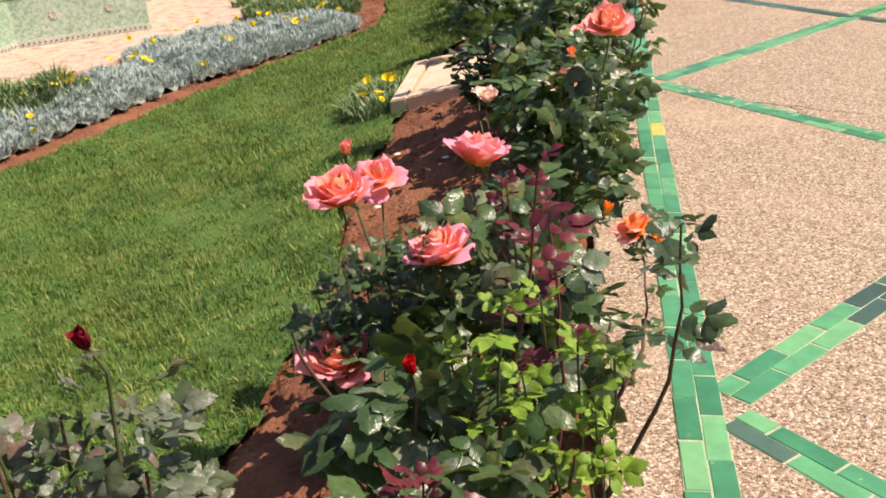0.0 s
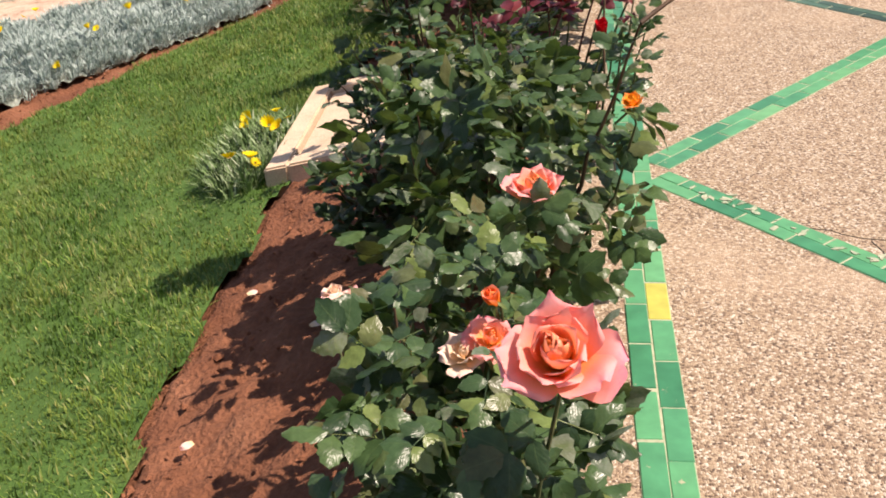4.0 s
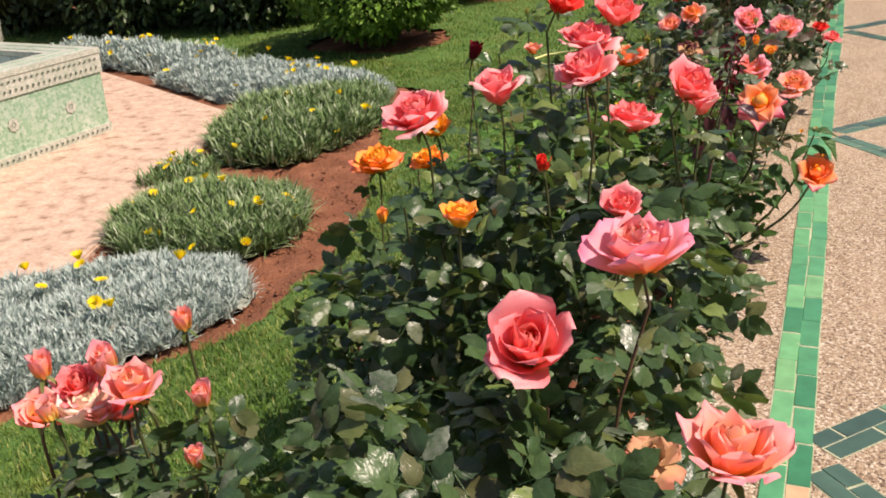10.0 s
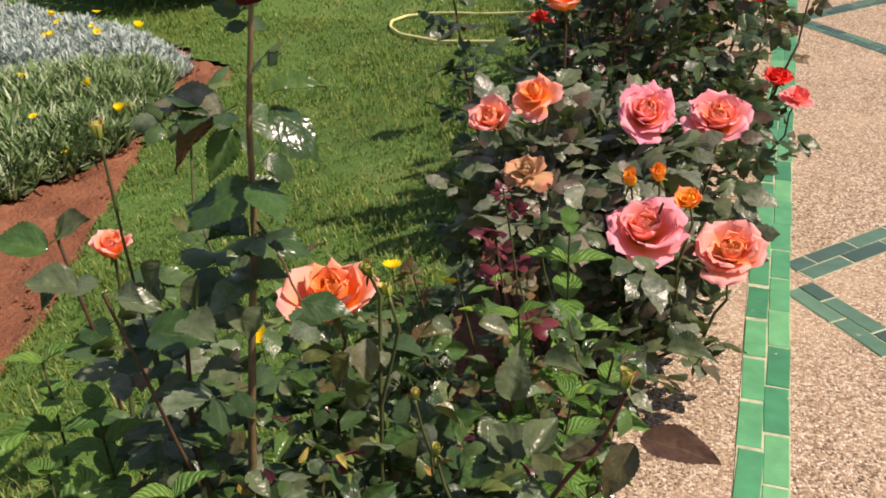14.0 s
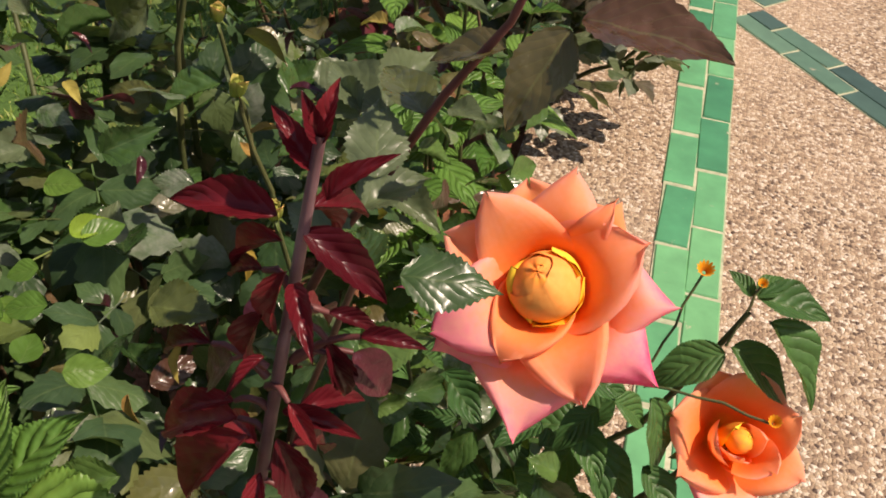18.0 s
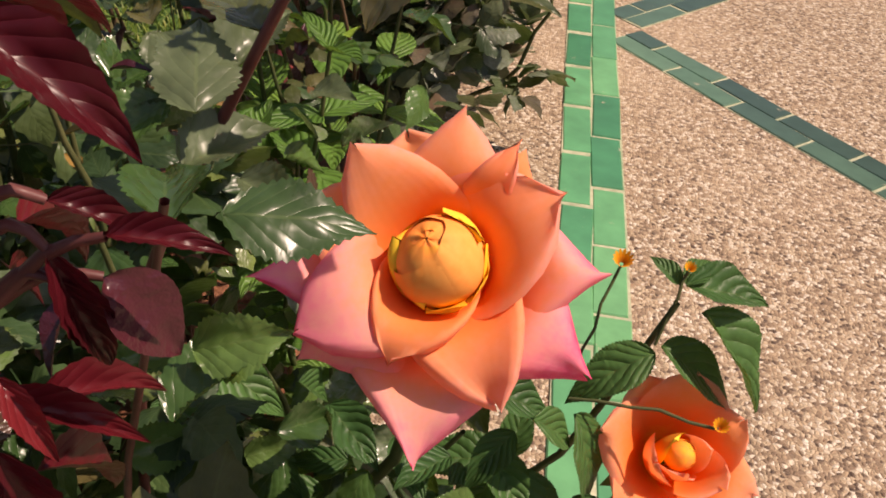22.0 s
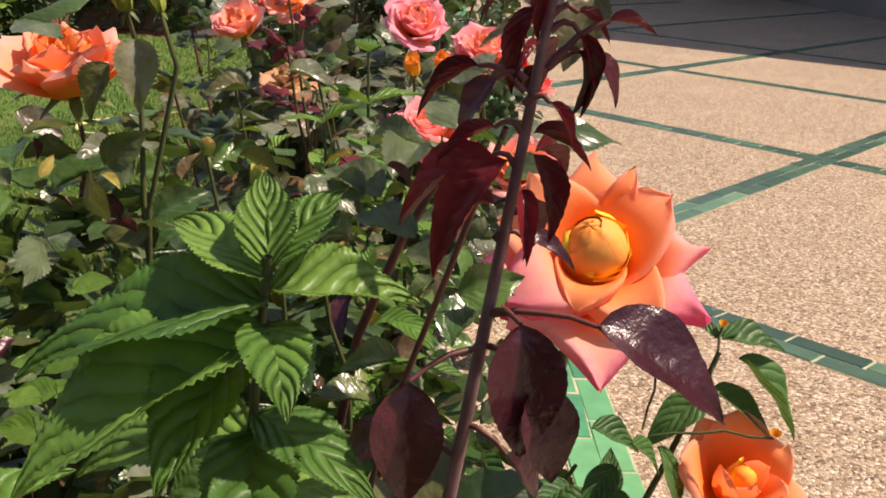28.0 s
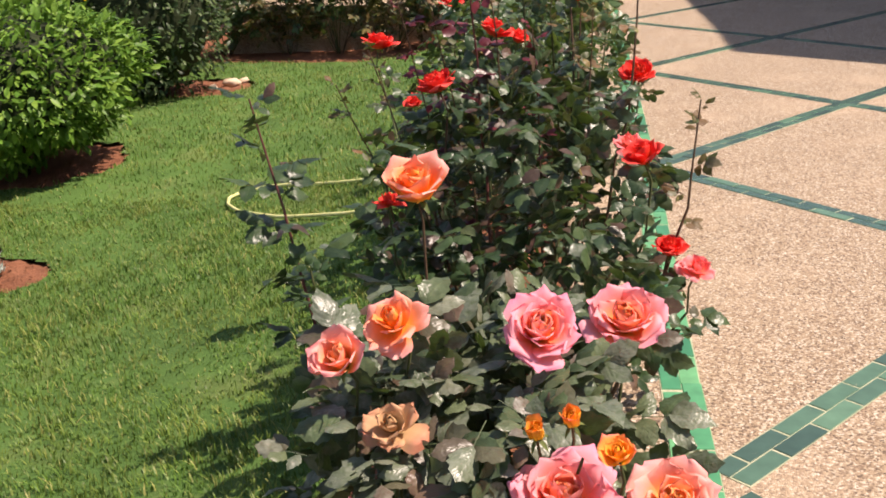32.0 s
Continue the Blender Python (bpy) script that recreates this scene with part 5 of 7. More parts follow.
BUSHES["k"] = rose_bush(-0.02, 11.5, 0.36, 0.68, 0.90, 430, [
    (-0.25, 11.35, 0.86, 0.10, "scarlet", "full"), (0.31, 12.0, 0.76, 0.10, "scarlet", "full"), (0.26, 11.46, 0.67, 0.095, "rosy", "loose"), (0.27, 11.1, 0.72, 0.085, "scarlet", "half"), (-0.6, 12.37, 0.83, 0.11, "scarlet", "full"),
    (-0.05, 12.0, 1.1, 0.085, "scarlet", "full"), (0.12, 12.1, 1.0, 0.08, "scarlet", "half"), (-0.12, 11.7, 0.95, 0.085, "scarlet", "half"), (0.05, 11.8, 1.05, 0.06, "rosy", "cup"), (-0.35, 11.1, 0.62, 0.07, "scarlet", "loose"), (0.35, 11.2, 0.45, 0.08, "scarlet", "half"), (0.42, 11.15, 0.42, 0.09, "rosy", "loose"), (-0.4, 11.9, 0.7, 0.06, "scarlet", "half")],
    "tall leggy rose bush with scarlet blooms", M_leaf_dusk, 0.047)
BUSHES["l"] = rose_bush(-0.1, 13.0, 0.42, 0.65, 0.95, 380, [
    (-0.2, 12.8, 1.0, 0.10, "scarlet", "full"), (0.1, 12.9, 1.05, 0.09, "rosy", "half"), (-0.4, 13.0, 0.9, 0.09, "scarlet", "full"), (0.25, 13.1, 0.9, 0.09, "scarlet", "half"), (0.05, 13.3, 1.1, 0.09, "rosy", "full"), (-0.1, 12.6, 0.8, 0.09, "scarlet", "half")],
    "rose bush with scarlet and pink blooms", None, 0.045)
BUSHES["m"] = rose_bush(-0.1, 14.6, 0.45, 0.75, 0.9, 330, [(-0.2, 14.3, 1.0, 0.10, "scarlet", "full"), (0.2, 14.6, 0.9, 0.1, "rosy", "full"), (-0.4, 14.8, 0.9, 0.09, "scarlet", "half")], "rose bush with scarlet and pink blooms", None, 0.055, near=False)
BUSHES["n"] = rose_bush(-0.1, 16.4, 0.45, 0.85, 0.85, 300, [(-0.3, 16.2, 0.95, 0.1, "scarlet", "full"), (0.1, 16.6, 0.9, 0.1, "rosy", "full")], "rose bush with scarlet and pink blooms", M_leaf_bronze, 0.06, near=False)
BUSHES["o"] = rose_bush(-0.66, 1.06, 0.15, 0.17, 0.60, 120, [(-0.655, 1.09, 0.675, 0.024, "dark", "bud")], "low dusty rose bush with a dark bud", M_leaf_dusty, 0.034, None, 0.45)


# ---- hedges, shrubs and far planting ----
def shrub(name, c, r, label, category, material, n, size, tpl=None, trunk=True, flowers=None, nf=0, group="", squash=1.0):
    """A clipped shrub: a solid core coloured near-black for the shade among its twigs, and a shell of leaves with an
    uneven outline.
    """
    cx, cy, cz = c
    g0 = float(height(cx))
    root = thing(name, (cx, cy, g0), label, category, group)
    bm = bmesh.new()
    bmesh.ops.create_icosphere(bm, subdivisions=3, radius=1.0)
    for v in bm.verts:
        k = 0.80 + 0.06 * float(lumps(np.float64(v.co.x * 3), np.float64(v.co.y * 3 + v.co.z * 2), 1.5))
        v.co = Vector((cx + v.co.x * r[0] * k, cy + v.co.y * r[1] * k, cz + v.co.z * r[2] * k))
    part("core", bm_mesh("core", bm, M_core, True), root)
    d = rng.normal(0, 1, (n, 3))
    d /= np.linalg.norm(d, axis=1)[:, None]
    lob = 1 + 0.10 * lumps(d[:, 0] * 3, d[:, 1] * 3 + d[:, 2] * 2, 1.5) + 0.05 * lumps(d[:, 2] * 5, d[:, 0] * 6, 1.0, 3)
    rad = lob * (0.80 + 0.24 * rng.uniform(0, 1, n) ** 0.7)
    p = d * np.array(r) * rad[:, None] + np.array(c)
    k = p[:, 2] > g0 + 0.05
    p, d = p[k], d[k]
    way = d + rng.normal(0, 0.6, p.shape)
    nrm = d * 0.6 + [0, 0, 0.7] + rng.normal(0, 0.3, p.shape)
    v, f, u = place_many(tpl or LANCE, p, way, nrm, size * rng.uniform(0.6, 1.25, len(p)))
    part("foliage", mesh_np("foliage", v, f, material, u), root, "", "stuff")
    if trunk:
        part("trunk", tube("trunk", bend((cx, cy, g0 - 0.05), (cx, cy, cz), 6, (0.03, 0, 0), 0.02), [0.07, 0.05, 0.03], M_wood, 8), root)
    if flowers:
        q = rng.normal(0, 1, (nf, 3))
        q[:, 2] = np.abs(q[:, 2]) * 0.8 + 0.5
        q /= np.linalg.norm(q, axis=1)[:, None]
        for w in q:
            ob = part("flower", flowers, root)
            at = np.array(c) + w * np.array(r) * 1.02
            ob.matrix_basis = turn_to(np.cross(w, [0.3, 0.5, 0.8]), w, at, rng.uniform(0.5, 0.85))
    return root


shrub("round_shrub", (-4.25, 15.85, 0.13), (0.97, 1.12, 0.58), "round shrub with bright yellow-green leaves on bare soil", "shrub", M_bush, 8000, 0.085)
shrub("yellow_shrub", (-4.5, 19.0, 0.30), (0.98, 0.95, 0.98), "rounded dark green shrub covered with yellow flowers", "shrub", M_hedge, 4200, 0.075, None, True, ME_DAISY[0], 420)
for k, (hx, hy, hr, hh) in enumerate(((-6.6, 17.2, 1.2, 1.5), (-8.2, 16.7, 1.3, 1.7), (-10.0, 16.6, 1.45, 1.8), (-12.0, 16.5, 1.65, 1.9), (-6.2, 19.4, 1.1, 1.6))):
    shrub("hedge_shrub", (hx, hy, -0.62 + hh * 0.72), (hr, 1.05, hh * 0.85), "dense dark green hedge shrub", "hedge", M_hedge, 6500, 0.11, None, True, ME_DAISY[0], 8, "hedge row")

# far row of roses against the building
for k, (fx, fy, top, kind) in enumerate(((-4.6, 21.9, 0.35, "scarlet"), (-3.7, 21.8, 0.45, "rosy"), (-3.0, 21.7, 0.95, "rosy"), (-2.2, 21.5, 0.5, "scarlet"), (-1.3, 21.3, 0.75, "scarlet"), (-0.5, 21.1, 0.7, "rosy"))):
    g = float(height(fx))
    bl = [(fx + rng.uniform(-0.35, 0.35), fy + rng.uniform(-0.4, 0.1), top + rng.uniform(-0.15, 0.12), 0.09, kind, "full") for _ in range(3)]
    rose_bush(fx, fy, 0.55, 0.5, top, 190, bl, "far rose bush before the building", M_leaf_bronze if k % 2 else M_leaf, 0.075, near=False)

# stones and a cut stump in the bare patch
for sx, sy, sr in ((-3.75, 19.55, 0.09), (-3.9, 19.3, 0.06), (-3.68, 19.75, 0.05)):
    bm = bmesh.new()
    bmesh.ops.create_icosphere(bm, subdivisions=2, radius=sr)
    for v in bm.verts:
        v.co = Vector((v.co.x * 1.3 + sx, v.co.y + sy, v.co.z * 0.6 + float(height(sx)) + sr * 0.3)) + Vector((0.01, 0.012, 0.01)) * math.sin(v.co.x * 60 + v.co.y * 47)
    solid("field_stone", bm_mesh("field_stone", bm, M_stone, True), "small pale stone on bare red soil", "stone", "stones by the shrub")

# ---- shoots, lantana and the close group of leaves ----
shoot(BUSHES["d"], (-0.2, 5.0, -0.05), (-0.345, 4.79, 1.13), M_leaf_maroon, M_stem_maroon, 15, 0.068, (-0.08, 0, 0), 0.72, None, 0.0055)
shoot(BUSHES["d"], (-0.2, 5.0, -0.05), (-0.36, 4.85, 0.85), M_leaf, M_stem_brown, 12, 0.06, (-0.06, 0, 0), 0.35, None, 0.006)
shoot(BUSHES["d"], (0.1, 5.1, -0.0), (0.36, 5.05, 0.80), M_leaf_maroon, M_stem, 6, 0.05, (0.03, 0, 0), 0.6)
shoot(BUSHES["d"], (-0.1, 5.0, -0.05), (0.12, 5.0, 0.70), M_leaf_maroon, M_stem_maroon, 6, 0.07, (0.04, 0, 0), 0.72)
for tx, tz in ((0.22, 0.72), (0.05, 0.60)):
    shoot(BUSHES["d"], (0.02, 5.05, -0.03), (tx, 5.05, tz), M_leaf_maroon, M_stem_maroon, 5, 0.066, (0.03, 0, 0), 0.76)
for tx, ty, tz in ((0.32, 5.0, 0.60), (0.26, 4.95, 0.46), (0.36, 5.05, 0.46), (-0.15, 4.92, 0.42)):
    shoot(BUSHES["d"], (0.6 * tx, 5.08, -0.03), (tx, ty, tz), M_leaf, M_stem, 9, 0.062, (0.02, 0, 0), 0.45)
shoot(BUSHES["d"], (-0.05, 5.1, -0.05), (0.0, 5.15, 0.66), M_leaf_maroon, M_stem_maroon, 5, 0.062, (0.0, 0.04, 0), 0.72)
shoot(BUSHES["d"], (-0.15, 5.2, -0.05), (-0.2, 5.1, 0.60), M_leaf_maroon, M_stem_maroon, 6, 0.052, (0.0, 0.04, 0), 0.62)
shoot(BUSHES["d"], (-0.3, 5.3, -0.1), (-0.62, 5.4, 0.5), M_leaf_bronze, M_stem, 8, 0.04, (0.0, 0.04, 0), 0.4)
shoot(BUSHES["a"], (-0.15, 1.5, -0.05), (-0.06, 1.46, 0.80), M_leaf_maroon, M_stem_maroon, 9, 0.04, (0, 0.03, 0), 0.55)
shoot(BUSHES["a"], (-0.15, 1.4, -0.05), (-0.12, 1.42, 0.58), M_leaf_lime, M_stem, 8, 0.042, (0, 0.03, 0), 0.5)
for tx, ty, tz, ts in ((-0.06, 1.45, 0.57, 0.040), (-0.21, 1.42, 0.47, 0.042), (-0.09, 1.40, 0.45, 0.046), (0.03, 1.42, 0.37, 0.046), (0.04, 1.40, 0.26, 0.046), (0.0, 1.46, 0.48, 0.044), (-0.04, 1.38, 0.32, 0.05), (0.06, 1.45, 0.46, 0.04)):
    shoot(BUSHES["a"], (tx - 0.03, ty + 0.15, -0.05), (tx, ty, tz), M_leaf_lime, M_stem, 5, ts, (0.02, 0, 0), 0.6)
shoot(BUSHES["a"], (0.02, 1.6, 0.0), (0.16, 1.46, 0.69), M_leaf_dusk, M_stem_brown, 8, 0.06, (0.06, 0, 0), 0.62)
shoot(BUSHES["a"], (-0.25, 1.2, -0.05), (-0.22, 1.15, 0.42), M_leaf_maroon, M_stem_maroon, 9, 0.05, (0, 0, 0), 0.5)
shoot(BUSHES["a"], (0.05, 1.9, 0.0), (0.15, 2.2, 0.33), M_leaf, M_stem_brown, 7, 0.045, (0.05, 0, 0), 0.5)
shoot(BUSHES["h"], (-0.66, 8.4, -0.2), (-0.64, 8.62, 0.74), M_leaf, M_stem_brown, 13, 0.052, (0, 0, 0), 0.3)
shoot(BUSHES["h"], (-0.75, 8.4, -0.2), (-0.85, 8.62, 0.45), M_leaf, M_stem_brown, 11, 0.05, (0, 0, 0), 0.3)
shoot(BUSHES["h"], (-0.7, 8.3, -0.2), (-0.95, 8.35, 0.35), M_leaf_dusk, M_stem_brown, 11, 0.05, (0, 0, 0), 0.3)
shoot(BUSHES["a"], (-0.15, 1.9, -0.05), (-0.16, 2.08, 0.54), M_leaf_maroon, M_stem_maroon, 7, 0.036, (0.02, 0.03, 0), 0.5)
shoot(BUSHES["a"], (-0.05, 1.75, -0.05), (-0.06, 1.77, 0.60), M_leaf_maroon, M_stem_maroon, 8, 0.045, (0.02, 0.0, 0), 0.5)
low, ax = rose(BUSHES["a"], 0.135, 2.24, 0.375, 0.11, "peach", "loose")
rose(BUSHES["a"], 0.19, 2.2, 0.35, 0.05, "amber", "cup")
rose(BUSHES["a"], 0.07, 2.25, 0.40, 0.026, "amber", "bud")
for tx, ty, tz, ts in ((-0.47, 4.85, 0.86, 0.05), (-0.42, 4.85, 0.66, 0.062), (-0.32, 4.85, 0.67, 0.062), (-0.52, 4.82, 0.48, 0.062), (-0.36, 4.8, 0.52, 0.06), (-0.57, 4.78, 0.40, 0.055), (-0.50, 4.76, 0.32, 0.06), (-0.44, 4.7, 0.42, 0.06)):
    shoot(BUSHES["c"], (-0.25, 4.95, -0.05), (tx, ty, tz), M_leaf, M_stem_brown, 9, ts, (-0.02, 0, 0), 0.55, None, 0.0045)
for tx, ty, tz, ts in ((-0.52, 4.32, 0.30, 0.055), (-0.46, 4.3, 0.38, 0.055), (-0.50, 4.28, 0.20, 0.055), (-0.44, 4.3, 0.14, 0.05), (-0.40, 4.35, 0.30, 0.06), (-0.42, 4.45, 0.42, 0.06), (-0.54, 4.45, 0.24, 0.055)):
    shoot(BUSHES["c"], (-0.28, 4.4, -0.08), (tx, ty, tz), M_leaf_dusk, M_stem_brown, 9, ts, (-0.02, 0, 0.03), 0.45, None, 0.0045)
shoot(BUSHES["c"], (0.05, 4.2, 0.0), (0.25, 3.95, 0.80), M_leaf, M_stem_brown, 7, 0.04, (0.0, 0.05, 0), 0.5, None, 0.005)
shoot(BUSHES["c"], (0.25, 3.95, 0.80), (0.51, 4.06, 0.875), M_leaf_lime, M_stem_brown, 9, 0.034, (0.0, 0.03, 0.02), 0.25, None, 0.0035)
shoot(BUSHES["k"], (-0.1, 11.4, 0), (-0.17, 11.4, 1.32), M_leaf_maroon, M_stem_maroon, 11, 0.05, (0, 0, 0), 0.55)
shoot(BUSHES["k"], (0.1, 11.6, 0), (0.3, 11.7, 1.25), M_leaf_bronze, M_stem_brown, 9, 0.035, (0.05, 0, 0), 0.55)
shoot(BUSHES["k"], (0.1, 11.5, 0), (0.05, 11.9, 1.35), M_leaf_bronze, M_stem_brown, 9, 0.035, (0.05, 0, 0), 0.55)
for tx, tz, km in ((-0.36, 1.12, M_leaf_maroon), (-0.26, 1.04, M_leaf_bronze), (-0.11, 1.10, M_leaf_bronze), (-0.43, 0.95, M_leaf_bronze), (0.0, 0.98, M_leaf_maroon), (-0.52, 0.86, M_leaf_bronze), (0.16, 1.02, M_leaf_bronze)):
    shoot(BUSHES["k"], (0.5 * tx, 11.5, -0.05), (tx, 11.45 + 0.2 * tx, tz), km, M_stem_brown, 12, 0.036, (0.02, 0, 0), 0.4, None, 0.0032)
shoot(BUSHES["k"], (0.2, 11.2, 0), (0.42, 11.25, 0.82), M_leaf_bronze, M_stem_brown, 9, 0.04, (0.05, 0, 0), 0.4)
shoot(BUSHES["j"], (-0.3, 10.6, -0.1), (-0.55, 10.72, 0.95), M_leaf_dusk, M_stem_maroon, 19, 0.06, (0, 0, 0), 0.35)
shoot(BUSHES["j"], (-0.3, 10.5, -0.1), (-0.42, 10.6, 0.62), M_leaf, M_stem, 9, 0.05, (0, 0, 0), 0.35)

for sx, sy, tx, ty, tz, sm in ((-0.34, 1.98, -0.42, 2.02, 0.22, M_leaf), (-0.38, 2.1, -0.52, 2.16, 0.30, M_leaf_dusk), (-0.34, 1.8, -0.40, 1.76, 0.24, M_leaf), (-0.40, 2.2, -0.44, 2.24, 0.26, M_leaf), (-0.42, 2.15, -0.64, 2.18, 0.12, M_leaf), (-0.45, 2.1, -0.68, 2.14, 0.16, M_leaf_dusk), (-0.42, 2.12, -0.57, 2.15, 0.27, M_leaf), (-0.45, 2.1, -0.70, 2.1, 0.04, M_leaf), (-0.42, 2.12, -0.50, 2.16, 0.30, M_leaf), (-0.40, 1.98, -0.53, 2.0, 0.38, M_leaf_dusk), (-0.36, 1.98, -0.43, 2.02, 0.42, M_leaf), (-0.42, 1.98, -0.60, 2.0, 0.30, M_leaf), (-0.36, 1.95, -0.40, 2.0, 0.34, M_leaf_dusk), (-0.38, 1.95, -0.48, 1.97, 0.26, M_leaf), (-0.42, 1.98, -0.56, 1.98, 0.22, M_leaf_dusk), (-0.30, 2.2, -0.30, 2.22, 0.36, M_leaf), (-0.33, 1.98, -0.34, 2.0, 0.44, M_leaf)):
    shoot(BUSHES["a"], (sx, sy, -0.16), (tx, ty, tz), sm, M_stem, 12, 0.048, (-0.03, 0, 0), 0.3)

for k, (tx, ty, tz) in enumerate(((-0.22, 9.5, 0.62), (-0.15, 9.5, 0.64), (-0.09, 9.52, 0.68), (-0.05, 9.5, 0.64), (0.03, 9.5, 0.58), (-0.02, 9.45, 0.50), (-0.16, 9.45, 0.50), (-0.10, 9.6, 0.74), (-0.28, 9.6, 0.56), (-0.06, 9.7, 0.62))):
    shoot(BUSHES["i"], (tx + 0.06, ty + 0.08, -0.05), (tx, ty, tz), (M_leaf_bronze, M_leaf_dusk, M_leaf_maroon, M_leaf_bronze, M_leaf)[k % 5], M_stem if k % 2 else M_stem_brown, 7, 0.034, (0.02, 0, 0), 0.6, None, 0.0032)

# tall cane with a dark bud
tall = thing("tall_rose", (-0.3, 9.15, -0.08), "single tall rose cane with a dark red opening bud", "rose bush", "roses of the long bed")
low, ax = rose(tall, -0.27, 9.144, 1.155, 0.054, "dark", "opening", (0.02, -0.12, 1))
shoot(tall, (-0.36, 9.15, -0.08), tuple(low), M_leaf, M_stem_tan, 13, 0.06, (-0.015, 0, 0), 0.35, None, 0.006)
shoot(tall, (-0.39, 9.14, -0.1), (-0.40, 9.13, 0.74), M_leaf_dusk, M_stem_brown, 12, 0.06, (-0.02, 0, 0), 0.4, None, 0.0055)
shoot(tall, (-0.42, 9.2, -0.1), (-0.52, 9.22, 0.66), M_leaf_dusty, M_stem, 10, 0.06, (-0.02, 0, 0), 0.45, None, 0.004)

# lantana: opposite pairs of toothed leaves
FINE = [fine_leaf(0.56, 0.008, fo, dr, 0, 6, 54, s, 0.012, 0.25) for s, (fo, dr) in enumerate(((0.2, 0.32), (0.1, 0.42), (0.32, 0.2)))]
M_lantana_dark = leaf_stuff("dark_lantana_leaf", [(0.0, (0.035, 0.10, 0.03)), (1.0, (0.06, 0.15, 0.04))], 0.45, 0.2, 0, True)
ME_LANTANA_DARK = [mesh_np("leaf", *fl[:2], M_lantana_dark, fl[2]) for fl in FINE]
ME_LANTANA = [mesh_np("leaf", *fl[:2], M_lantana, fl[2]) for fl in FINE]
ROSEFINE = [fine_leaf(w, 0.017, fo, dr, 0.15, 6, 30, s + 5, 0.035, 0.45) for s, (w, fo, dr) in enumerate(((0.70, 0.10, 0.18), (0.62, 0.34, 0.30), (0.66, -0.12, 0.34), (0.58, 0.5, 0.22), (0.72, 0.2, 0.05)))]
ME_DUSTY = [mesh_np("leaf", *fl[:2], M_leaf_dusty, fl[2]) for fl in ROSEFINE]
MARFINE = [fine_leaf(0.42, 0.009, 0.26, 0.34, 0.2, 6, 26, s + 9) for s in range(3)]
ME_MAROON = [mesh_np("leaf", *fl[:2], M_maroon_gloss, fl[2]) for fl in MARFINE]


def leaf_at(parent, meshes, at, way, normal, size, label=""):
    ob = part("leaf", meshes[int(rng.integers(len(meshes)))], parent, label)
    ob.matrix_basis = turn_to(way, normal, at, size)
    return ob


def lantana_shoot(parent, foot, tip, pairs, size, sag=(0, 0, 0), start=0.35):
    pts = bend(foot, tip, 10, sag, 0.004)
    part("stem", tube("stem", pts, [0.0045, 0.003, 0.002], M_stem), parent)
    ax = Vector(pts[-1] - pts[-4]).normalized()
    b = rng.uniform(0, 3.14)
    for k, t in enumerate(np.linspace(start, 1.0, pairs)):
        i = min(int(t * 9), 8)
        p = pts[i] + (pts[i + 1] - pts[i]) * (t * 9 - i)
        s = size * (1.0 if t < 0.85 else 1.0 - 2.6 * (t - 0.85)) * rng.uniform(0.85, 1.1)
        side = ax.orthogonal().normalized()
        side.rotate(Matrix.Rotation(b + k * math.pi / 2, 3, ax))
        for q in (1, -1):
            w = side * q + ax * (0.25 + 0.7 * max(0, t - 0.75) * 2)
            leaf_at(parent, ME_LANTANA, p, w, ax + Vector((0, 0, 0.6)), s)


ME_GLOSS = [mesh_np("leaf", *fl[:2], M_leaf_gloss, fl[2]) for fl in ROSEFINE]
for bx, by, bz, wx, wy, wz, s in ((-0.305, 9.12, 1.02, -0.9, -0.15, 0.12, 0.07), (-0.31, 9.12, 1.01, -0.7, -0.3, -0.5, 0.065), (-0.30, 9.13, 1.0, -0.2, -0.6, -0.7, 0.055), (-0.25, 9.13, 1.03, 0.8, -0.2, -0.4, 0.065), (-0.255, 9.14, 1.04, 0.7, 0.3, 0.25, 0.05), (-0.28, 9.12, 0.94, -0.7, -0.5, -0.3, 0.075), (-0.27, 9.12, 0.94, 0.6, -0.6, 0.1, 0.065), (-0.29, 9.14, 0.86, 0.8, 0.2, -0.1, 0.06), (-0.30, 9.14, 0.86, -0.9, 0.1, -0.1, 0.06), (-0.29, 9.13, 0.80, -0.5, -0.7, -0.2, 0.065)):
    leaf_at(tall, ME_GLOSS, (bx, by, bz), (wx, wy, wz), (0.2 + rng.normal(0, 0.3), -0.2, 1.0), s * 1.2)
for bx, by, bz, wx, wy, wz, s in ((-0.40, 8.95, 0.88, -0.7, -0.2, 0.1, 0.06), (-0.36, 8.96, 0.87, 0.5, -0.3, 0.3, 0.05), (-0.37, 8.97, 0.86, 0.8, 0.3, -0.2, 0.05), (-0.42, 8.98, 0.85, -0.4, 0.5, 0.2, 0.05), (-0.30, 8.98, 0.84, 0.8, -0.4, 0.0, 0.06)):
    leaf_at(tall, ME_DUSTY, (bx, by, bz), (wx, wy, wz), (0.1, -0.35, 1), s, "mildewed grey rose leaf")
part("cane", tube("cane", bend((-0.31, 9.12, -0.08), (-0.38, 8.96, 0.87), 9, (0, 0.03, 0), 0.004), [0.005, 0.003, 0.0018], M_stem_brown), tall)
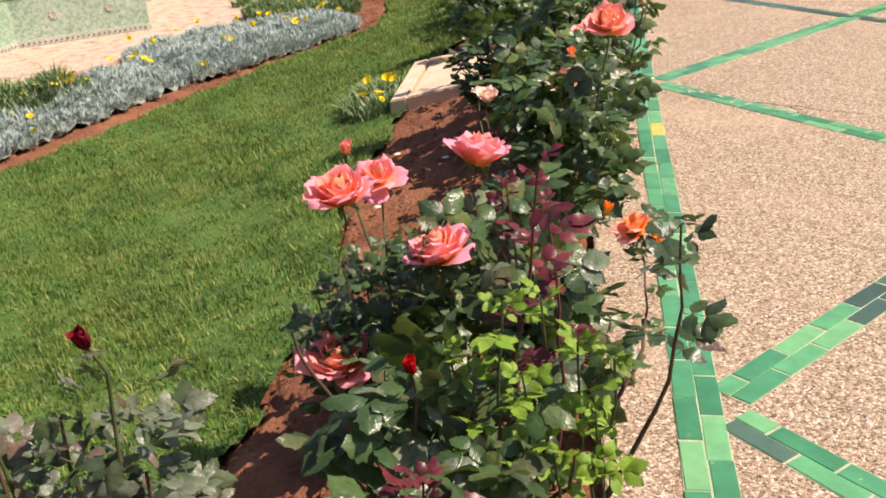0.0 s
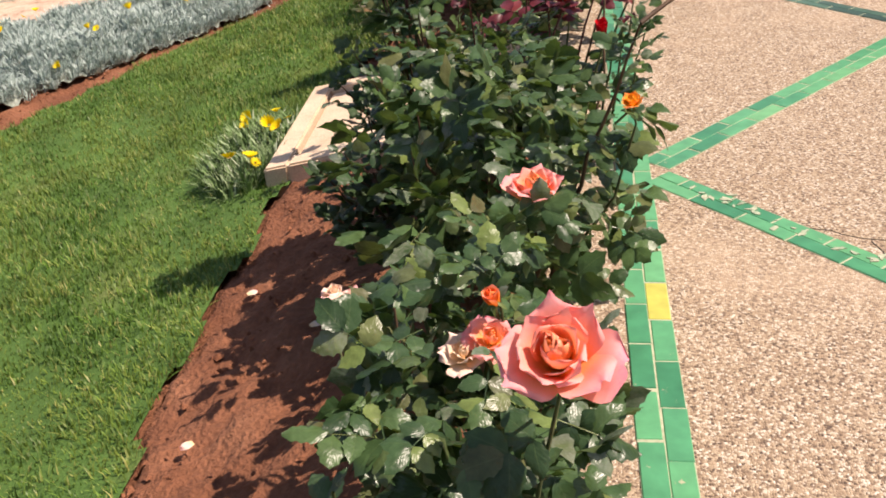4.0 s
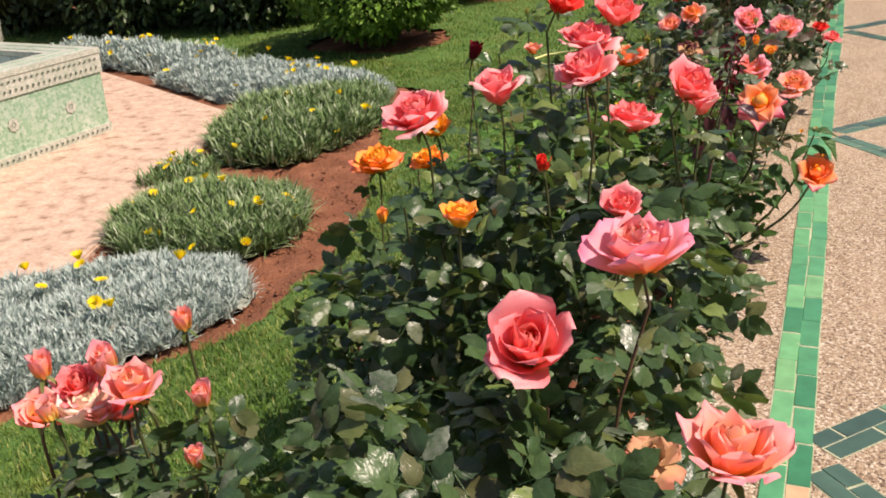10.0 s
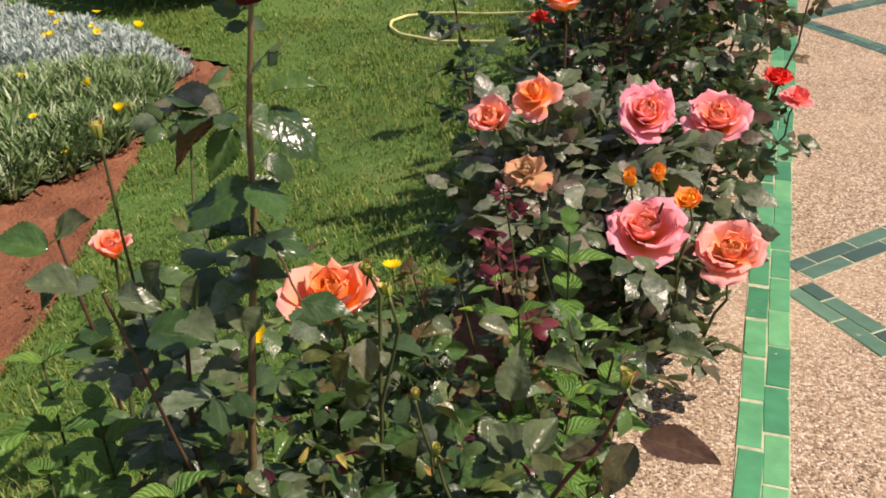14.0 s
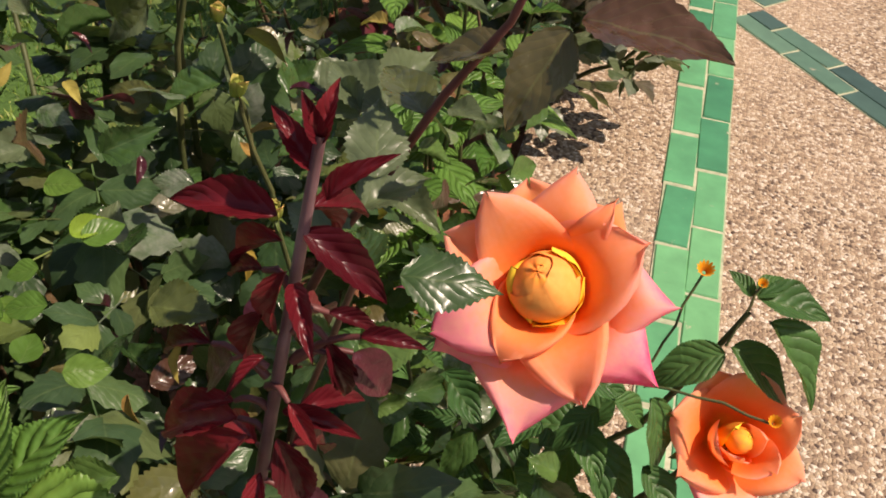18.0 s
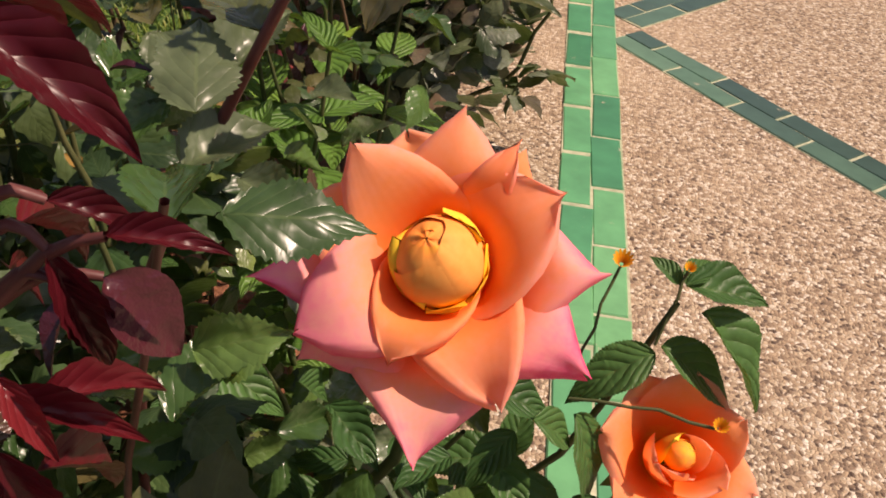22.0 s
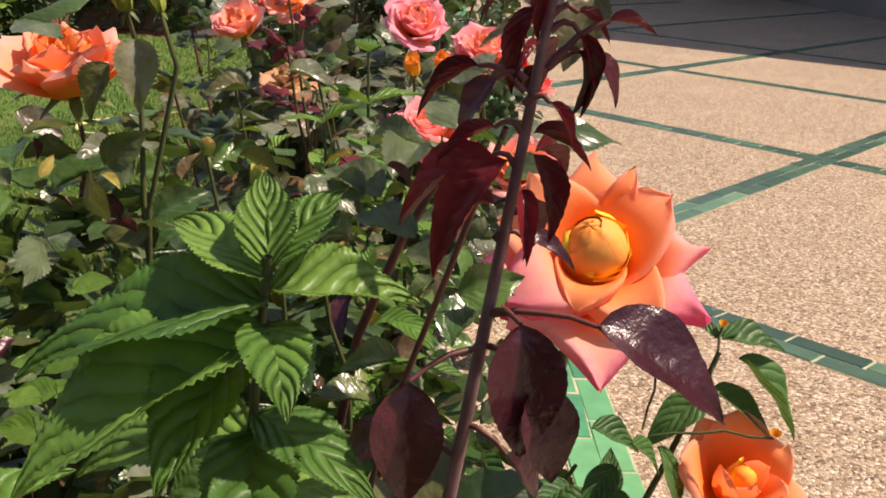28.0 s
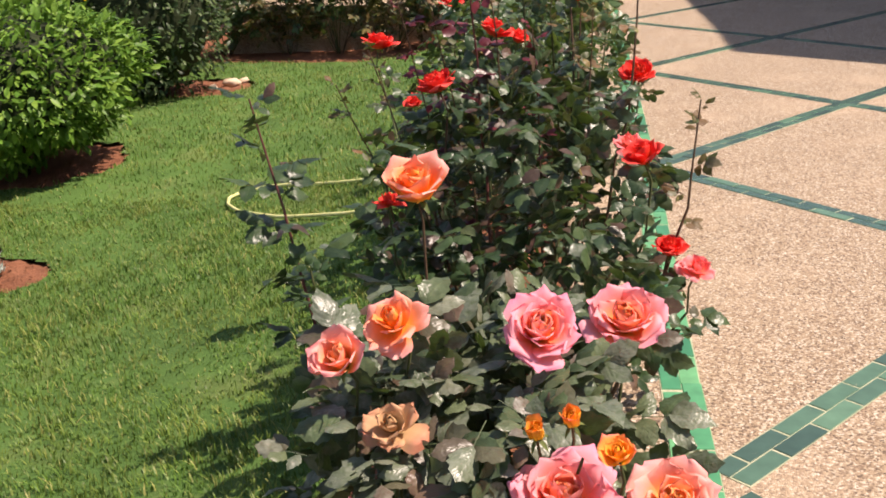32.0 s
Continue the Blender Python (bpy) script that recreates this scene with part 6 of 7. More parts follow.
for bx, by, bz, wx, wy, wz, s in ((-0.84, 9.42, 0.62, -0.8, -0.2, 0.15, 0.10), (-0.80, 9.4, 0.66, 0.6, -0.2, 0.5, 0.10), (-0.80, 9.42, 0.58, -0.4, -0.7, -0.4, 0.08), (-0.79, 9.42, 0.48, 0.7, -0.4, -0.2, 0.08), (-0.78, 9.42, 0.44, -0.8, -0.3, -0.2, 0.075)):
    leaf_at(tall, ME_GLOSS, (bx, by, bz), (wx, wy, wz), (0.1, -0.5, 0.9), s)
part("cane", tube("cane", bend((-0.72, 9.42, -0.2), (-0.81, 9.41, 0.66), 8, (0.02, 0, 0), 0.004), [0.006, 0.004, 0.003], M_stem_brown), tall)
low, ax = rose(tall, -0.47, 9.12, 0.98, 0.018, "green", "bud", (0.0, -0.05, 1))
part("cane", tube("cane", bend((-0.36, 9.15, -0.08), low, 8, (-0.03, 0, 0), 0.003), [0.004, 0.0025, 0.0018], M_stem), tall)


lantana = thing("lantana", (-0.25, 8.8, -0.06), "leafy lantana with toothed mid-green leaves", "lantana")
# the shoot that stands nearest the path, leaf by leaf
top_pts = bend((-0.08, 8.85, 0), (0.01, 8.70, 0.69), 10, (0, 0, 0), 0.003)
part("stem", tube("stem", top_pts, [0.005, 0.0035, 0.002], M_stem), lantana)
for z, wx, wy, wz, s in ((0.685, -0.1, 0.5, 0.75, 0.042), (0.685, 0.4, 0.35, 0.6, 0.045), (0.68, -0.55, 0.45, 0.35, 0.06), (0.675, 0.95, 0.15, 0.05, 0.06), (0.67, -0.95, -0.05, -0.05, 0.10), (0.66, 0.2, -0.75, 0.0, 0.05), (0.655, -0.8, -0.45, -0.25, 0.105), (0.65, -0.35, -0.85, -0.35, 0.075),
                         (0.61, 0.75, -0.4, -0.05, 0.06), (0.60, -0.95, 0.2, -0.1, 0.09), (0.60, 0.1, -0.9, -0.3, 0.07), (0.56, 0.8, 0.4, 0, 0.07), (0.55, -0.7, -0.6, -0.2, 0.09), (0.50, 0.5, -0.8, -0.2, 0.08), (0.48, -0.9, 0.3, -0.1, 0.085)):
    i = int(np.argmin(np.abs(top_pts[:, 2] - z)))
    leaf_at(lantana, ME_LANTANA, top_pts[i] + np.array([0, 0, z - top_pts[i][2]]), (wx, wy, wz), (0.15 * wx, -0.25, 1.0), s * 1.08)
for fx, fy, tx, ty, tz, s in ((-0.3, 8.8, -0.28, 8.68, 0.55, 0.085), (-0.3, 8.9, -0.42, 8.62, 0.52, 0.085), (-0.4, 8.9, -0.58, 8.7, 0.50, 0.08), (-0.3, 8.9, -0.33, 8.95, 0.56, 0.085), (-0.4, 8.9, -0.55, 9.0, 0.50, 0.08),
                              (-0.2, 8.8, -0.25, 8.5, 0.42, 0.08), (-0.3, 8.8, -0.45, 8.45, 0.40, 0.08), (0.0, 8.9, 0.05, 8.85, 0.40, 0.075), (-0.5, 8.85, -0.68, 8.55, 0.42, 0.08), (-0.45, 8.7, -0.6, 8.35, 0.36, 0.08), (-0.2, 8.85, -0.22, 8.82, 0.60, 0.085), (-0.4, 8.8, -0.48, 8.82, 0.54, 0.085), (-0.3, 8.6, -0.34, 8.35, 0.34, 0.075),
                              (-0.6, 8.95, -0.71, 8.92, 0.48, 0.085), (-0.45, 8.8, -0.47, 8.74, 0.50, 0.09), (-0.55, 9.15, -0.59, 9.16, 0.48, 0.085), (-0.35, 8.95, -0.35, 8.91, 0.50, 0.09), (-0.25, 8.8, -0.22, 8.76, 0.50, 0.085), (-0.8, 9.1, -0.93, 9.05, 0.44, 0.085), (-0.7, 9.15, -0.79, 9.1, 0.47, 0.085), (-0.7, 9.2, -0.76, 9.26, 0.46, 0.085), (-0.45, 9.0, -0.47, 8.98, 0.50, 0.085), (-0.6, 8.8, -0.64, 8.75, 0.46, 0.085), (-0.4, 8.75, -0.36, 8.66, 0.46, 0.085), (-0.6, 8.9, -0.85, 8.8, 0.40, 0.08), (-0.5, 8.7, -0.78, 8.6, 0.38, 0.08)):
    lantana_shoot(lantana, (fx, fy, float(height(fx))), (tx, ty, tz + (0.05 if tx < -0.2 else 0.0)), 8, s * 1.12)
lantana_edge = thing("lantana", (0.2, 9.25, 0.0), "lantana shoot reaching over the paving, with small orange flower heads", "lantana")
epts = bend((0.12, 9.28, 0.0), (0.365, 9.19, 0.445), 12, (0.03, -0.03, -0.02), 0.002)
part("stem", tube("stem", epts, [0.005, 0.004, 0.0025], M_stem), lantana_edge)
for bx, by, bz, wx, wy, wz, s, nx in ((0.355, 9.17, 0.41, -0.9, -0.3, -0.35, 0.075, 0), (0.36, 9.18, 0.41, 0.85, -0.15, -0.35, 0.08, 0.4), (0.385, 9.19, 0.44, 0.75, -0.25, -0.65, 0.095, 0.8), (0.37, 9.2, 0.455, 0.95, 0.1, -0.05, 0.07, 0.2), (0.365, 9.2, 0.455, -0.5, 0.3, 0.35, 0.03, 0), (0.37, 9.2, 0.455, 0.5, 0.7, 0.2, 0.04, 0),
                                      (0.30, 9.13, 0.375, 0.55, -0.35, -0.8, 0.085, 0.7), (0.255, 9.14, 0.305, -0.95, -0.1, 0.0, 0.075, 0), (0.255, 9.12, 0.32, 0.45, -0.6, -0.5, 0.07, 0.3), (0.26, 9.14, 0.31, 0.1, 0.4, 0.8, 0.05, 0), (0.25, 9.13, 0.30, -0.4, -0.8, -0.4, 0.07, 0), (0.26, 9.13, 0.30, 0.8, -0.5, -0.3, 0.07, 0.2),
                                      (0.22, 9.15, 0.22, -0.9, -0.3, 0, 0.07, 0), (0.22, 9.15, 0.22, 0.7, -0.6, 0, 0.07, 0), (0.2, 9.17, 0.2, 0.2, -0.9, 0.1, 0.07, 0), (0.19, 9.2, 0.18, -0.8, 0.5, 0.2, 0.07, 0)):
    leaf_at(lantana_edge, ME_LANTANA_DARK, (bx, by, bz), (wx, wy, wz), (nx, -0.3, 1.0), s)
for bx, bz in ((0.172, 0.352), (0.213, 0.36), (0.244, 0.336), (0.258, 0.362), (0.31, 0.307), (0.267, 0.256), (0.215, 0.317), (0.156, 0.30), (0.139, 0.327), (0.10, 0.40), (0.12, 0.37), (0.234, 0.40), (0.267, 0.395), (0.04, 0.42), (0.05, 0.40), (0.0, 0.38), (0.19, 0.27), (0.12, 0.28), (0.08, 0.33)):
    b = rng.uniform(0, 6.28)
    leaf_at(lantana_edge, ME_LANTANA_DARK, (bx, 9.1 + rng.normal(0, 0.02), bz), (math.cos(b), 0.5 * math.sin(b) - 0.3, rng.uniform(-0.5, 0.1)), (rng.normal(0, 0.3), -0.4, 1.0), rng.uniform(0.045, 0.065))
for bx, bz in ((0.22, 0.37), (0.15, 0.34), (0.07, 0.41)):
    part("stem", tube("stem", bend((0.12, 9.28, 0.0), (bx, 9.1, bz), 7, (0, 0, 0), 0.004), [0.004, 0.002], M_stem), lantana_edge)
lantana_shoot(lantana_edge, (0.12, 9.3, 0), (0.10, 9.22, 0.30), 5, 0.065, (0.0, -0.03, 0), 0.3)
for fx, fy, tx, ty, tz, np_, s in ((0.02, 9.75, 0.0, 9.66, 0.66, 8, 0.085), (0.0, 9.6, -0.04, 9.46, 0.60, 8, 0.085), (0.0, 9.5, 0.06, 9.38, 0.52, 7, 0.08), (0.05, 9.6, 0.10, 9.55, 0.50, 7, 0.08), (-0.05, 9.7, -0.13, 9.66, 0.52, 7, 0.085), (0.05, 9.45, 0.02, 9.28, 0.48, 7, 0.075)):
    lantana_shoot(lantana_edge, (fx, fy, 0.0 if fx > 0.05 else float(height(fx))), (tx, ty, tz), np_, s, (0.0, -0.03, 0), 0.3)


M_head = petal_stuff("orange_flower_head", [(0.0, (0.45, 0.16, 0.02)), (0.4, (0.75, 0.30, 0.02)), (1.0, (0.85, 0.42, 0.03))], 0.2)
ME_HEAD = ME_DAISY[2].copy()
ME_HEAD.materials.clear()
ME_HEAD.materials.append(M_head)


def flower_head(at, foot, label, size):
    ob = part("flower", ME_HEAD, lantana_edge, label)
    ob.matrix_basis = turn_to((1, 0, 0), (0.2, -0.4, 1), at, size)
    part("stem", tube("stem", bend(foot, at, 6, (0, 0, 0.004), 0.001), [0.0013], M_stem), lantana_edge)


flower_head((0.325, 9.235, 0.44), (0.30, 9.19, 0.36), "tiny orange-yellow flower head", 0.28)
flower_head((0.37, 9.205, 0.465), (0.355, 9.18, 0.41), "tiny faded flower head", 0.16)
flower_head((0.40, 9.115, 0.395), (0.295, 9.14, 0.38), "tiny faded orange flower head", 0.2)

# the great orange rose and its smaller neighbour, petal by petal
def petal_arrays(L, W, a0, a1, curl, cupped, tip, seed, r0=0.02):
    """One petal from the axis outwards: opening angle from a0 to a1, tip rolled by curl (degrees)."""
    r = np.random.default_rng(seed)
    NU, NV = 12, 12
    tv = np.linspace(0, 1, NV + 1)
    th = np.radians(a0 + (a1 - a0) * tv ** 0.9 + curl * np.clip((tv - 0.68) / 0.32, 0, 1) ** 1.5)
    rr = r0 + np.concatenate([[0], np.cumsum(np.sin((th[1:] + th[:-1]) / 2) * L / NV)])
    zz = np.concatenate([[0], np.cumsum(np.cos((th[1:] + th[:-1]) / 2) * L / NV)])
    p1, p2 = r.uniform(0, 6, 2)
    v, u = [], []
    for q in range(NV + 1):
        t = tv[q]
        w = W * (0.3 + 0.7 * t ** 0.55) * max(0.02, 1 - max(0.0, (t - 0.55) / 0.45) ** (1.45 if cupped > 1.7 else 2.6)) ** (0.95 if cupped > 1.7 else 0.8 if cupped > 1.2 else 0.55)
        Rc = max(rr[q] * cupped, W * 0.75)
        for j in range(NU + 1):
            s = 2 * j / NU - 1
            b = s * w / Rc
            roll = 0.55 * W * max(0, abs(s) - 0.4) ** 2 * t * (1 if cupped > 1.5 else -0.4)
            v.append((rr[q] - Rc * (1 - math.cos(b)) + 0.026 * math.sin(3.3 * s + p1) * t * t + roll, Rc * math.sin(b), zz[q] - roll * 1.2 + 0.03 * math.sin(4.2 * s + p2) * t * t + tip * (1 - s * s) ** 3 * t ** 4))
            u.append((0.5 + 0.5 * s, t))
    k = NU + 1
    f = [(p * k + j, p * k + j + 1, (p + 1) * k + j + 1, (p + 1) * k + j) for p in range(NV) for j in range(NU)]
    return np.array(v), np.array(f), np.array(u)


def open_petal(phi, reach, half, tip_z, bow, point, roll, cup, seed):
    """One petal of an open rose: its middle line stands up round the heart to bow and flares out to (reach, tip_z); point sharpens the tip, roll turns the margins back, cup wraps it round the heart."""
    r = np.random.default_rng(seed)
    NU, NV = 14, 14
    p0, p1, p2, p3 = np.array((0.03, 0.0)), np.array((bow[0] + 0.03, 0.02)), np.array(bow), np.array((reach, tip_z))
    a, b, c = r.uniform(0, 6, 3)
    v, u = [], []
    for i in range(NV + 1):
        t = i / NV
        rr, zz = (1 - t) ** 3 * p0 + 3 * t * (1 - t) ** 2 * p1 + 3 * t * t * (1 - t) * p2 + t ** 3 * p3
        edge = 0.64 - 0.24 * point
        k = max(0.0, (t - edge) / (1 - edge))
        taper = (1 - point) * math.sqrt(max(0.0, 1 - k * k)) + point * (1 - k) ** 0.85 * (1 + 0.3 * math.sin(math.pi * k))
        w = half * (0.25 + 0.75 * math.sin(math.pi / 2 * min(1.0, t / 0.5))) * max(0.02, taper)
        R = max(0.06, rr * (1.0 + 2.2 * (1 - cup)))
        for j in range(NU + 1):
            q = 2 * j / NU - 1
            e = max(0.0, abs(q) - 0.5) / 0.5
            g = q * w / R
            back = 0.32 * roll * half * e * e * (0.25 + t)
            rad = rr - R * (1 - math.cos(g)) * (0.4 + 0.6 * cup) + 0.016 * math.sin(3.1 * q + a) * t * t
            z = zz - back + 0.16 * cup * half * q * q * t + 0.022 * math.sin(2.6 * q + b) * t + 0.014 * math.sin(8 * t + 2 * q + c) * t * t + 0.02 * point * (1 - q * q) ** 4 * t ** 5
            v.append((rad, R * math.sin(g) * (1 - 0.16 * roll * e), z))
            u.append((0.5 + 0.5 * q, min(1.0, t * (0.82 + 0.18 * abs(q)) + 0.1 * e * t)))
    k = NU + 1
    f = [(p * k + j, p * k + j + 1, (p + 1) * k + j + 1, (p + 1) * k + j) for p in range(NV) for j in range(NU)]
    co, si = math.cos(radians(phi)), math.sin(radians(phi))
    v = np.array(v)
    return np.stack([v[:, 0] * co - v[:, 1] * si, v[:, 0] * si + v[:, 1] * co, v[:, 2]], -1), np.array(f), np.array(u)


def heart_arrays(seed, w, h, zc, slit):
    """The closed heart: lapped shells round a ball, each with a free lip that winds into an off-centre eye."""
    tilt = Vector((0.50 * math.cos(radians(slit)), 0.50 * math.sin(radians(slit)), 0.86)).normalized()
    turn = Vector((0, 0, 1)).rotation_difference(tilt).to_matrix()
    items = []
    for s, (start, sweep, top, grow) in enumerate(((0, 360, 2, 0.97), (40, 250, 10, 0.985), (165, 240, 19, 1.005), (290, 235, 30, 1.025), (60, 210, 50, 1.05))):
        NU, NV = 26, 14
        v, u = [], []
        for i in range(NV + 1):
            t = i / NV
            for j in range(NU + 1):
                q = j / NU
                edge = top * (1 + 0.35 * math.sin(math.pi * q * 2 + s) * (s > 0))
                e = radians(150 + (edge - 150) * t)
                az = radians(start + sweep * q)
                k = grow * (1 + (0.02 * t ** 6 if s else 0) + 0.03 * math.sin(7 * az) * math.exp(-(e / 0.45) ** 2) - 0.05 * (abs(2 * q - 1) ** 6) * (s > 0) + 0.012 * math.sin(5 * az + 3 * t + seed))
                d = turn @ Vector((math.sin(e) * math.cos(az), math.sin(e) * math.sin(az), math.cos(e)))
                v.append((d.x * w * k, d.y * w * k, zc + d.z * h * k))
                u.append((q, 0.10 + 0.02 * s + (0.16 * t ** 5 if s < 3 else 0.03 * t)))
        k = NU + 1
        items.append((np.array(v), np.array([(p * k + j, p * k + j + 1, (p + 1) * k + j + 1, (p + 1) * k + j) for p in range(NV) for j in range(NU)]), np.array(u)))
    return joined(items)


def great_rose(parent, at, axis, d, petals, seed, label, slit=100, heart=1.0, zc=0.225):
    """A large open rose whose petals are parts of their own: (bearing, reach, half width, tip height, bow, point, roll, cup, tint)."""
    ax = Vector(axis).normalized()
    q = Vector((0, 0, 1)).rotation_difference(ax).to_matrix().to_4x4()
    fl = heart_arrays(seed, 0.132 * heart, 0.152 * heart, zc, slit)
    head = part("bloom", mesh_np("bloom", fl[0], fl[1], PETALS["heart"], fl[2]), parent, label)
    head.matrix_basis = Matrix.Translation(Vector(at) - ax * (zc * d)) @ q @ Matrix.Scale(d, 4)
    c = new("calyx", ME_CALYX)
    c.parent = head
    for k, (phi, reach, half, tz, bow, point, roll, cup, tint) in enumerate(petals):
        fl = open_petal(phi, reach, half, tz, bow, point, roll, cup, seed + k)
        ob = new("petal", mesh_np("petal", fl[0], fl[1], PETALS[tint], fl[2]))
        ob.parent = head
    return Vector(at) - ax * (0.3 * d), ax


close = thing("rose_bush", (0.1, 9.0, 0.0), "rose bush with two orange blooms and a maroon young shoot", "rose bush", "roses of the long bed")
O, B, H = "orange", "blush", "heart"
FIRST = [(160, 0.135, 0.19, 0.27, (0.145, 0.19), 0.0, 0.1, 1.0, H), (262, 0.138, 0.19, 0.245, (0.145, 0.16), 0.0, 0.2, 1.0, H), (312, 0.136, 0.19, 0.26, (0.139, 0.18), 0.0, 0.2, 1.0, H), (95, 0.135, 0.18, 0.28, (0.145, 0.19), 0.0, 0.0, 1.0, H), (30, 0.133, 0.2, 0.27, (0.138, 0.18), 0.0, 0.2, 1.0, H),
         (252, 0.32, 0.24, 0.27, (0.122, 0.40), 0.3, 0.9, 1.0, O), (135, 0.40, 0.24, 0.35, (0.13, 0.30), 0.4, 0.5, 0.95, O), (88, 0.45, 0.26, 0.24, (0.15, 0.34), 0.7, 0.5, 0.8, O), (36, 0.40, 0.30, 0.30, (0.135, 0.32), 0.35, 0.4, 0.95, O), (64, 0.41, 0.08, 0.30, (0.17, 0.34), 0.1, 0.7, 0.4, O),
         (300, 0.45, 0.30, 0.22, (0.15, 0.42), 0.5, 1.2, 0.9, O), (214, 0.46, 0.33, 0.24, (0.15, 0.43), 0.3, 1.5, 0.9, B), (165, 0.42, 0.24, 0.24, (0.16, 0.32), 0.5, 0.4, 0.75, O),
         (5, 0.49, 0.25, 0.16, (0.24, 0.32), 1.0, 0.6, 0.5, B), (331, 0.545, 0.26, 0.14, (0.25, 0.31), 1.0, 0.7, 0.5, B), (271, 0.59, 0.34, 0.14, (0.27, 0.30), 0.9, 0.7, 0.5, B), (193, 0.545, 0.22, 0.27, (0.27, 0.24), 1.0, 0.6, 0.4, B), (222, 0.49, 0.30, 0.13, (0.25, 0.29), 0.6, 0.6, 0.6, B), (112, 0.42, 0.29, 0.13, (0.23, 0.27), 0.7, 0.5, 0.6, O), (62, 0.42, 0.28, 0.13, (0.23, 0.27), 0.6, 0.5, 0.6, O)]
low, ax = great_rose(close, (0.195, 8.975, 0.611), (0.0, -0.74, 0.68), 0.165, FIRST, 3, "great orange rose bloom with a yellow heart and pink petal tips", 130)
part("cane", tube("cane", bend((0.05, 9.1, 0), low, 9, (0.03, 0.03, 0), 0.004), [0.007, 0.005, 0.004], M_stem), close)
SECOND = [(150, 0.10, 0.14, 0.42, (0.12, 0.26), 0.1, 0.2, 1.0, H), (265, 0.12, 0.14, 0.42, (0.13, 0.26), 0.3, 0.3, 1.0, O), (20, 0.12, 0.14, 0.42, (0.13, 0.26), 0.2, 0.3, 1.0, O), (205, 0.21, 0.20, 0.44, (0.16, 0.30), 0.5, 0.6, 0.95, O), (325, 0.24, 0.22, 0.40, (0.17, 0.30), 0.3, 0.6, 0.9, O),
          (92, 0.43, 0.34, 0.40, (0.22, 0.30), 0.35, 0.3, 0.8, O), (40, 0.38, 0.26, 0.34, (0.21, 0.30), 0.3, 0.4, 0.8, O), (178, 0.47, 0.33, 0.34, (0.23, 0.32), 0.3, 0.45, 0.7, O), (345, 0.46, 0.32, 0.26, (0.22, 0.32), 0.5, 0.8, 0.65, O), (266, 0.55, 0.31, 0.20, (0.26, 0.32), 0.7, 0.7, 0.6, B), (225, 0.45, 0.29, 0.28, (0.23, 0.32), 0.3, 0.7, 0.7, O), (128, 0.47, 0.29, 0.28, (0.24, 0.28), 0.4, 0.4, 0.6, O)]
low, ax = great_rose(close, (0.388, 9.14, 0.338), (0.15, -0.6, 0.78), 0.145, SECOND, 9, "bright orange rose bloom half hidden by lantana leaves", 60, 0.62, 0.27)
part("cane", tube("cane", bend((0.08, 9.12, 0), low, 9, (0.05, 0.0, 0), 0.004), [0.007, 0.005, 0.0035], M_stem), close)
# maroon shoot before the rose
mpts = np.stack([0.014 + 0.135 * np.linspace(0, 0.86, 14), 8.738 + 0.004 * np.sin(np.linspace(0, 6, 14)), np.linspace(0, 0.86, 14)], -1)
part("cane", tube("cane", mpts, [0.0052, 0.0042, 0.0034, 0.0018], M_stem_plum, 8), close)
MARBROAD = [mesh_np("leaf", *fl[:2], M_maroon_gloss, fl[2]) for fl in (fine_leaf(0.62, 0.003, 0.16, 0.22, 0.1, 6, 26, 41), fine_leaf(0.56, 0.003, 0.2, 0.3, 0.1, 6, 26, 42))]


M_young = leaf_stuff("young_wine_leaf", [(0.0, (0.06, 0.005, 0.009)), (0.5, (0.125, 0.010, 0.015)), (1.0, (0.20, 0.02, 0.024))], 0.34, 0.22, 0.0, True, True, 0.3, 0.05)
MARNARROW = [mesh_np("leaf", *fl[:2], M_young, fl[2]) for fl in (fine_leaf(0.30, 0.008, 0.6, 0.4, 0.2, 6, 20, 43), fine_leaf(0.26, 0.008, 0.8, 0.55, 0.2, 6, 20, 44), fine_leaf(0.38, 0.008, 0.45, 0.3, 0.2, 6, 20, 45))]


def maroon_leaf(z, stalk, tip, size, broad=False):
    """A young leaf on its stalk: stalk end and tip direction are given from the cane's node at height z."""
    i = int(np.argmin(np.abs(mpts[:, 2] - z)))
    node = mpts[i] + np.array([0, 0, z - mpts[i][2]])
    end = node + np.array(stalk)
    if abs(stalk[0]) > 0.008:
        part("leaf_stalk", tube("leaf_stalk", bend(node, end, 5, (0, 0, 0.004), 0.0005), [0.0018, 0.0011], M_stem_maroon, 5), close)
    leaf_at(close, MARBROAD if broad else MARNARROW if z > 0.69 else ME_MAROON, end, tip, (0.15 * tip[0], -0.45, 0.9), size * (0.72 if z > 0.74 else 0.95), "glossy maroon young leaf")


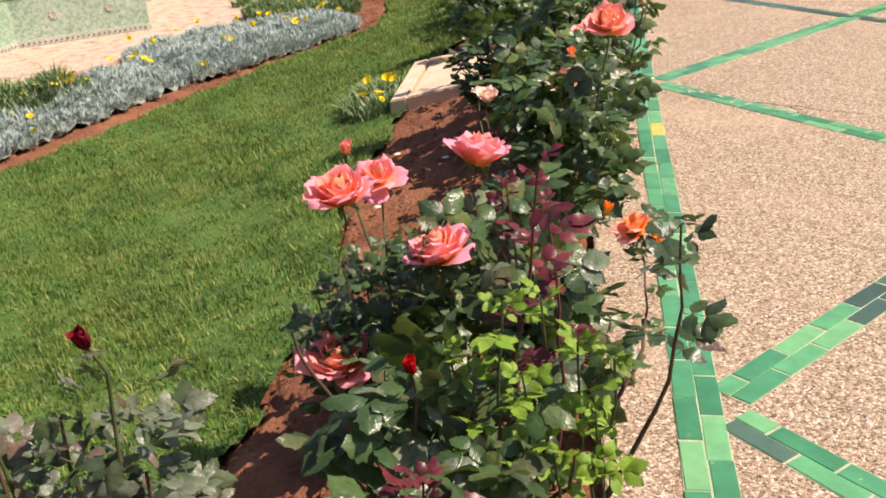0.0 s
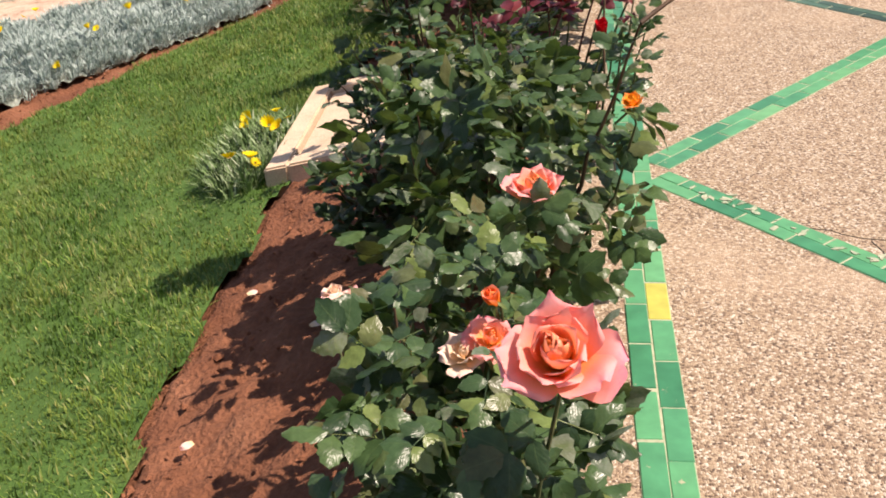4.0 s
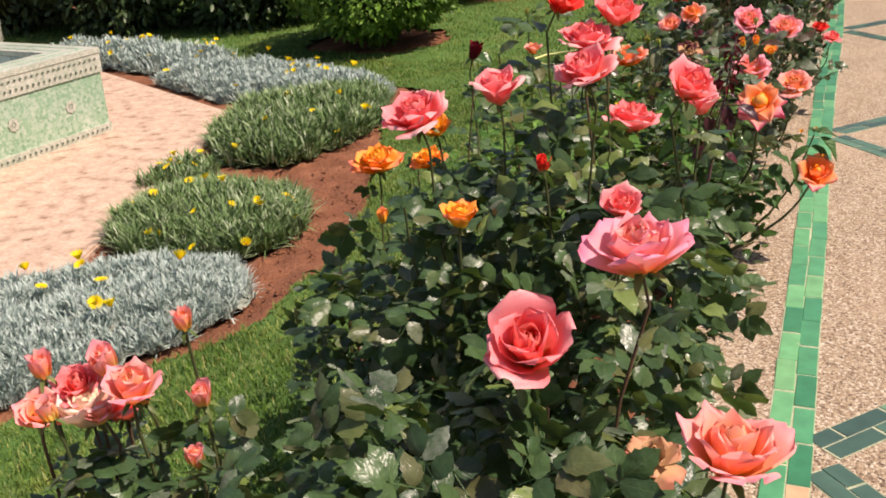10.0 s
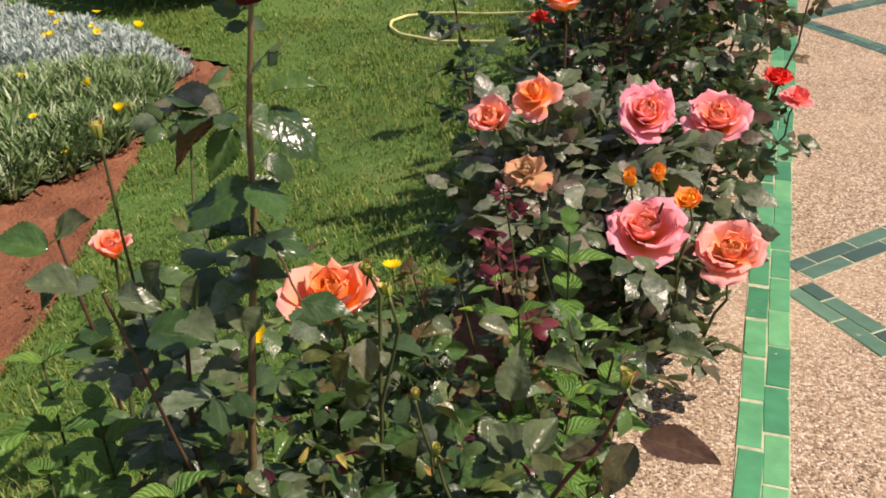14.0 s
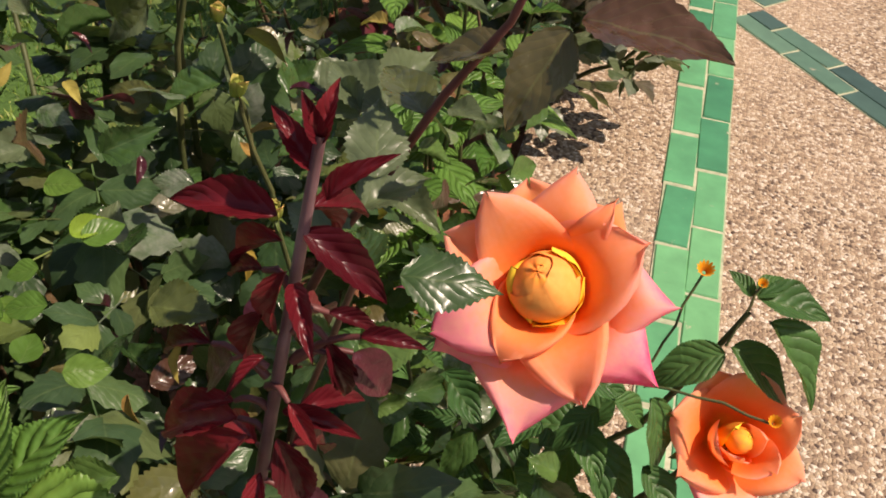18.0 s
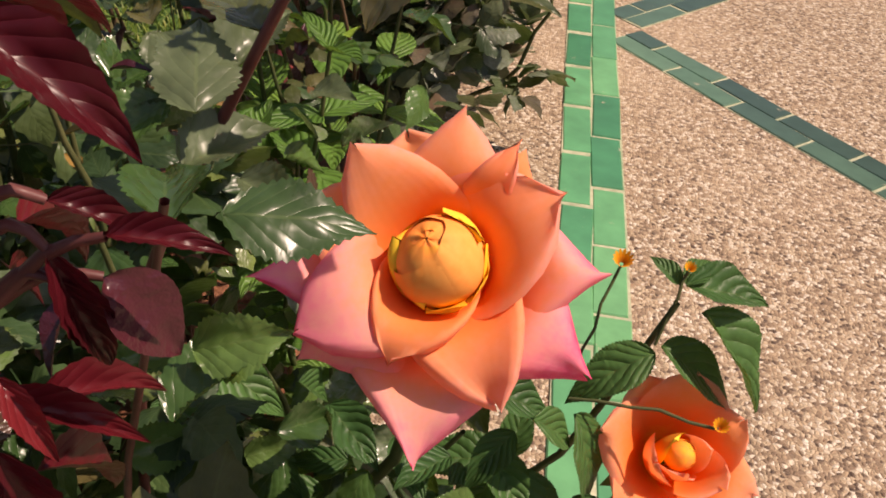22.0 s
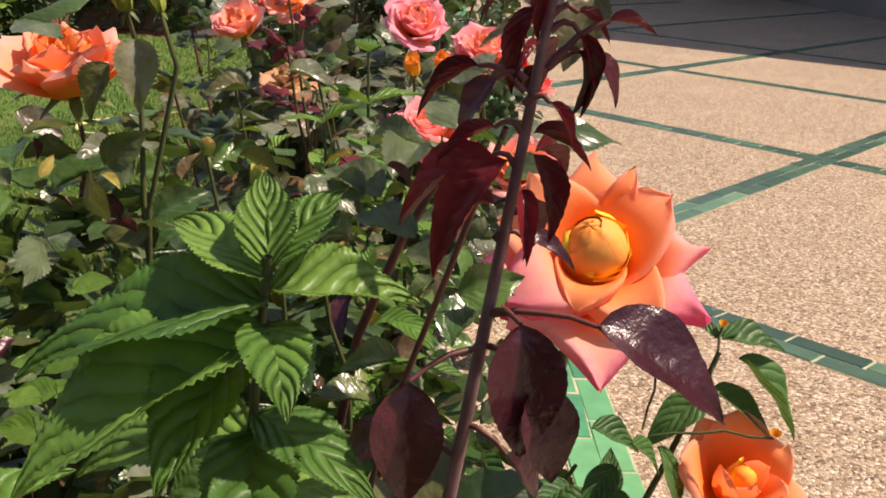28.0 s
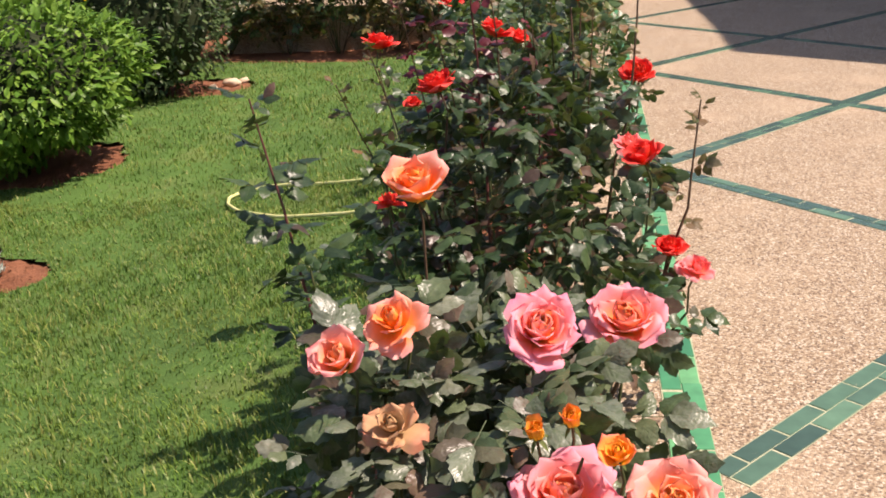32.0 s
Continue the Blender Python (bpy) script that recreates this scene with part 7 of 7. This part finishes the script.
for z, stalk, tip, s, broad in ((0.655, (0.012, -0.02, 0.004), (0.1, -0.25, -0.95), 0.066, True), (0.655, (0.045, -0.02, 0.004), (0.92, -0.1, -0.38), 0.078, True), (0.64, (0.02, -0.02, -0.01), (0.3, -0.2, -0.9), 0.05, True), (0.64, (-0.035, -0.02, -0.01), (0.0, -0.3, -0.9), 0.06, True), (0.60, (0.02, -0.01, -0.01), (0.5, 0.2, -0.6), 0.045, True), (0.58, (-0.03, 0.01, 0.01), (-0.7, 0.2, -0.5), 0.05, True), (0.53, (-0.03, -0.02, 0.0), (-0.6, -0.3, -0.5), 0.055, True), (0.50, (0.03, 0.01, 0.0), (0.7, 0.2, -0.4), 0.055, True),
                                (0.715, (-0.006, -0.006, 0.012), (-0.65, -0.15, -0.75), 0.062, False), (0.72, (-0.012, 0.0, 0.008), (-0.85, 0.1, -0.45), 0.055, False), (0.725, (0.005, -0.006, 0.005), (0.4, -0.1, -0.9), 0.042, False), (0.73, (0.005, 0.0, 0.008), (0.95, 0.1, -0.1), 0.032, False), (0.705, (0.004, 0.01, 0), (0.3, 0.7, -0.5), 0.045, False),
                                (0.765, (0.02, 0.005, 0.006), (0.6, 0.1, -0.75), 0.036, True), (0.765, (0.024, 0.0, 0.02), (0.95, 0.1, 0.1), 0.03, False), (0.765, (0.012, 0.0, 0.008), (0.5, 0.0, -0.85), 0.04, False), (0.76, (-0.012, 0.0, 0.0), (-0.6, 0.1, -0.7), 0.04, True), (0.755, (-0.02, 0.0, 0.01), (-0.9, 0.1, -0.3), 0.045, False), (0.77, (0.0, 0.012, 0.005), (0.1, 0.8, -0.4), 0.045, False), (0.78, (0.012, 0.0, 0.0), (0.35, 0.0, -0.9), 0.05, False), (0.78, (-0.008, -0.004, 0.01), (-0.35, -0.1, -0.9), 0.05, False),
                                (0.82, (0.004, 0, 0.004), (0.85, -0.1, -0.4), 0.048, False), (0.82, (-0.004, 0, 0.008), (-0.9, -0.05, 0.1), 0.05, False), (0.815, (-0.004, 0.004, 0.0), (-0.85, 0.15, -0.45), 0.05, False), (0.81, (0.0, -0.004, 0.0), (-0.3, -0.2, -0.9), 0.045, False), (0.825, (0.004, 0.006, 0.004), (0.5, 0.6, -0.2), 0.04, False), (0.835, (0.002, 0, 0.002), (0.45, 0.1, 0.6), 0.034, False), (0.845, (-0.002, 0, 0.002), (-0.45, 0.1, 0.6), 0.03, False), (0.855, (0, 0, 0.002), (0.1, 0.2, 0.95), 0.026, False), (0.855, (0, 0, 0.002), (-0.25, -0.1, 0.9), 0.022, False)):
    maroon_leaf(z, stalk, tip, s, broad)
for k in range(12):
    z, b = 0.69 + 0.012 * k, 2.4 * k
    maroon_leaf(z, (0.012 * math.cos(b), 0.012 * math.sin(b), 0.002), (math.cos(b), 0.8 * math.sin(b), rng.uniform(-0.9, 0.1)), rng.uniform(0.024, 0.038))
# purplish cane with a green bud and two broad bronzed leaves
ppts = np.array([(-0.03, 9.08, 0.0), (0.0, 9.05, 0.35), (0.03, 9.0, 0.53), (0.06, 8.985, 0.61), (0.085, 8.975, 0.66), (0.12, 8.97, 0.735), (0.15, 8.97, 0.785), (0.168, 8.967, 0.845)])
part("cane", tube("cane", ppts, [0.0042, 0.0038, 0.0032, 0.0026, 0.002], M_stem_maroon, 7), close)
rose(close, 0.168, 8.965, 0.862, 0.015, "green", "bud", (0.05, -0.05, 1))
BROAD = [fine_leaf(0.55, 0.009, 0.12, 0.15, 0.1, 6, 26, 31)]
ME_BROAD = [mesh_np("leaf", *fl[:2], M_leaf_purple, fl[2]) for fl in BROAD]
for bx, by, bz, wx, wy, wz, s in ((0.185, 8.978, 0.79, 0.95, -0.3, 0.18, 0.078), (0.18, 8.975, 0.785, -0.35, -0.55, -0.65, 0.06), (0.15, 8.97, 0.77, -0.8, 0.2, -0.3, 0.05), (0.11, 8.97, 0.72, -0.5, 0.6, 0.1, 0.055)):
    leaf_at(close, ME_BROAD, (bx, by, bz), (wx, wy, wz), (0.1, -0.3, 1), s, "broad bronzed rose leaf")
# a dark leaf over the great rose's rim
M_deep = leaf_stuff("deep_green_leaf", [(0.0, (0.030, 0.066, 0.022)), (1.0, (0.04, 0.082, 0.026))], 0.3, 0.12, 0.0, True, True, 0.45, 0.04)
ME_DEEP = [mesh_np("leaf", *fl[:2], M_deep, fl[2]) for fl in ROSEFINE]
leaf_at(close, ME_DEEP, (0.133, 8.84, 0.718), (0.95, 0.1, 0.15), (0.05, -0.45, 1), 0.046, "dark green rose leaf with a scorched tip")
leaf_at(close, ME_GLOSS, (0.115, 8.84, 0.71), (-0.3, 0.8, 0.1), (0.1, -0.35, 1), 0.045)
# leaves held over the peach bloom
for bx, by, bz, wx, wy, wz, s, me in ((-0.20, 9.06, 0.832, 0.95, -0.1, 0.1, 0.058, ME_DEEP), (-0.255, 9.07, 0.81, -0.3, -0.5, -0.7, 0.045, ME_DUSTY), (-0.335, 9.07, 0.84, -0.1, -0.3, -0.9, 0.045, ME_DUSTY), (-0.385, 9.08, 0.845, -0.5, -0.3, -0.8, 0.05, ME_DUSTY), (-0.30, 9.08, 0.80, 0.5, -0.4, -0.6, 0.04, ME_DUSTY), (-0.06, 9.1, 0.81, 0.8, -0.3, -0.2, 0.03, ME_DUSTY)):
    leaf_at(tall, me, (bx, by, bz), (wx, wy, wz), (0.1, -0.5, 0.8), s)
part("leaf_stalk", tube("leaf_stalk", bend((-0.288, 9.14, 0.88), (-0.20, 9.06, 0.832), 6, (0, 0, 0.006), 0.001), [0.002, 0.0014], M_stem_brown), tall)
# broad dusty leaves on the tall cane
for bx, by, bz, wx, wy, wz, s in ((-0.335, 9.15, 0.80, 0.9, -0.1, 0.15, 0.08), (-0.335, 9.15, 0.72, -0.8, -0.3, 0.1, 0.075), (-0.33, 9.15, 0.86, -0.9, 0.2, 0.25, 0.075), (-0.34, 9.15, 0.66, -0.5, -0.7, 0.0, 0.07), (-0.32, 9.15, 0.9, 0.5, 0.7, 0.2, 0.07), (-0.4, 9.13, 0.62, -0.9, -0.2, -0.1, 0.075)):
    leaf_at(tall, ME_DUSTY if bz < 0.83 else ME_DEEP, (bx, by, bz), (wx, wy, wz), (0.1, -0.35, 1), s, "broad dusty rose leaf")
# mildewed leaves beside the great rose
for bx, by, bz, wx, wy, wz, s in ((0.095, 8.93, 0.70, -0.2, 0.7, 0.5, 0.055), (0.08, 8.95, 0.66, 0.6, 0.6, 0.3, 0.05), (0.07, 8.96, 0.62, -0.8, 0.3, 0.2, 0.05), (0.05, 9.12, 0.62, 0.3, 0.8, 0.4, 0.07), (0.04, 9.14, 0.6, -0.7, 0.5, 0.2, 0.07), (0.02, 9.35, 0.6, 0.8, -0.3, 0.2, 0.07), (0.18, 9.55, 0.52, 1, -0.1, 0.1, 0.08)):
    leaf_at(close, ME_DUSTY, (bx, by, bz), (wx, wy, wz), (0.1, -0.35, 1), s, "mildewed green rose leaf")
part("cane", tube("cane", bend((-0.02, 8.98, 0.0), (0.115, 8.84, 0.72), 8, (-0.02, 0.04, 0), 0.003), [0.004, 0.0025, 0.0018], M_stem_maroon), close)
# leaves under and behind the rose
ME_LIME = [mesh_np("leaf", *fl[:2], M_leaf_lime, fl[2]) for fl in ROSEFINE]
M_scrap = leaf_stuff("dry_yellow_leaf", [(0.0, (0.34, 0.24, 0.04)), (0.5, (0.30, 0.16, 0.06)), (1.0, (0.40, 0.34, 0.08))], 0.6, 0.2, 0, True, True)
ME_SCRAP = [mesh_np("leaf", *fl[:2], M_scrap, fl[2]) for fl in MARFINE]
for k in range(300):
    x, y = rng.uniform(-0.46, 0.14), rng.uniform(8.76, 9.6)
    z = rng.uniform(0.2, 0.6) - 0.12 * max(0, x)
    b, q = rng.uniform(0, 6.28), rng.random()
    me = ME_GLOSS if q < 0.78 else ME_DUSTY if q < 0.80 else ME_LIME if q < 0.83 else ME_GLOSS if q < 0.94 else ME_BROAD
    leaf_at(close, me, (x, y, z), (math.cos(b), math.sin(b), rng.normal(0, 0.35)), (rng.normal(0, 0.8), rng.normal(-0.2, 0.8), 1), rng.uniform(0.022, 0.036) if me is ME_LIME else rng.uniform(0.036, 0.066))
for k in range(110):
    x, y = rng.uniform(-0.05, 0.24), rng.uniform(8.9, 9.4)
    b = rng.uniform(0, 6.28)
    leaf_at(close, ME_GLOSS if k % 9 else ME_BROAD, (x, y, rng.uniform(0.06, 0.40) - 0.3 * max(0, x - 0.1)), (math.cos(b), math.sin(b), rng.normal(0, 0.35)), (rng.normal(0, 0.7), rng.normal(-0.2, 0.7), 1), rng.uniform(0.035, 0.06))
# mottled, mildewed and small round leaves at the top of the bush
M_mottle = leaf_stuff("mottled_rose_leaf", [(0.0, (0.05, 0.07, 0.022)), (0.4, (0.10, 0.12, 0.035)), (0.7, (0.075, 0.035, 0.025)), (1.0, (0.16, 0.16, 0.05))], 0.3, 0.16, 0.2, True, True, 0.45)
ME_MOTTLE = [mesh_np("leaf", *fl[:2], M_mottle, fl[2]) for fl in ROSEFINE]
M_round = leaf_stuff("small_round_leaf", [(0.0, (0.06, 0.14, 0.024)), (1.0, (0.11, 0.21, 0.038))], 0.36, 0.2, 0, True, True)
ME_ROUND = [mesh_np("leaf", *fl[:2], M_round, fl[2]) for fl in (fine_leaf(0.72, 0.0, 0.06, 0.1, 0.1, 6, 12, 51),)]
for bx, by, bz, wx, wy, wz, s, me in ((0.046, 9.03, 0.77, 0.05, 0.3, 0.9, 0.062, ME_DUSTY), (-0.17, 9.17, 0.72, 0.1, -0.4, -0.9, 0.06, ME_MOTTLE), (-0.19, 9.16, 0.70, -0.4, -0.3, -0.8, 0.05, ME_MOTTLE), (-0.36, 9.0, 0.80, 0.9, -0.1, 0.2, 0.085, ME_GLOSS), (-0.06, 9.3, 0.68, 0.8, 0.1, -0.1, 0.05, ME_MOTTLE), (-0.10, 9.3, 0.66, -0.6, -0.4, 0.1, 0.045, ME_MOTTLE), (-0.03, 9.2, 0.60, 0.8, -0.5, -0.2, 0.06, ME_DUSTY), (0.0, 9.15, 0.58, -0.5, -0.5, -0.3, 0.055, ME_GLOSS), (0.06, 9.1, 0.56, 0.9, -0.3, -0.2, 0.05, ME_DUSTY)):
    leaf_at(close, me, (bx, by, bz), (wx, wy, wz), (0.1, -0.4, 0.9), s)
for k in range(14):
    a = rng.uniform(0, 6.28)
    leaf_at(close, ME_ROUND, (rng.uniform(-0.30, -0.08), rng.uniform(8.84, 9.05), rng.uniform(0.47, 0.56)), (math.cos(a), math.sin(a), rng.normal(0.1, 0.2)), (rng.normal(0, 0.3), rng.normal(-0.3, 0.3), 1), rng.uniform(0.024, 0.036), "small round pale green leaf")
for k in range(60):
    x, y = rng.uniform(-0.34, 0.1), rng.uniform(8.86, 9.4)
    a = rng.uniform(0, 6.28)
    leaf_at(close, ME_MOTTLE if k % 4 == 0 else ME_DUSTY if k % 4 == 1 else ME_GLOSS, (x, y, rng.uniform(0.5, 0.63)), (math.cos(a), math.sin(a), rng.normal(0, 0.4)), (rng.normal(0, 0.8), rng.normal(-0.2, 0.8), 1), rng.uniform(0.03, 0.055))
# young buds and withered scraps among the leaves
for x, y, z, d in ((-0.06, 9.1, 0.62, 0.014), (-0.12, 9.2, 0.62, 0.013), (0.0, 9.02, 0.58, 0.012)):
    low, ax = rose(close, x, y, z, d, "green", "bud", (0.1, -0.1, 1))
    part("cane", tube("cane", bend((x + 0.02, y + 0.03, z - 0.25), low, 6, (0.01, 0, 0), 0.003), [0.003, 0.0018], M_stem), close)
for k in range(40):
    x, y, z = rng.uniform(-0.35, 0.05), rng.uniform(8.85, 9.4), rng.uniform(0.45, 0.64)
    leaf_at(close, ME_MAROON if k % 3 else ME_SCRAP, (x, y, z), rng.normal(0, 1, 3), (rng.normal(0, 0.5), rng.normal(0, 0.5), 1), rng.uniform(0.02, 0.04), "small reddish young leaf")

for x, y, z in ((-0.46, 10.05, 0.30), (-0.29, 9.93, 0.35), (-0.65, 9.76, 0.25), (-0.56, 10.03, 0.25)):
    g = float(height(x))
    bed_daisy = thing("daisy", (x, y, g), "single yellow daisy on a thin stalk among the roses", "daisy", "daisies among the roses")
    part("stem", tube("stem", bend((x, y + 0.02, g), (x, y, z), 6, (0.01, 0, 0), 0.003), [0.002, 0.0014], M_stem), bed_daisy)
    fl = part("flower", ME_DAISY[int(rng.integers(3))], bed_daisy)
    fl.matrix_basis = turn_to((1, 0, 0), (rng.normal(0, 0.3), rng.normal(-0.3, 0.3), 1), (x, y, z), 0.75)

# ---- tile lines in the paving, piece by piece ----
TL, TW, TH = 0.1705, 0.0542, 0.012


def tile_mesh(material, length=TL):
    bm = bmesh.new()
    c = 0.0022
    lo = [bm.verts.new((sx * length / 2, sy * TW / 2, -TH)) for sx, sy in ((-1, -1), (1, -1), (1, 1), (-1, 1))]
    hi = [bm.verts.new((sx * length / 2, sy * TW / 2, TH * 0.2)) for sx, sy in ((-1, -1), (1, -1), (1, 1), (-1, 1))]
    tp = [bm.verts.new((sx * (length / 2 - c), sy * (TW / 2 - c), TH * 0.4)) for sx, sy in ((-1, -1), (1, -1), (1, 1), (-1, 1))]
    for a, b in ((lo, hi), (hi, tp)):
        for i in range(4):
            bm.faces.new((a[i], a[(i + 1) % 4], b[(i + 1) % 4], b[i]))
    bm.faces.new(tp)
    return bm_mesh("tile", bm, material)


ME_TILE, ME_TILE_DARK, ME_TILE_YELLOW, ME_TILE_PINK, ME_TILE_LIME = tile_mesh(M_tile), tile_mesh(M_tile_dark), tile_mesh(M_tile_yellow), tile_mesh(M_tile_pink), tile_mesh(M_tile_lime)
# the edging band runs along the bed, drifting a little to the east
BAND = [(0.18, -3.0), (0.279, 2.0), (0.294, 2.8), (0.314, 4.3), (0.342, 5.5), (0.360, 7.0), (0.388, 9.6), (0.394, 10.6), (0.408, 11.6), (0.455, 13.6), (0.57, 25.0)]


def band_x(y):
    return float(np.interp(y, [p[1] for p in BAND], [p[0] for p in BAND]))


bed_line = thing("tile_border", (0.35, 8.0, 0.0), "double row of green glazed tiles edging the rose bed", "tile border", "", "structure")
strip = [(band_x(y) - 0.0565, y) for y in np.linspace(-3, 25, 40)] + [(band_x(y) + 0.0565, y) for y in np.linspace(25, -3, 40)]
part("grout", prism("grout", strip, -0.02, 0.0025, M_grout), bed_line)
for row, off in ((-1, 0.0), (1, 0.09)):
    y = -1.2 + off
    while y < 24.8:
        L = TL + 0.006
        slope = math.atan2(band_x(y + 0.2) - band_x(y - 0.2), 0.4)
        me = ME_TILE_LIME if rng.random() < 0.05 else ME_TILE
        if row == 1 and (abs(y - 4.14) < 0.09 or abs(y - 2.99) < 0.09):
            me = ME_TILE_YELLOW if y > 3.5 else ME_TILE_LIME
        if row == 1 and (abs(y - 7.76) < 0.09):
            me = ME_TILE_PINK
        ob = part("tile", me, bed_line)
        ob.matrix_basis = Matrix.Translation((band_x(y) + row * 0.0282 + rng.normal(0, 0.0012), y, rng.normal(0, 0.0006))) @ Matrix.Rotation(math.pi / 2 - slope + rng.normal(0, 0.012), 4, "Z") @ Matrix.Diagonal((1 + rng.normal(0, 0.02), 1 + rng.normal(0, 0.02), 1, 1))
        y += L + rng.normal(0, 0.003)

lattice = thing("tile_lattice", (2, 10, 0.0), "lattice of dark green glazed tile lines inlaid in the paving", "tile line", "", "structure")
VS = [-0.95, 2.015, 4.985, 7.92, 10.80, 13.63, 16.4, 19.3]
DX, DY = 1.3, 1.45
near_n = 0
far_v, far_f = [], []
for k, vy in enumerate(VS):
    for sgn in (1, -1):
        x0, y0 = band_x(vy) + 0.075, vy + sgn * 0.045
        ang = math.atan2(sgn * DY, DX)
        c, s = math.cos(ang), math.sin(ang)
        n = int(8.4 / (TL + 0.006))
        a, b = np.array((x0, y0)), np.array((x0 + 8.4 * c, y0 + 8.4 * s))
        nr = np.array((-s, c)) * 0.0565
        part("grout", prism("grout", [tuple(a - nr), tuple(b - nr), tuple(b + nr), tuple(a + nr)], -0.02, 0.0012 + 0.0003 * (sgn + 1), M_grout), lattice)
        for i in range(n):
            for row, off in ((-1, 0.0), (1, 0.085)):
                d = 0.09 + i * (TL + 0.006) + off
                x, y = x0 + d * c - row * 0.0278 * s, y0 + d * s + row * 0.0278 * c
                if y < -1 or y > 23 or x > 9:
                    continue
                m = Matrix.Translation((x, y, rng.normal(-0.0012, 0.0006))) @ Matrix.Rotation(ang + rng.normal(0, 0.012), 4, "Z")
                if row == 1 and i == 0:
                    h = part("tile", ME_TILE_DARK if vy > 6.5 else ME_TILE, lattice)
                    h.matrix_basis = Matrix.Translation((x0 + 0.042 * c - row * 0.0278 * s, y0 + 0.042 * s + row * 0.0278 * c, -0.001)) @ Matrix.Rotation(ang, 4, "Z") @ Matrix.Diagonal((0.48, 1, 1, 1))
                if x < 2.6 and 0.5 < y < 15.5 and near_n < 300:
                    near_n += 1
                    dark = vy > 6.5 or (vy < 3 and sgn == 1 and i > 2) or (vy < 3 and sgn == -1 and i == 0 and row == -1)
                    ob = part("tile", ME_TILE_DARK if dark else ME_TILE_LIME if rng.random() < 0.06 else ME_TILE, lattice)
                    ob.matrix_basis = m
                else:
                    q = [m @ v.co for v in ME_TILE_DARK.vertices]
                    o = len(far_v)
                    far_v += [tuple(p) for p in q]
                    far_f += [tuple(o + j for j in p.vertices) for p in ME_TILE_DARK.polygons]
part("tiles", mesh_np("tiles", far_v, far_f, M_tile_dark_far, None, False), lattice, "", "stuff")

# worn mortar smeared over the tiles, and hairline cracks in the paving
M_smear = rough_stuff("pale_worn_mortar", [(0.3, (0.24, 0.31, 0.22)), (0.7, (0.42, 0.42, 0.31))], 30, 0.9, 0.5, 0.003)


def smear(x, y, r, z):
    a = np.linspace(0, 2 * np.pi, 11, endpoint=False)
    q = r * rng.uniform(0.35, 1.1, 11)
    t = rng.uniform(0, 3.14)
    px, py = q * np.cos(a) * 1.5, q * np.sin(a) * 0.6
    return prism("mortar_smear", [(x + u * math.cos(t) - w * math.sin(t), y + u * math.sin(t) + w * math.cos(t)) for u, w in zip(px, py)], 0.0, z, M_smear)


for k in range(26):
    d = rng.uniform(0.05, 0.75)
    part("mortar_smear", smear(0.47 + d * 0.66 + rng.normal(0, 0.02), 4.90 - d * 0.74 + rng.normal(0, 0.02), rng.uniform(0.006, 0.02), 0.0056 + 0.00004 * k), lattice)
for (xa, ya), (xb, yb) in (((0.66, 4.66), (1.25, 4.36)), ((0.95, 4.50), (1.05, 4.15)), ((0.62, 1.35), (0.80, 1.05)), ((0.80, 1.05), (0.84, 0.70))):
    pts = bend((xa, ya, 0.0004), (xb, yb, 0.0004), 14, (0, 0, 0), 0.012)
    pts[:, 2] = 0.0004
    part("crack", tube("crack", pts, [0.0022, 0.0014, 0.0008], M_dark, 5), pavement)

# fallen petals on the soil and clods of earth
for x, y in ((-0.83, 3.86), (-0.78, 3.2), (-0.62, 4.3), (-0.9, 4.6), (-0.35, 6.35), (-1.95, 10.9), (-2.2, 11.4)):
    fl = petal_arrays(0.5, 0.28, 70, 95, 20, 2.0, 0.03, int(abs(x) * 100))
    petal = solid("fallen_petal", mesh_np("fallen_petal", fl[0], fl[1], PETALS["cream"], fl[2]), "pale withered rose petal lying on the soil", "petal", "fallen petals")
    petal.matrix_world = Matrix.Translation((x, y, float(height(x)) + 0.012)) @ Matrix.Rotation(rng.uniform(0, 6.28), 4, "Z") @ Matrix.Scale(0.07, 4)
n = 1500
cx, cy = rng.uniform(-3.2, -0.05, n * 4), rng.uniform(1.2, 14.0, n * 4)
keep = ~on_lawn(cx, cy) & ~inside(cx, cy, octagon)
cx, cy = cx[keep][:n], cy[keep][:n]
oct_v = np.array([(1, 0, 0), (0, 1, 0), (-1, 0, 0), (0, -1, 0), (0, 0, 0.7), (0, 0, -0.7)], float)
oct_f = np.array([(0, 1, 4), (1, 2, 4), (2, 3, 4), (3, 0, 4), (1, 0, 5), (2, 1, 5), (3, 2, 5), (0, 3, 5)])
rad = rng.uniform(0.004, 0.016, len(cx))
V = oct_v[None] * rad[:, None, None] * rng.uniform(0.6, 1.3, (len(cx), 6, 1)) + np.stack([cx, cy, height(cx) + 0.004], -1)[:, None, :]
F = (oct_f[None] + (np.arange(len(cx)) * 6)[:, None, None]).reshape(-1, 3)
part("clods", mesh_np("clods", V.reshape(-1, 3), F, M_soil, None, False), ground, "", "stuff")
